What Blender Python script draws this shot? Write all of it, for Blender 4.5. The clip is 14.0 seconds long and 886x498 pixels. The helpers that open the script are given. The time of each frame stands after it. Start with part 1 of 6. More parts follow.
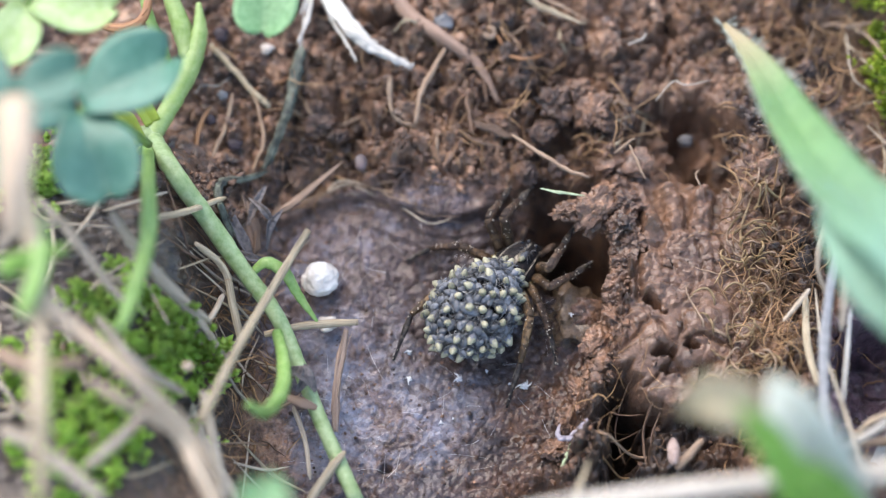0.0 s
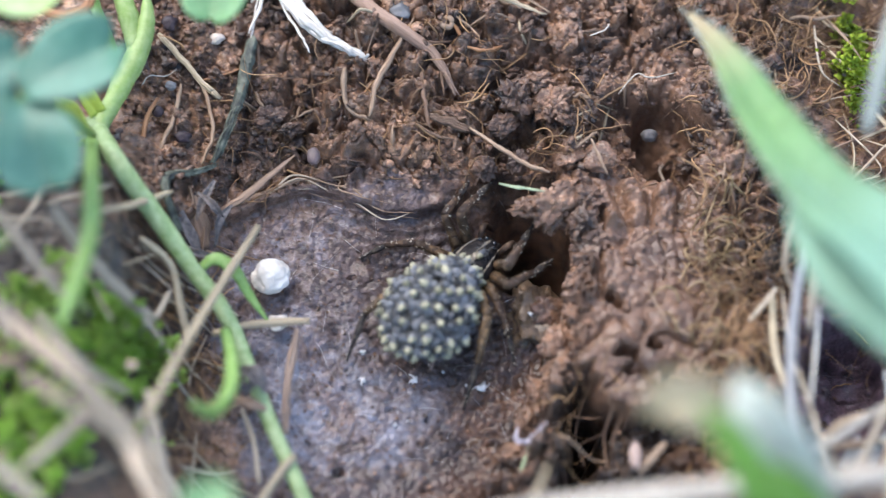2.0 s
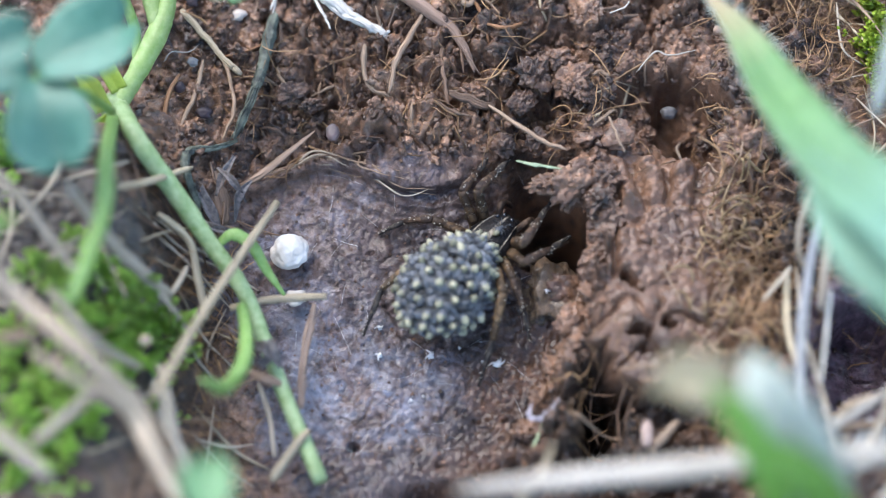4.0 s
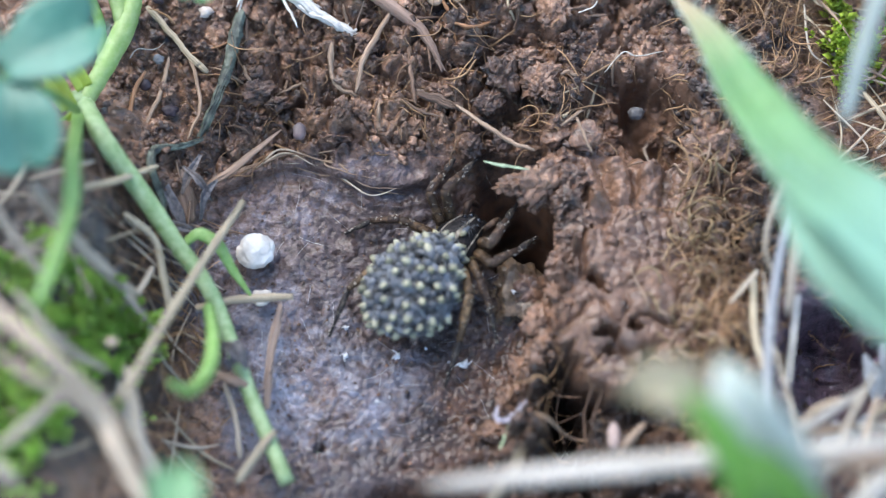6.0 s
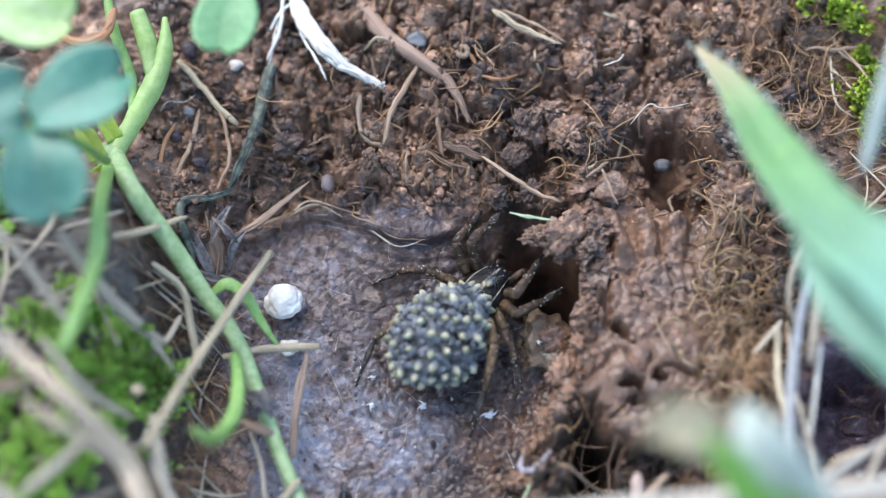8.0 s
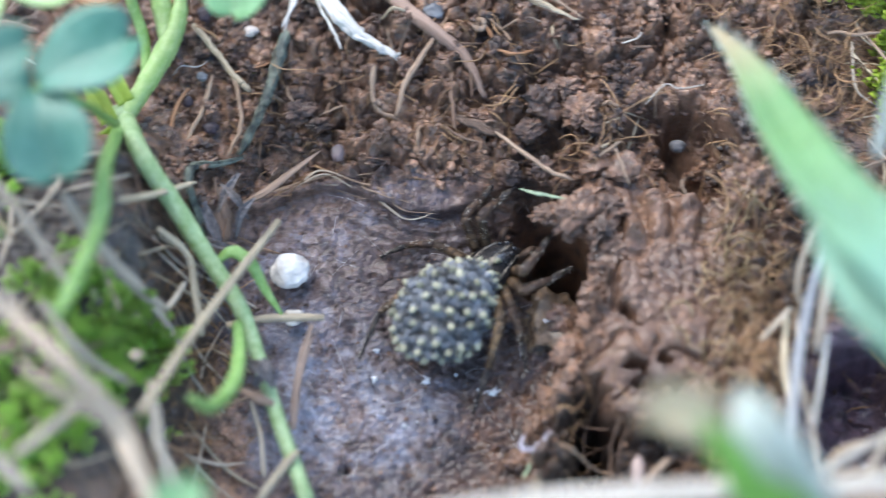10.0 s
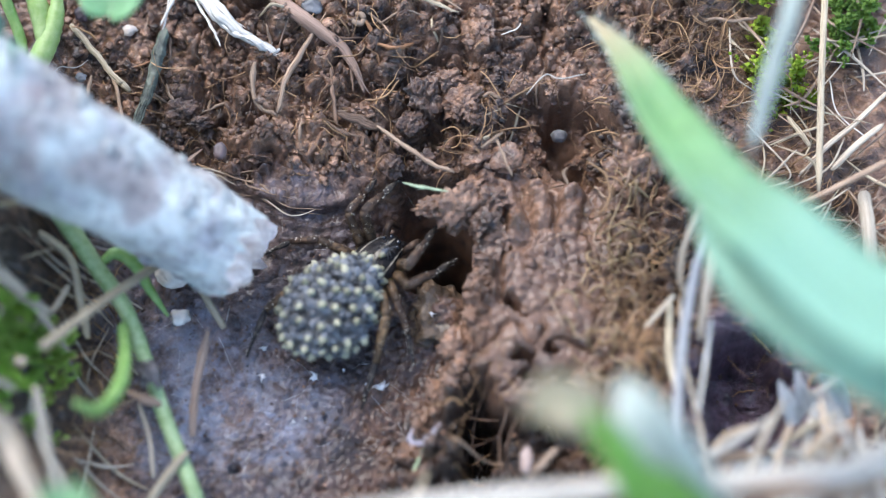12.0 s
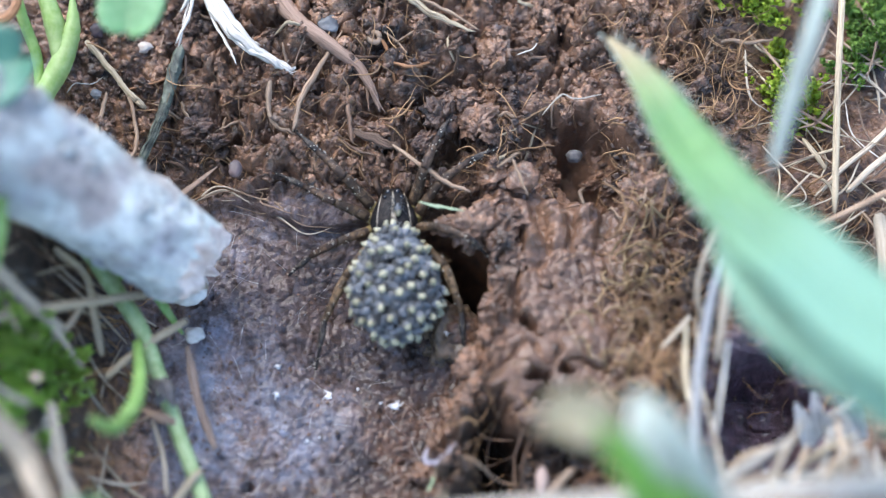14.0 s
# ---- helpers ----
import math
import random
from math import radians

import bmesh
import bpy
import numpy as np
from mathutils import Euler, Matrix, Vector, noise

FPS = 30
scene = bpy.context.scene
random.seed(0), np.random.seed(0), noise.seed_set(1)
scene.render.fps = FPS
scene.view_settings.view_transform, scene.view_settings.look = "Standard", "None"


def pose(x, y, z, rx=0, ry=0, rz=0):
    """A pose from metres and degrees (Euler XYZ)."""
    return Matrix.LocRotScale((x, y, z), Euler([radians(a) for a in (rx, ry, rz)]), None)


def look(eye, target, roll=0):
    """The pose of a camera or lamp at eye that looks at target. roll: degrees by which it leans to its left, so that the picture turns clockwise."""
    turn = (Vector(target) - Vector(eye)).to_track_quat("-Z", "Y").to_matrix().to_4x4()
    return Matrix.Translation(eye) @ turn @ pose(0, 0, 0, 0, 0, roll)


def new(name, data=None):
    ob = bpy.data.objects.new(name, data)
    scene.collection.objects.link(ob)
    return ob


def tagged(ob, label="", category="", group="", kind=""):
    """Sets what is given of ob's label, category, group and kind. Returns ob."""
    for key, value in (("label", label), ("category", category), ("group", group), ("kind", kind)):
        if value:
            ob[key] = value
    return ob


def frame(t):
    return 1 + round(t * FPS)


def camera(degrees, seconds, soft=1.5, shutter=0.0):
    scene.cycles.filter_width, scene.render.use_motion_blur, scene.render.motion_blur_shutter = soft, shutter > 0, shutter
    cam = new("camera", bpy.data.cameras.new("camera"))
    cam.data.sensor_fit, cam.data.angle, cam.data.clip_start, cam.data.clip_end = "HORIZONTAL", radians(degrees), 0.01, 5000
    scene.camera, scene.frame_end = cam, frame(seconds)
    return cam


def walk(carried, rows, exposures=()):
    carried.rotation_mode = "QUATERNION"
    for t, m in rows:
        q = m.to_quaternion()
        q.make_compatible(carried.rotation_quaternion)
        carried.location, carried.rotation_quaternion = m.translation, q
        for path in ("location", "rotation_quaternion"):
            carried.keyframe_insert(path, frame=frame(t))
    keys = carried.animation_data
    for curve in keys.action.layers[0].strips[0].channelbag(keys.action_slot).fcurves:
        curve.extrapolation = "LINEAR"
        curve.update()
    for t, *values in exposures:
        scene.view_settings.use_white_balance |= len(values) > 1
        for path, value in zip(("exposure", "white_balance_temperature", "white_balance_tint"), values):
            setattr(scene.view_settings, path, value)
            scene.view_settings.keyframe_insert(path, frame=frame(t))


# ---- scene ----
cam = camera(22.0, 14.0, soft=1.1, shutter=0.4)
# a close-up lens: sharp at the spider, soft in front of it and behind
cam.data.dof.use_dof = True
cam.data.dof.focus_distance = 0.2108
cam.data.dof.aperture_fstop = 9.2
# seconds, eye in metres, turn in degrees
PATH = [
    (0, -0.00000, -0.09240, 0.19816, 25.000, 0.000, -0.000),
    (0.5, -0.00054, -0.09222, 0.19776, 25.082, -0.065, -0.166),
    (1, 0.00100, -0.09260, 0.19708, 25.058, -0.114, 0.002),
    (1.5, -0.00148, -0.09309, 0.19733, 25.126, -0.490, -0.177),
    (2, 0.00072, -0.09096, 0.19095, 25.403, -0.938, -0.190),
    (2.2, -0.00146, -0.09206, 0.19057, 25.379, -1.230, -0.473),
    (4.3, 0.00831, -0.08795, 0.19358, 23.706, 1.217, 1.211),
    (4.5, 0.00741, -0.08692, 0.19395, 23.416, 0.806, 1.120),
    (5, 0.00812, -0.08700, 0.19383, 23.415, 0.384, 1.059),
    (5.5, 0.00800, -0.08653, 0.19375, 23.514, 0.204, 0.929),
    (6, 0.00629, -0.08685, 0.19347, 23.507, -0.153, 0.861),
    (6.5, 0.00992, -0.08615, 0.19293, 23.243, -0.548, 0.047),
    (7, 0.00927, -0.08566, 0.19314, 23.515, 0.675, 0.350),
    (7.5, 0.00974, -0.08670, 0.19371, 24.454, 0.774, 0.862),
    (7.7, 0.00991, -0.08856, 0.19401, 25.202, 1.034, 1.139),
    (9.8, 0.01140, -0.08783, 0.19285, 24.535, 1.469, 4.656),
    (10, 0.01398, -0.08728, 0.19232, 24.506, 1.729, 3.949),
    (10.5, 0.01890, -0.08652, 0.19285, 23.925, 0.879, 2.088),
    (11, 0.01620, -0.08616, 0.19385, 23.453, 0.297, 1.488),
    (11.5, 0.01486, -0.08619, 0.19277, 23.678, 0.417, 2.138),
    (12, 0.01551, -0.08584, 0.19312, 23.885, 0.092, 1.589),
    (12.5, 0.01612, -0.08636, 0.19327, 24.073, 0.355, 2.200),
    (13, 0.01533, -0.08615, 0.19282, 24.490, -0.007, 2.098),
    (13.5, 0.01412, -0.08580, 0.19276, 24.371, -0.098, 2.105),
    (14, 0.01267, -0.08610, 0.19271, 24.461, -0.444, 1.794),
]
# the camera's white balance drifts a little to the blue
walk(cam, [(t, pose(x, y, z, rx, ry, rz)) for t, x, y, z, rx, ry, rz in PATH],
     exposures=[(0.0, 1.8, 6680, 12), (2.0, 1.82, 6470, 11), (5.0, 1.82, 6110, 8), (9.5, 1.83, 6080, 7), (10.5, 1.96, 6080, 7), (11.1, 1.95, 6070, 7), (12.0, 1.87, 6070, 9), (14.0, 1.86, 6060, 9)])

# ---- light: open shade under a bright sky ----
world = bpy.data.worlds.new("sky")
scene.world = world
world.use_nodes = True
wn = world.node_tree
sky = wn.nodes.new("ShaderNodeTexSky")
sky.sky_type = "NISHITA"
sky.sun_disc = False
sky.sun_elevation = radians(54)
sky.sun_rotation = radians(-38)
wn.links.new(sky.outputs[0], wn.nodes["Background"].inputs[0])
wn.nodes["Background"].inputs[1].default_value = 0.17
sun_data = bpy.data.lights.new("sun", "SUN")
sun_data.energy = 1.4
sun_data.angle = radians(55)
sun_data.color = (1.0, 0.92, 0.82)
sun = new("sun", sun_data)
sun.matrix_world = look((-0.36, 0.46, 0.81), (0, 0, 0))

MM = 0.001
HOLE_AT = (39.8, -15.0)


# ---- materials ----
def material(name, rough=0.6, spec=0.4):
    m = bpy.data.materials.new(name)
    m.use_nodes = True
    b = m.node_tree.nodes["Principled BSDF"]
    b.inputs["Roughness"].default_value = rough
    b.inputs["Specular IOR Level"].default_value = spec
    return m, m.node_tree, b


def noise_node(nt, scale, detail=4.0, rough=0.6, coords=None, kind="ShaderNodeTexNoise"):
    n = nt.nodes.new(kind)
    n.inputs["Scale"].default_value = scale
    if "Detail" in n.inputs:
        n.inputs["Detail"].default_value = detail
        n.inputs["Roughness"].default_value = rough
    if coords is not None:
        nt.links.new(coords, n.inputs["Vector"])
    return n


def ramp(nt, value, stops):
    r = nt.nodes.new("ShaderNodeValToRGB")
    while len(r.color_ramp.elements) < len(stops):
        r.color_ramp.elements.new(0.5)
    for e, (at, c) in zip(r.color_ramp.elements, stops):
        e.position, e.color = at, (*c, 1)
    nt.links.new(value, r.inputs[0])
    return r


def mix(nt, fac, a, b, blend="MIX"):
    n = nt.nodes.new("ShaderNodeMix")
    n.data_type, n.blend_type = "RGBA", blend
    for value, slot in ((fac, 0), (a, 6), (b, 7)):
        if isinstance(value, (int, float)):
            n.inputs[slot].default_value = value
        elif isinstance(value, tuple):
            n.inputs[slot].default_value = (*value, 1)
        else:
            nt.links.new(value, n.inputs[slot])
    return n.outputs[2]


def math_node(nt, op, a, b=None, clamp=False):
    n = nt.nodes.new("ShaderNodeMath")
    n.operation, n.use_clamp = op, clamp
    for value, slot in ((a, 0), (b, 1)):
        if value is None:
            continue
        if isinstance(value, (int, float)):
            n.inputs[slot].default_value = value
        else:
            nt.links.new(value, n.inputs[slot])
    return n.outputs[0]


def bump(nt, b, height, distance, strength=1.0):
    n = nt.nodes.new("ShaderNodeBump")
    n.inputs["Strength"].default_value = strength
    n.inputs["Distance"].default_value = distance
    nt.links.new(height, n.inputs["Height"])
    nt.links.new(n.outputs[0], b.inputs["Normal"])


def spot(nt, pos, centre, radii, soft):
    """1 inside an ellipse of the plan (mm), 0 outside, with a soft edge."""
    sub = nt.nodes.new("ShaderNodeVectorMath")
    sub.operation = "SUBTRACT"
    nt.links.new(pos, sub.inputs[0])
    sub.inputs[1].default_value = (centre[0] * MM, centre[1] * MM, 0)
    mul = nt.nodes.new("ShaderNodeVectorMath")
    mul.operation = "MULTIPLY"
    nt.links.new(sub.outputs[0], mul.inputs[0])
    mul.inputs[1].default_value = (1000 / radii[0], 1000 / radii[1], 0)
    ln = nt.nodes.new("ShaderNodeVectorMath")
    ln.operation = "LENGTH"
    nt.links.new(mul.outputs[0], ln.inputs[0])
    mr = nt.nodes.new("ShaderNodeMapRange")
    mr.inputs[1].default_value, mr.inputs[2].default_value = 1 + soft, 1 - soft
    nt.links.new(ln.outputs["Value"], mr.inputs[0])
    return mr.outputs[0]


def make_soil(name, dark, mid, light, floor=False, random_tint=0.0, island_tint=0.0, mud=None):
    m, nt, b = material(name, 0.6, 0.35)
    b.inputs["Coat Weight"].default_value = 0.42
    b.inputs["Coat Roughness"].default_value = 0.14
    geo = nt.nodes.new("ShaderNodeNewGeometry").outputs["Position"]
    n1 = noise_node(nt, 160, 5, 0.62, geo)
    n2 = noise_node(nt, 900, 5, 0.7, geo)
    n3 = noise_node(nt, 2600, 3, 0.7, geo)
    c = ramp(nt, n1.outputs[0], [(0.38, dark), (0.53, mid), (0.7, light)]).outputs[0]
    c = mix(nt, 0.75, c, ramp(nt, n2.outputs[0], [(0.34, (0.14, 0.12, 0.11)), (0.5, (0.95, 0.94, 0.93)), (0.66, (1.75, 1.7, 1.62))]).outputs[0], "MULTIPLY")
    # single pale and black mineral grains
    vor = noise_node(nt, 1500, coords=geo, kind="ShaderNodeTexVoronoi")
    pale = ramp(nt, vor.outputs["Distance"], [(0.0, (1, 1, 1)), (0.13, (0, 0, 0))]).outputs[0]
    pick = ramp(nt, vor.outputs["Color"], [(0.86, (0, 0, 0)), (0.9, (1, 1, 1))]).outputs[0]
    c = mix(nt, math_node(nt, "MULTIPLY", pale, pick), c, (0.5, 0.42, 0.36))
    if floor:
        # packed floor: greyer, with dried silk and a bluish sky sheen painted over it
        area = math_node(nt, "MAXIMUM", spot(nt, geo, (-4.0, -6.0), (15.0, 11.0), 0.22), spot(nt, geo, (-5.0, -20.0), (8.0, 7.0), 0.4))
        warp = noise_node(nt, 220, 4, 0.6, geo)
        area = math_node(nt, "MULTIPLY", area, ramp(nt, warp.outputs[0], [(0.3, (0.45, 0.45, 0.45)), (0.55, (1, 1, 1))]).outputs[0])
        grey = ramp(nt, n2.outputs[0], [(0.34, (0.044, 0.029, 0.026)), (0.44, (0.13, 0.09, 0.08)), (0.56, (0.195, 0.142, 0.132)), (0.7, (0.33, 0.262, 0.255))]).outputs[0]
        c = mix(nt, area, c, grey)
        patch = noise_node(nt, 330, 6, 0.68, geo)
        silk_sheen = ramp(nt, patch.outputs[0], [(0.5, (0, 0, 0)), (0.66, (1, 1, 1))]).outputs[0]
        silk_sheen = math_node(nt, "MULTIPLY", math_node(nt, "MULTIPLY", silk_sheen, area), 0.5)
        c = mix(nt, silk_sheen, c, (0.35, 0.38, 0.49))
        # patches of reflected sky, put into the floor colour
        sky_sheen = math_node(nt, "MULTIPLY", spot(nt, geo, (-5.0, -16.0), (9.5, 9.0), 0.4), ramp(nt, noise_node(nt, 260, 6, 0.72, geo).outputs[0], [(0.45, (0, 0, 0)), (0.6, (1, 1, 1))]).outputs[0])
        c = mix(nt, math_node(nt, "MULTIPLY", sky_sheen, 0.55), c, (0.38, 0.41, 0.5))
        dirt = noise_node(nt, 420, 6, 0.75, geo)
        c = mix(nt, ramp(nt, dirt.outputs[0], [(0.56, (0, 0, 0)), (0.68, (0.85, 0.85, 0.85))]).outputs[0], c, (0.085, 0.055, 0.045))
        # damp stain before the burrow mouth; shade under spider and straw painted in
        damp_shade = math_node(nt, "MULTIPLY", math_node(nt, "MAXIMUM", math_node(nt, "MAXIMUM", spot(nt, geo, (1.8, -5.5), (9.0, 9.0), 0.45), spot(nt, geo, (9.5, -12.0), (9.0, 8.0), 0.4)), math_node(nt, "MAXIMUM", spot(nt, geo, (10.0, -20.0), (8.0, 7.0), 0.4), math_node(nt, "MAXIMUM", spot(nt, geo, (2.0, -25.0), (13.0, 5.5), 0.4), math_node(nt, "MAXIMUM", spot(nt, geo, (22.0, -29.0), (26.0, 6.0), 0.4), spot(nt, geo, (18.0, -22.0), (9.0, 5.5), 0.3))))), ramp(nt, warp.outputs[0], [(0.3, (0.2, 0.2, 0.2)), (0.5, (1, 1, 1))]).outputs[0])
        c = mix(nt, math_node(nt, "MULTIPLY", damp_shade, 0.92), c, mix(nt, 1.0, c, (0.36, 0.29, 0.24), "MULTIPLY"))
        # ground turns dark brown under the litter and the moss
        dark_ground = math_node(nt, "MULTIPLY", spot(nt, geo, (-34.0, -15.0), (15.0, 17.0), 0.2), 0.95)
        c = mix(nt, dark_ground, c, ramp(nt, n2.outputs[0], [(0.35, (0.016, 0.012, 0.009)), (0.65, (0.085, 0.06, 0.043))]).outputs[0])
        # dark wet soil in and before the gap, its shade put into the colour
        wet_shade = math_node(nt, "MULTIPLY", math_node(nt, "MAXIMUM", spot(nt, geo, (17.4, -21.6), (7.8, 5.0), 0.3), spot(nt, geo, (15.4, -18.0), (2.8, 5.0), 0.3)), 0.9)
        c = mix(nt, wet_shade, c, ramp(nt, n2.outputs[0], [(0.35, (0.012, 0.008, 0.006)), (0.65, (0.075, 0.045, 0.028))]).outputs[0])
        # dark humus in the litter hole, the hole's own shade mixed into the colour
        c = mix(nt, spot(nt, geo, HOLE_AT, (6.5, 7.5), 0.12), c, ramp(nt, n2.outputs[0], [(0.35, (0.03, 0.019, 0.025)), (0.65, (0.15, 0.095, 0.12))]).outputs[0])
    if random_tint:
        info = nt.nodes.new("ShaderNodeObjectInfo")
        c = mix(nt, random_tint, c, ramp(nt, info.outputs["Random"], [(0.0, (0.5, 0.48, 0.46)), (1.0, (1.15, 1.12, 1.1))]).outputs[0], "MULTIPLY")
    if island_tint:
        isle = nt.nodes.new("ShaderNodeNewGeometry").outputs["Random Per Island"]
        c = mix(nt, island_tint, c, ramp(nt, isle, [(0.0, (0.13, 0.12, 0.11)), (0.25, (0.42, 0.39, 0.37)), (0.6, (0.95, 0.92, 0.9)), (1.0, (1.6, 1.5, 1.42))]).outputs[0], "MULTIPLY")
    if mud:
        # trodden mud: smoother, in one even tan
        at = nt.nodes.new("ShaderNodeAttribute")
        at.attribute_name = "trodden"
        even = mix(nt, 0.6, mud, ramp(nt, n1.outputs[0], [(0.35, (0.6, 0.6, 0.62)), (0.65, (1.3, 1.28, 1.25))]).outputs[0], "MULTIPLY")
        even = mix(nt, 0.75, even, ramp(nt, n3.outputs[0], [(0.33, (0.35, 0.33, 0.31)), (0.58, (1.15, 1.15, 1.15))]).outputs[0], "MULTIPLY")
        c = mix(nt, math_node(nt, "MULTIPLY", at.outputs["Fac"], 0.72), c, even)
    nt.links.new(c, b.inputs["Base Color"])
    nt.links.new(ramp(nt, n2.outputs[0], [(0.3, (0.3,) * 3), (0.7, (0.65,) * 3)]).outputs[0], b.inputs["Roughness"])
    h = math_node(nt, "ADD", math_node(nt, "MULTIPLY", n2.outputs[0], 1.0), math_node(nt, "MULTIPLY", n3.outputs[0], 0.45))
    if mud:
        h = math_node(nt, "MULTIPLY", h, math_node(nt, "SUBTRACT", 1.0, math_node(nt, "MULTIPLY", at.outputs["Fac"], 0.45)))
    bump(nt, b, h, 0.0008 if floor else 0.0007, 1.0)
    return m


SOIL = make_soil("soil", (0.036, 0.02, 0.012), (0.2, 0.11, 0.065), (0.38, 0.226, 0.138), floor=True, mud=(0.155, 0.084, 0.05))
CLOD = make_soil("clod_soil", (0.042, 0.023, 0.014), (0.2, 0.11, 0.066), (0.37, 0.22, 0.136), random_tint=0.5)
CRUMB = make_soil("crumb_soil", (0.05, 0.028, 0.018), (0.205, 0.117, 0.073), (0.37, 0.228, 0.145), island_tint=0.7)
STONE = make_soil("crusted_stone", (0.05, 0.032, 0.018), (0.14, 0.09, 0.052), (0.26, 0.18, 0.11))


def make_plant(name, low, high, grain=(4.0, 4.0, 1.0), rough=0.5, thin=0.0, spec=0.4, relief=0.0001, scale=350, specks=None, fibre=False, wither=None, base=None, isle=0.0):
    """Plant tissue: tint in two scales along the fibre, some light let through where it is thin."""
    m, nt, b = material(name, rough, spec)
    tc = nt.nodes.new("ShaderNodeTexCoord").outputs["Object"]
    mp = nt.nodes.new("ShaderNodeMapping")
    mp.inputs["Scale"].default_value = (13, 13, 0.5) if fibre else grain
    along = tc
    if fibre:
        at = nt.nodes.new("ShaderNodeAttribute")
        at.attribute_name = "fibre"
        along = at.outputs["Vector"]
    nt.links.new(along, mp.inputs[0])
    n1 = noise_node(nt, scale, 5, 0.65, mp.outputs[0])
    n2 = noise_node(nt, 120, 3, 0.6, tc)
    c = ramp(nt, n1.outputs[0], [(0.3, low), (0.7, high)]).outputs[0]
    if isle:
        one = nt.nodes.new("ShaderNodeNewGeometry").outputs["Random Per Island"]
        c = mix(nt, isle, c, ramp(nt, one, [(0.0, (0.25, 0.22, 0.2)), (0.6, (0.9, 0.85, 0.8)), (1.0, (1.45, 1.4, 1.35))]).outputs[0], "MULTIPLY")
    c = mix(nt, 0.55, c, ramp(nt, n2.outputs[0], [(0.3, (0.6, 0.6, 0.58)), (0.68, (1.3, 1.28, 1.22))]).outputs[0], "MULTIPLY")
    info = nt.nodes.new("ShaderNodeObjectInfo")
    c = mix(nt, 0.5, c, ramp(nt, info.outputs["Random"], [(0.0, (0.7, 0.7, 0.68)), (1.0, (1.25, 1.22, 1.18))]).outputs[0], "MULTIPLY")
    if wither:
        at = nt.nodes.new("ShaderNodeAttribute")
        at.attribute_name = "along"
        end = math_node(nt, "ADD", at.outputs["Fac"], math_node(nt, "MULTIPLY", n2.outputs[0], 0.06))
        # tint towards the base stands in for sky reflected on the blade
        c = mix(nt, ramp(nt, end, [(0.4, (0, 0, 0)), (0.75, (1, 1, 1))]).outputs[0], c, base)
        c = mix(nt, ramp(nt, end, [(0.07, (1, 1, 1)), (0.3, (0, 0, 0))]).outputs[0], c, wither)
    if specks:
        vor = noise_node(nt, 900, coords=tc, kind="ShaderNodeTexVoronoi")
        on = ramp(nt, vor.outputs["Distance"], [(0.1, (1, 1, 1)), (0.28, (0, 0, 0))]).outputs[0]
        some = ramp(nt, vor.outputs["Color"], [(0.5, (0, 0, 0)), (0.56, (1, 1, 1))]).outputs[0]
        c = mix(nt, math_node(nt, "MULTIPLY", on, some), c, specks)
    nt.links.new(c, b.inputs["Base Color"])
    bump(nt, b, n1.outputs[0], relief)
    if thin:
        tr = nt.nodes.new("ShaderNodeBsdfTranslucent")
        nt.links.new(c, tr.inputs[0])
        mx = nt.nodes.new("ShaderNodeMixShader")
        mx.inputs[0].default_value = thin
        nt.links.new(b.outputs[0], mx.inputs[1])
        nt.links.new(tr.outputs[0], mx.inputs[2])
        nt.links.new(mx.outputs[0], nt.nodes["Material Output"].inputs[0])
    return m


BLADE = make_plant("grass_blade_green", (0.15, 0.33, 0.13), (0.29, 0.5, 0.26), (6, 6, 1), 0.35, 0.35)
GREENGREY = make_plant("dull_green", (0.2, 0.26, 0.15), (0.38, 0.43, 0.28), (5, 5, 1), 0.5, fibre=True)
BRIGHT = make_plant("young_leaf_green", (0.2, 0.43, 0.07), (0.36, 0.6, 0.15), rough=0.5, thin=0.5)
CLOVER = make_plant("clover_green", (0.048, 0.15, 0.1), (0.1, 0.235, 0.17), (2, 2, 2), 0.42, 0.2, spec=0.5)
YELLOWGREEN = make_plant("yellow_green_leaf", (0.3, 0.42, 0.06), (0.5, 0.58, 0.12), (2, 2, 2), 0.5, 0.4)
BLADE_TIP = make_plant("grass_blade_withering", (0.1, 0.225, 0.075), (0.19, 0.33, 0.14), (6, 6, 1), 0.45, 0.35, wither=(0.42, 0.34, 0.2), base=(0.2, 0.36, 0.26))
PALE_LEAF = make_plant("pale_green_leaf", (0.33, 0.48, 0.17), (0.52, 0.64, 0.36), (2, 2, 2), 0.5, 0.4)
# second blade: the mint of reflected sky is part of its colour
BLADE_BASE = make_plant("grass_blade_sky_mint", (0.19, 0.36, 0.25), (0.28, 0.46, 0.34), (6, 6, 1), 0.5, 0.35)
STEM = make_plant("green_stem", (0.21, 0.32, 0.11), (0.45, 0.55, 0.3), (3, 3, 3), 0.4, 0.12, specks=(0.16, 0.07, 0.05))
SHOOT = make_plant("young_shoot", (0.26, 0.41, 0.105), (0.44, 0.56, 0.25), (3, 3, 3), 0.4, 0.25, specks=(0.26, 0.2, 0.06))
PETIOLE = make_plant("petiole_green", (0.15, 0.29, 0.055), (0.29, 0.42, 0.15), (3, 3, 3), 0.42, 0.2)
STRAW = make_plant("dry_straw", (0.2, 0.15, 0.09), (0.52, 0.43, 0.3), (2, 2, 1), 0.6, scale=700, fibre=True)
GREYSTRAW = make_plant("weathered_straw", (0.22, 0.17, 0.12), (0.57, 0.48, 0.37), (2, 2, 1), 0.65, scale=700, fibre=True)
PALESTRAW = make_plant("bleached_straw", (0.26, 0.225, 0.18), (0.62, 0.56, 0.49), (2, 2, 1), 0.6, scale=600, fibre=True)
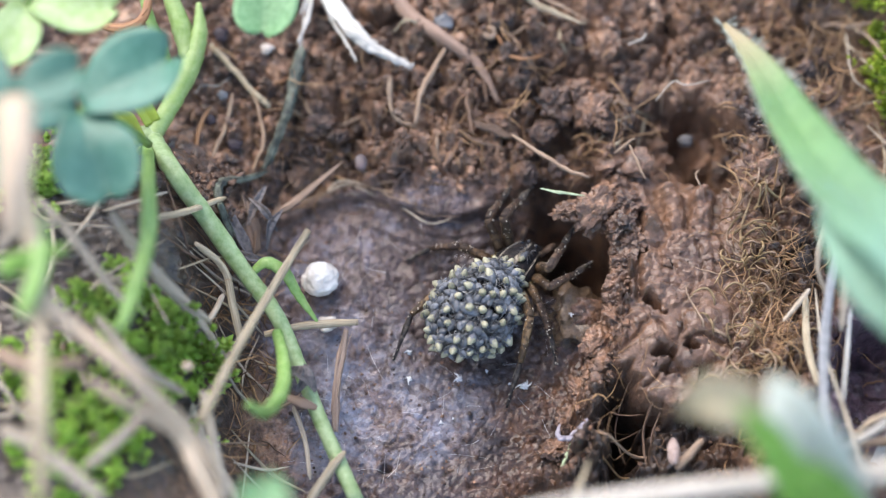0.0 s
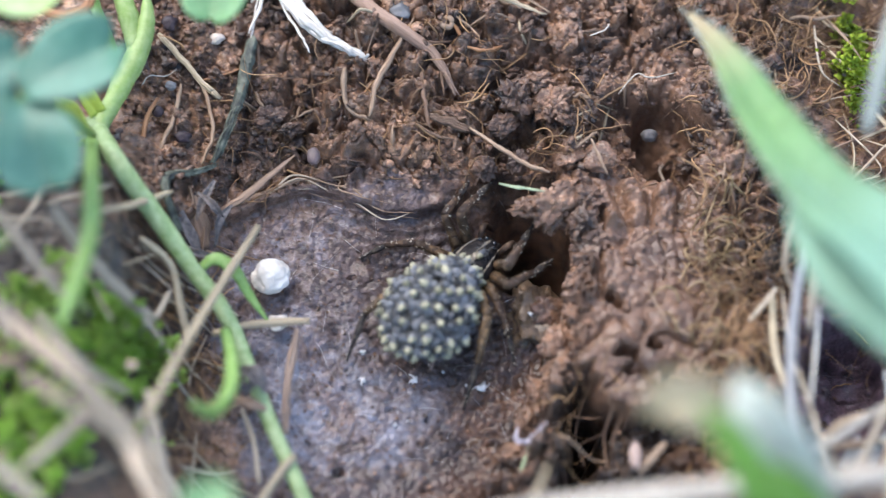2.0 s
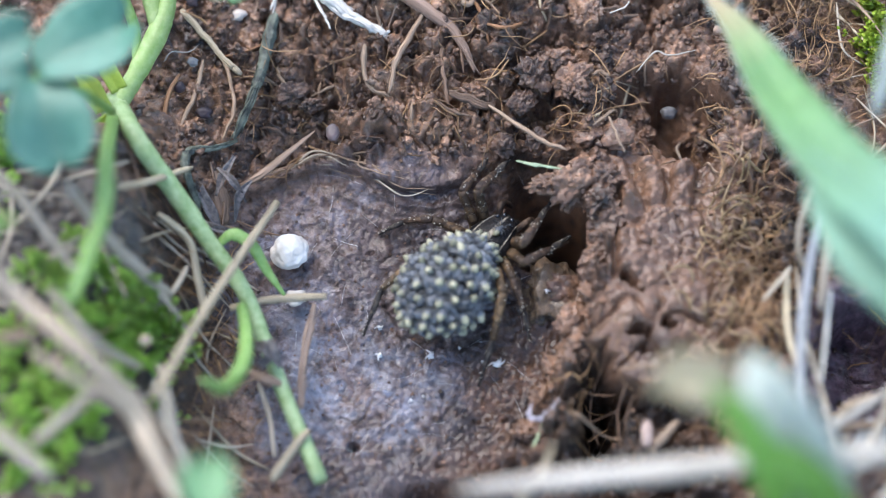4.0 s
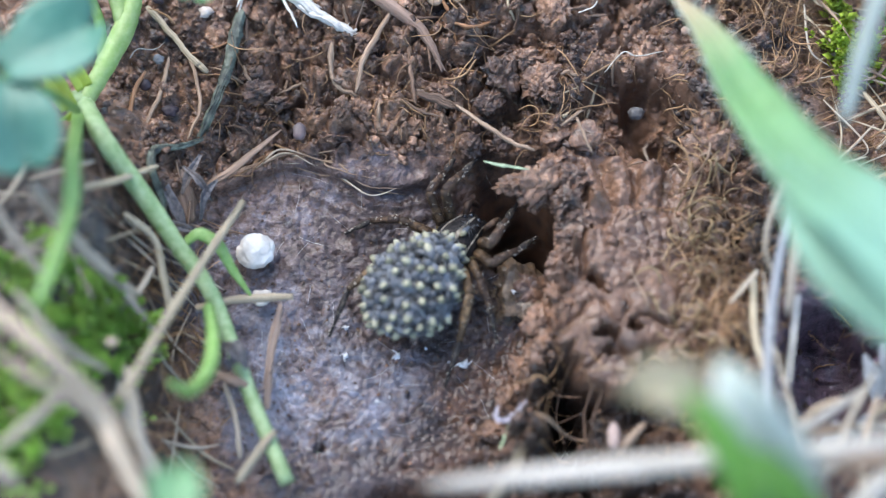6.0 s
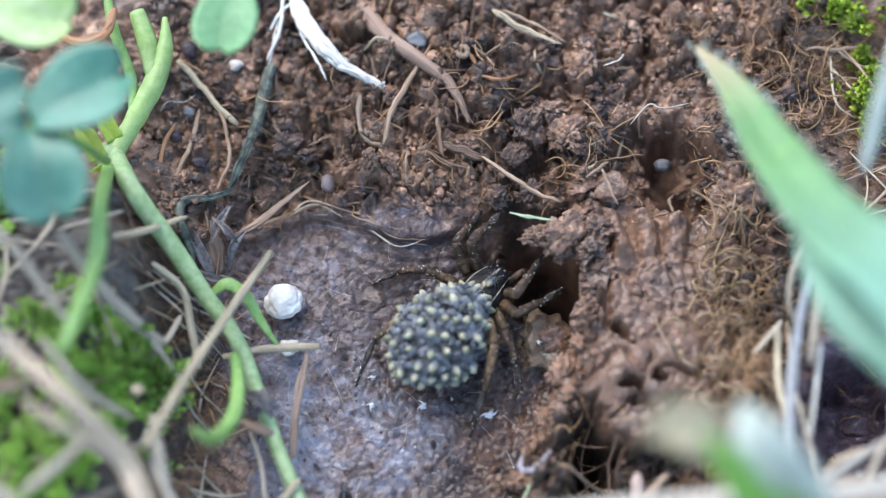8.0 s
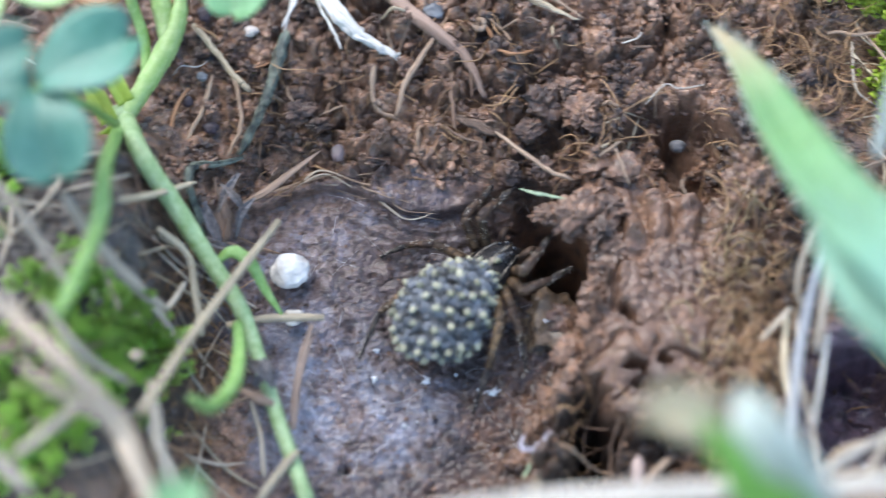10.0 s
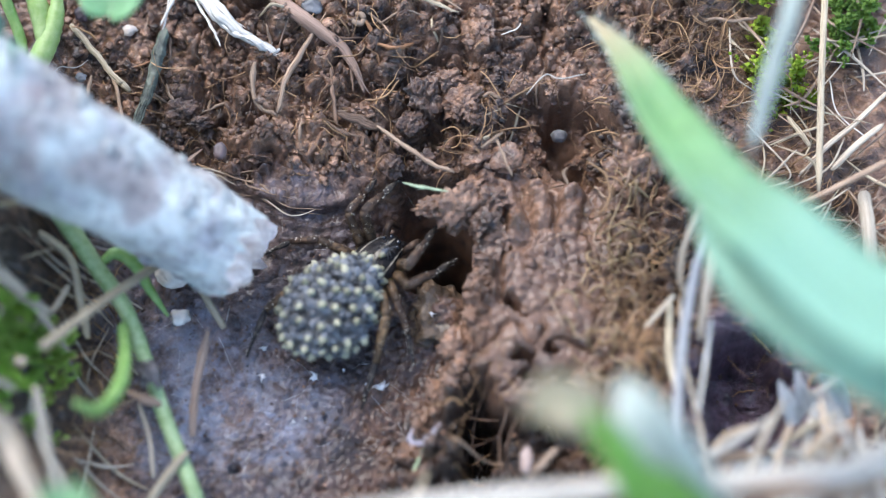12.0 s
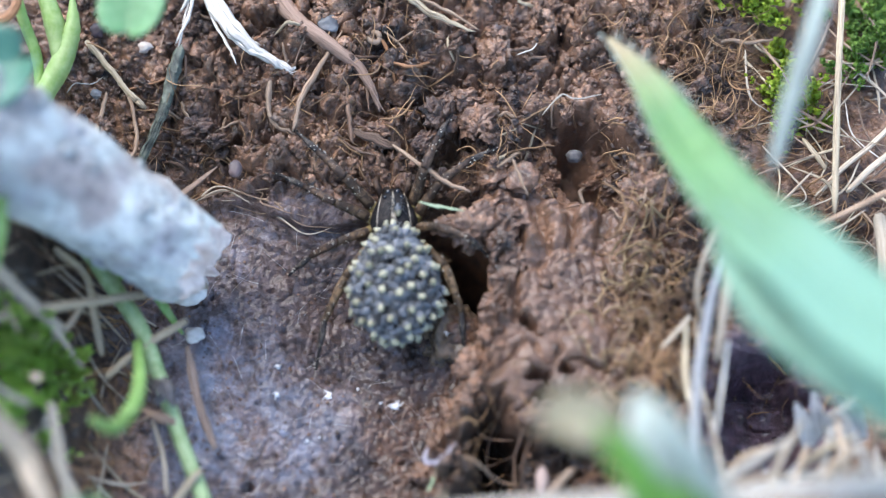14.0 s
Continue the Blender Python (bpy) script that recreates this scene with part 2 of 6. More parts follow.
BLEACHED = make_plant("bleached_leaf", (0.42, 0.48, 0.43), (0.63, 0.68, 0.62), (5, 5, 1), 0.5, 0.4)
GREY_LEAF = make_plant("grey_dead_leaf", (0.46, 0.46, 0.46), (0.72, 0.71, 0.72), (5, 5, 1), 0.6, 0.5)
BEIGE_LEAF = make_plant("beige_leaf", (0.3, 0.26, 0.15), (0.52, 0.45, 0.3), (5, 5, 1), 0.6, 0.3)
TAN = make_plant("dry_stem_tan", (0.13, 0.08, 0.05), (0.4, 0.28, 0.19), (2, 2, 1), 0.6, scale=600, fibre=True)
BEIGE = make_plant("beige_stem", (0.38, 0.27, 0.175), (0.64, 0.49, 0.35), (2, 2, 1), 0.6, scale=500, fibre=True)
PINKTAN = make_plant("pinkish_dead_leaf", (0.2, 0.13, 0.095), (0.52, 0.38, 0.3), (2, 2, 1), 0.6, relief=0.0003, scale=400, fibre=True)
ROOT = make_plant("brown_root", (0.075, 0.043, 0.028), (0.24, 0.15, 0.1), (2, 2, 1), 0.6, relief=0.0003, scale=500, fibre=True)
WOODY_ROOT = make_plant("woody_root", (0.13, 0.08, 0.056), (0.29, 0.195, 0.145), (2, 2, 1), 0.55, relief=0.0002, scale=350, fibre=True)
ORANGE_ROOT = make_plant("orange_root", (0.17, 0.075, 0.032), (0.34, 0.175, 0.08), (4, 4, 2), 0.55, fibre=True)
FIBRE = make_plant("root_fibre", (0.12, 0.068, 0.032), (0.35, 0.22, 0.115), (1, 1, 1), 0.6, scale=250, isle=1.0)
ROOTLET = make_plant("buff_rootlet", (0.15, 0.096, 0.045), (0.37, 0.26, 0.135), (2, 2, 1), 0.5, scale=300, fibre=True)
WHITE_ROOT = make_plant("white_root", (0.42, 0.38, 0.33), (0.7, 0.67, 0.62), (4, 4, 2), 0.5, fibre=True)
DARK_TWIG = make_plant("dark_twig", (0.01, 0.011, 0.012), (0.2, 0.22, 0.165), (1, 1, 1), 0.55, relief=0.0007, scale=700)
BROWN_LEAF = make_plant("dead_leaf_brown", (0.11, 0.065, 0.04), (0.3, 0.2, 0.14), (3, 3, 1), 0.55, fibre=True)
MOSS = make_plant("moss_green", (0.4, 0.66, 0.1), (0.66, 0.86, 0.24), (1, 1, 1), 0.5, 0.6)
MOSS_YELLOW = make_plant("moss_yellow_green", (0.33, 0.48, 0.03), (0.54, 0.66, 0.08), (1, 1, 1), 0.5, 0.55)
MOSS_DARK = make_plant("moss_dark_green", (0.14, 0.28, 0.035), (0.32, 0.5, 0.09), (1, 1, 1), 0.5, 0.5)
SHELL = make_plant("shell_white", (0.46, 0.41, 0.35), (0.76, 0.72, 0.67), (1, 1, 1), 0.5, relief=0.00004)
SILK = make_plant("white_silk", (0.75, 0.74, 0.74), (0.92, 0.9, 0.9), (1, 1, 1), 0.4, 0.2)
DEAD = make_plant("dead_leaf_dark", (0.035, 0.034, 0.038), (0.2, 0.17, 0.16), (4, 4, 2), 0.55, 0.1, scale=600)
LILAC = make_plant("lilac_scrap", (0.2, 0.18, 0.21), (0.44, 0.4, 0.45), (2, 2, 2), 0.5, 0.2, scale=500)
SEED = make_plant("grey_seed", (0.06, 0.042, 0.04), (0.15, 0.105, 0.1), (1, 1, 1), 0.4)
HUSK = make_plant("pink_husk", (0.24, 0.165, 0.135), (0.42, 0.31, 0.265), (6, 6, 1), 0.5)
GRIT = make_plant("pale_grit", (0.5, 0.4, 0.33), (0.75, 0.66, 0.58), (1, 1, 1), 0.5)
BLUEGREY = make_plant("grey_pebble", (0.085, 0.085, 0.09), (0.2, 0.2, 0.205), (1, 1, 1), 0.5)
STONE_GREY = make_plant("dirty_grey_stone", (0.06, 0.055, 0.052), (0.13, 0.12, 0.115), (1, 1, 1), 0.6, scale=900)
HUMUS = make_plant("black_humus", (0.014, 0.009, 0.012), (0.05, 0.032, 0.038), (1, 1, 1), 0.6)


def make_lichen():
    m, nt, b = material("lichen_bark", 0.8, 0.25)
    tc = nt.nodes.new("ShaderNodeTexCoord").outputs["Object"]
    n1 = noise_node(nt, 210, 6, 0.66, tc)
    n2 = noise_node(nt, 900, 5, 0.7, tc)
    n3 = noise_node(nt, 130, 3, 0.6, tc)
    c = ramp(nt, n1.outputs[0], [(0.28, (0.3, 0.26, 0.26)), (0.38, (0.55, 0.54, 0.55)), (0.47, (0.6, 0.63, 0.6)), (0.6, (0.78, 0.8, 0.75))]).outputs[0]
    c = mix(nt, ramp(nt, n3.outputs[0], [(0.51, (0, 0, 0)), (0.63, (0.8, 0.8, 0.8))]).outputs[0], c, (0.4, 0.33, 0.31))
    c = mix(nt, 0.6, c, ramp(nt, n2.outputs[0], [(0.36, (0.3, 0.27, 0.27)), (0.5, (1.0, 1.0, 1.0)), (0.66, (1.25, 1.25, 1.25))]).outputs[0], "MULTIPLY")
    nt.links.new(c, b.inputs["Base Color"])
    bump(nt, b, math_node(nt, "ADD", n1.outputs[0], math_node(nt, "MULTIPLY", n2.outputs[0], 0.7)), 0.0022)
    return m


LICHEN = make_lichen()
WOOD_END = make_plant("broken_wood", (0.6, 0.45, 0.4), (0.93, 0.82, 0.77), (1, 3, 3), 0.7, relief=0.0005, scale=500)


def make_spider_mat(name, dark, pale, amount, rough=0.55, scale=1400, hairy=0.8):
    m, nt, b = material(name, rough, 0.12 if name.startswith("carapace_dark") else 0.25)
    tc = nt.nodes.new("ShaderNodeTexCoord").outputs["Object"]
    n = noise_node(nt, scale, 4, 0.7, tc)
    c = ramp(nt, n.outputs[0], [(amount, dark), (amount + 0.16, pale)]).outputs[0]
    v = noise_node(nt, 1900, coords=tc, kind="ShaderNodeTexVoronoi")
    hair = ramp(nt, v.outputs["Distance"], [(0.16, (1, 1, 1)), (0.32, (0, 0, 0))]).outputs[0]
    some = ramp(nt, v.outputs["Color"], [(0.58, (0, 0, 0)), (0.62, (1, 1, 1))]).outputs[0]
    c = mix(nt, math_node(nt, "MULTIPLY", math_node(nt, "MULTIPLY", hair, some), hairy), c, (0.6, 0.54, 0.45))
    nt.links.new(c, b.inputs["Base Color"])
    bump(nt, b, n.outputs[0], 0.00012)
    return m


LEG = make_spider_mat("leg_brown", (0.024, 0.014, 0.009), (0.09, 0.054, 0.032), 0.48)
FEMUR = make_spider_mat("femur_brown", (0.03, 0.018, 0.01), (0.115, 0.07, 0.036), 0.47)
LEG_TAN = make_spider_mat("leg_tan", (0.04, 0.025, 0.013), (0.17, 0.105, 0.052), 0.45)
HIP = make_spider_mat("hip_olive", (0.09, 0.065, 0.02), (0.24, 0.18, 0.06), 0.45)
TARSUS = make_spider_mat("tarsus_dark", (0.016, 0.013, 0.012), (0.085, 0.068, 0.052), 0.5)
CARAPACE = make_spider_mat("carapace_dark", (0.01, 0.009, 0.009), (0.035, 0.028, 0.024), 0.5, 0.5, hairy=0.12)
CARAPACE_BAND = make_spider_mat("carapace_band", (0.08, 0.065, 0.048), (0.28, 0.24, 0.18), 0.44, 0.5)
ABDOMEN = make_spider_mat("abdomen_dark", (0.012, 0.01, 0.01), (0.05, 0.045, 0.045), 0.5)
TUFT = make_plant("pale_hair", (0.3, 0.26, 0.2), (0.55, 0.5, 0.43), (1, 1, 1), 0.6)
EYE = material("eye_black", 0.08, 0.6)[0]
EYE.node_tree.nodes["Principled BSDF"].inputs["Base Color"].default_value = (0.008, 0.008, 0.01, 1)


def make_brood(name, low, high, rough):
    m, nt, b = material(name, rough, 0.5)
    info = nt.nodes.new("ShaderNodeObjectInfo")
    tc = nt.nodes.new("ShaderNodeTexCoord").outputs["Object"]
    n = noise_node(nt, 2500, 3, 0.6, tc)
    c = ramp(nt, info.outputs["Random"], [(0.0, low), (1.0, high)]).outputs[0]
    c = mix(nt, 0.6, c, ramp(nt, n.outputs[0], [(0.35, (0.55, 0.55, 0.55)), (0.65, (1.25, 1.25, 1.2))]).outputs[0], "MULTIPLY")
    nt.links.new(c, b.inputs["Base Color"])
    bump(nt, b, n.outputs[0], 0.00008)
    return m


YOUNG_PALE = make_brood("spiderling_cream", (0.175, 0.165, 0.1), (0.34, 0.315, 0.21), 0.5)
YOUNG_GREY = make_brood("spiderling_grey", (0.046, 0.05, 0.058), (0.15, 0.155, 0.168), 0.5)
YOUNG_LEG = make_brood("spiderling_leg", (0.035, 0.036, 0.038), (0.2, 0.195, 0.185), 0.55)


# ---- shape helpers (plan in mm: x right, y ahead, z up from the burrow floor) ----
def mesh(name, verts, faces, mats, smooth=True, slots=None):
    me = bpy.data.meshes.new(name)
    me.from_pydata([tuple(v) for v in verts], [], faces)
    for m in mats if isinstance(mats, (list, tuple)) else [mats]:
        me.materials.append(m)
    if slots is not None:
        me.polygons.foreach_set("material_index", slots)
    me.polygons.foreach_set("use_smooth", [smooth] * len(me.polygons))
    me.update()
    return me


def thing(name, me, label, category, at=(0, 0, 0), group="", kind=""):
    ob = tagged(new(name, me), label, category, group, kind)
    ob.location = Vector(at) * MM
    return ob


def part(name, me, parent, label=""):
    ob = tagged(new(name, me), label)
    ob.parent = parent
    return ob


def hash01(ix, iy, seed):
    h = (ix.astype(np.int64) * 374761393 + iy.astype(np.int64) * 668265263 + seed * 974634777) & 0xFFFFFFFF
    h = ((h ^ (h >> 13)) * 1274126177) & 0xFFFFFFFF
    h = ((h ^ (h >> 16)) * 2246822519) & 0xFFFFFFFF
    return ((h ^ (h >> 15)) & 0xFFFFFF) / float(0xFFFFFF)


def value_noise(x, y, seed):
    ix, iy = np.floor(x), np.floor(y)
    fx, fy = x - ix, y - iy
    fx, fy = fx * fx * (3 - 2 * fx), fy * fy * (3 - 2 * fy)
    a, b = hash01(ix, iy, seed), hash01(ix + 1, iy, seed)
    c, d = hash01(ix, iy + 1, seed), hash01(ix + 1, iy + 1, seed)
    return (a * (1 - fx) + b * fx) * (1 - fy) + (c * (1 - fx) + d * fx) * fy - 0.5


def fbm(x, y, size, octaves, seed):
    total, amp = 0, 1.0
    for k in range(octaves):
        total = total + amp * value_noise(x / size * 2**k + 17.3 * k, y / size * 2**k - 9.1 * k, seed + k)
        amp *= 0.5
    return total


def lumps(x, y, size, seed):
    """Rounded crumbs pressed together: 1 on top of each, 0 in the seams."""
    u, v = x / size, y / size
    ix, iy = np.floor(u), np.floor(v)
    f1, f2 = np.full(np.shape(u), 9.0), np.full(np.shape(u), 9.0)
    for dx in (-1, 0, 1):
        for dy in (-1, 0, 1):
            cx, cy = ix + dx, iy + dy
            d = np.hypot(cx + hash01(cx, cy, seed) - u, cy + hash01(cx, cy, seed + 5) - v)
            f2 = np.minimum(f2, np.maximum(f1, d))
            f1 = np.minimum(f1, d)
    return np.clip((f2 - f1) * 1.6, 0, 1) ** 0.6


def step(t):
    t = np.clip(t, 0, 1)
    return t * t * (3 - 2 * t)


def dome(x, y, c, rx, ry, turn=0.0):
    """1 at the centre of an ellipse, 0 outside."""
    ca, sa = math.cos(radians(turn)), math.sin(radians(turn))
    u, v = (x - c[0]) * ca + (y - c[1]) * sa, -(x - c[0]) * sa + (y - c[1]) * ca
    return step(1.25 - np.sqrt((u / rx) ** 2 + (v / ry) ** 2) * 0.9)


def cells(x, y, size, seed):
    """Distances to the nearest and second nearest seed of a jittered grid, and the nearest one's random number."""
    u, v = x / size, y / size
    ix, iy = np.floor(u), np.floor(v)
    f1, f2, pick = np.full(np.shape(u), 9.0), np.full(np.shape(u), 9.0), np.zeros(np.shape(u))
    for dx in (-1, 0, 1):
        for dy in (-1, 0, 1):
            cx, cy = ix + dx, iy + dy
            d = np.hypot(cx + hash01(cx, cy, seed) - u, cy + hash01(cx, cy, seed + 5) - v)
            f2 = np.minimum(f2, np.maximum(f1, d))
            pick = np.where(d < f1, hash01(cx, cy, seed + 9), pick)
            f1 = np.minimum(f1, d)
    return f1, f2, pick


def plates(x, y, size, seed, seam=0.3):
    """Flat-topped pieces with rounded edges and narrow seams: 1 on top, 0 in the seams, each a little higher or lower."""
    f1, f2, pick = cells(x, y, size, seed)
    return np.sqrt(step((f2 - f1) / seam)) * (0.75 + 0.5 * pick)


def pit(x, y, c, rx, ry, turn=0.0, edge=0.35):
    """1 inside an ellipse with steep sides, 0 outside."""
    ca, sa = math.cos(radians(turn)), math.sin(radians(turn))
    u, v = (x - c[0]) * ca + (y - c[1]) * sa, -(x - c[0]) * sa + (y - c[1]) * ca
    return step((1 - np.sqrt((u / rx) ** 2 + (v / ry) ** 2)) / edge)


# plan lines of the lip behind the floor and of the side bank's foot
LEDGE = [(-18.6, 0.2), (-15.3, 2.3), (-12.0, 4.0), (-8.3, 5.1), (-5.8, 4.3), (-4.5, 3.4), (-1.3, 2.1), (1.5, 2.1), (4.1, 2.6), (6.3, 4.0), (9.5, 5.5)]
WALL = [(9.1, -25.0), (10.5, -20.6), (11.5, -16.6), (12.3, -13.6), (13.7, -10.6), (14.6, -7.2), (15.0, -3.6), (15.4, 0.5), (14.6, 3.8), (13.8, 5.6)]

def regions(x, y):
    ledge = np.interp(x, [p[0] for p in LEDGE], [p[1] for p in LEDGE])
    wall = np.interp(y, [p[1] for p in WALL], [p[0] for p in WALL])
    wob = fbm(x, y, 5.0, 3, 3)
    return y - ledge + 0.5 * wob, x - wall + 0.8 * wob


# rounded pads of mud that end over the gap, and the columns behind them
PADS = [(16.4, -12.6, 1.3), (18.8, -14.0, 1.6), (19.4, -16.0, 1.75), (21.3, -16.4, 2.1), (23.7, -16.2, 2.2), (26.2, -15.4, 2.2), (18.6, -10.8, 2.9), (22.5, -11.5, 3.6), (26.0, -11.0, 3.6)]
COLUMNS = [((18.2, 3.6), (20.0, -2.0), 1.25), ((21.5, 3.5), (22.1, -1.8), 1.05), ((24.5, 3.1), (23.8, -2.2), 1.15)]


def pads(x, y):
    """1 on the mud pads, 0 off them, with rounded edges."""
    xw, yw = x + 0.35 * fbm(x, y, 1.6, 2, 410), y + 0.35 * fbm(x, y, 1.6, 2, 420)
    top = np.zeros(np.shape(x))
    for cx, cy, r in PADS:
        top = np.maximum(top, np.sqrt(step((1 - np.hypot(xw - cx, yw - cy) / r) / 0.35)))
    return top


def columns(x, y):
    """Rounded columns of mud lying side by side, beaded along their length."""
    xw, yw = x + 0.5 * fbm(x, y, 1.8, 3, 430), y + 0.5 * fbm(x, y, 1.8, 3, 440)
    top = np.zeros(np.shape(x))
    for k, (a, b, r) in enumerate(COLUMNS):
        dx, dy = b[0] - a[0], b[1] - a[1]
        ln = math.hypot(dx, dy)
        t = np.clip(((xw - a[0]) * dx + (yw - a[1]) * dy) / ln**2, 0, 1)
        d = np.hypot(xw - a[0] - t * dx, yw - a[1] - t * dy) / (r * (0.9 + 0.13 * np.abs(np.sin(t * ln * 1.25 + k))))
        top = np.maximum(top, np.sqrt(np.clip(1 - d * d, 0, 1)) * (0.82 + 0.14 * np.abs(np.sin(t * ln * 1.25 + k)) + 0.35 * fbm(x, y, 1.4, 3, 450)))
    return top


def covers(x, y, back, bank):
    """Shares of loose soil and of trodden mud."""
    strip = 0.7 + 2.4 * step((x + 5) / 4) * step((9 - x) / 3)
    soil = np.clip(np.maximum(step((back - strip) / 1.2), step(bank / 1.5)), 0, 1)
    packed = step(bank / 2.5 - 0.6) * step((20 - y) / 8) * step((31 - x) / 4)
    packed = packed * (1 - step((-13 - y) / 2.5) * (1 - pads(x, y)))
    return soil, packed


def ground_z(x, y, fine=True):
    x, y = np.asarray(x, float), np.asarray(y, float)
    back, bank = regions(x, y)
    wide = step((70 - np.hypot(x, y)) / 20)
    a = step(back / 0.8) * 1.5 + step((back - 1.5) / 3) * 0.9 + np.clip(back, 0, 24) * 0.23
    b = step(bank / 2.0) * 4.6 + np.clip(bank, 0, 14) * 0.06
    z = np.maximum(a, b) + 0.35 * np.minimum(a, b) * (a > 0) * (b > 0) * 0.5
    z = np.minimum(z, 8.5)
    # thin layers break off in steps below the lip
    layer = step((11 - x) / 3) * step((x + 9) / 5)
    for at, high, k in ((-1.4, 0.6, 21), (-2.7, 0.55, 25), (-4.3, 0.3, 29)):
        z = z + high * step((back - at + 0.9 * fbm(x, y, 4, 3, k)) / 0.3) * layer
    # litter side rises, the floor falls a little to the front
    z = z + step((-15 - x) / 13) * 13.0 * step((12 - y) / 14) - 0.09 * np.clip(-6 - y, 0, 16) * step((16 - x) / 6)
    # far side drops to the litter
    z = z - step((x - 35) / 8) * 2.5
    soil, packed = covers(x, y, back, bank)
    clump = soil * (1 - packed) * (1 - 0.8 * step((x - 34) / 4)) * (1 - 0.65 * step((-7 - x) / 8))
    # soil falls away from under the pads to the front
    z = z - 3.4 * step((-12.6 - y) / 3) * step((x - 14.5) / 2) * step((29 - x) / 3) * (1 - pads(x, y))
    z = z + 1.0 * dome(x, y, (17.7, -4.0), 2.6, 5.5, 8) + 1.0 * dome(x, y, (21.7, -9.2), 4.5, 5.5, 0)
    z = z + 2.2 * dome(x, y, (12.9, -6.7), 2.7, 3.2, 0)
    z = z + 1.8 * dome(x, y, (29.3, 8.5), 2.2, 6.5, 10)
    # hollows: the burrow mouth, the gap in the bank, the side pocket and the dark hole in the litter
    xw, yw = x + 1.3 * fbm(x, y, 3, 3, 330), y + 1.3 * fbm(x, y, 3, 3, 340)
    z = z - 19.0 * dome(x, y, (13.0, -0.2), 4.0, 4.5, 20) - 1.6 * dome(x, y, (8.4, 2.6), 4.0, 2.4, 0)
    z = z - 11.0 * pit(xw + 2.0 * fbm(x, y, 1.5, 3, 350), yw, (16.3, -19.4), 2.5, 5.6, 3, 0.85) - 4.0 * dome(x, y, (14.0, -25.6), 7.0, 3.0, 0) - 3.0 * dome(x, y, (4.5, -26.8), 6.0, 1.8, 0)
    z = z - 5.5 * pit(xw + 0.8 * fbm(x, y, 1.5, 3, 360), yw, (24.9, 8.8), 3.0, 5.4, 10, 0.3) - 3.6 * pit(xw, yw, (21.8, 9.5), 4.6, 5.2, 10, 0.5)
    z = z - 3.0 * pit(xw, yw, (11.8, 10.4), 1.0, 1.6, 0, 0.5) - 2.5 * pit(xw, yw, (-8.5, 11.0), 1.6, 1.0, 20, 0.6) - 2.5 * pit(xw, yw, (4.6, 13.2), 1.8, 1.3, 0, 0.6)
    z = z - 6.5 * pit(xw, yw, HOLE_AT, 5.4, 6.4, 5, 0.4)
    xn, yn = x + 0.7 * fbm(x, y, 1.6, 3, 310), y + 0.7 * fbm(x, y, 1.6, 3, 320)
    for cx, cy, rx, ry, turn in ((20.4, -13.1, 1.0, 0.65, -25), (22.5, -12.6, 0.7, 0.55, 20), (23.8, -14.9, 0.65, 0.6, 0), (19.4, -8.5, 0.9, 0.5, -30), (18.7, -3.0, 0.35, 0.6, 0)):
        z = z - 2.8 * pit(x + 1.6 * (xn - x), y + 1.6 * (yn - y), (cx, cy), rx * 1.15, ry * 1.15, turn, 0.6)
    z = z - 2.5 * dome(x, y, (-5.3, -21.7), 0.5, 0.42)
    z = z - 3.0 * dome(x, y, (50.2, 1.5), 2.4, 3.2)
    # the seat of the spider
    z = z - 1.1 * dome(x, y, (2.7, -7.6), 5.5, 5.5)
    if fine:
        # side bank: beaded columns behind, a flat trodden plate before them, smooth lobes at the front, granules along its rim
        rows = packed * step((y + 1.8) / 1.6) * step((x - 17.2) / 1.2) * step((28 - x) / 2)
        lobes = packed * step((-7.5 - y) / 2)
        plate = packed * (1 - rows) * (1 - lobes)
        rim = step((bank - 0.2) / 0.8) * step((3.3 - bank) / 0.8) * step((2.5 - y) / 1.5) * step((y + 9.5) / 2)
        xb, yb = x + 0.8 * fbm(x, y, 3, 3, 200), 0.75 * y + 0.8 * fbm(x, y, 3, 3, 210)
        z = z + rows * (1.6 * columns(x, y) - 0.6 + 0.45 * (lumps(xb, yb, 2.3, 207) - 0.6) + 0.35 * (lumps(xb, yb, 0.8, 209) - 0.6) + 0.7 * fbm(x, y, 1.6, 4, 220))
        wx, wy = x + 1.2 * fbm(x, y, 3, 3, 9), y + 1.2 * fbm(x, y, 3, 3, 19)
        z = z + lobes * (0.8 * (plates(wx, wy, 4.3, 37, 0.16) - 0.7) + 0.3 * (lumps(wx, wy, 1.3, 38) - 0.5) + 0.3 * fbm(x, y, 2.6, 4, 41))
        z = z + plate * (0.55 * (plates(wx, wy, 3.9, 39, 0.13) - 0.7) + 0.4 * (lumps(wx, wy, 1.2, 43) - 0.5) + 0.3 * fbm(x, y, 1.8, 4, 45))
        seam = np.exp(-(((x - 18.2 - 0.9 * fbm(x, y, 3, 3, 61)) / 0.35) ** 2)) * step((2 - y) / 1) * step((y + 8.5) / 1)
        z = z - 1.6 * seam * packed
        z = z + rim * (2.0 * (lumps(x, y, 1.3, 51) - 0.5) + 0.9 * (lumps(x, y, 0.7, 53) - 0.5))
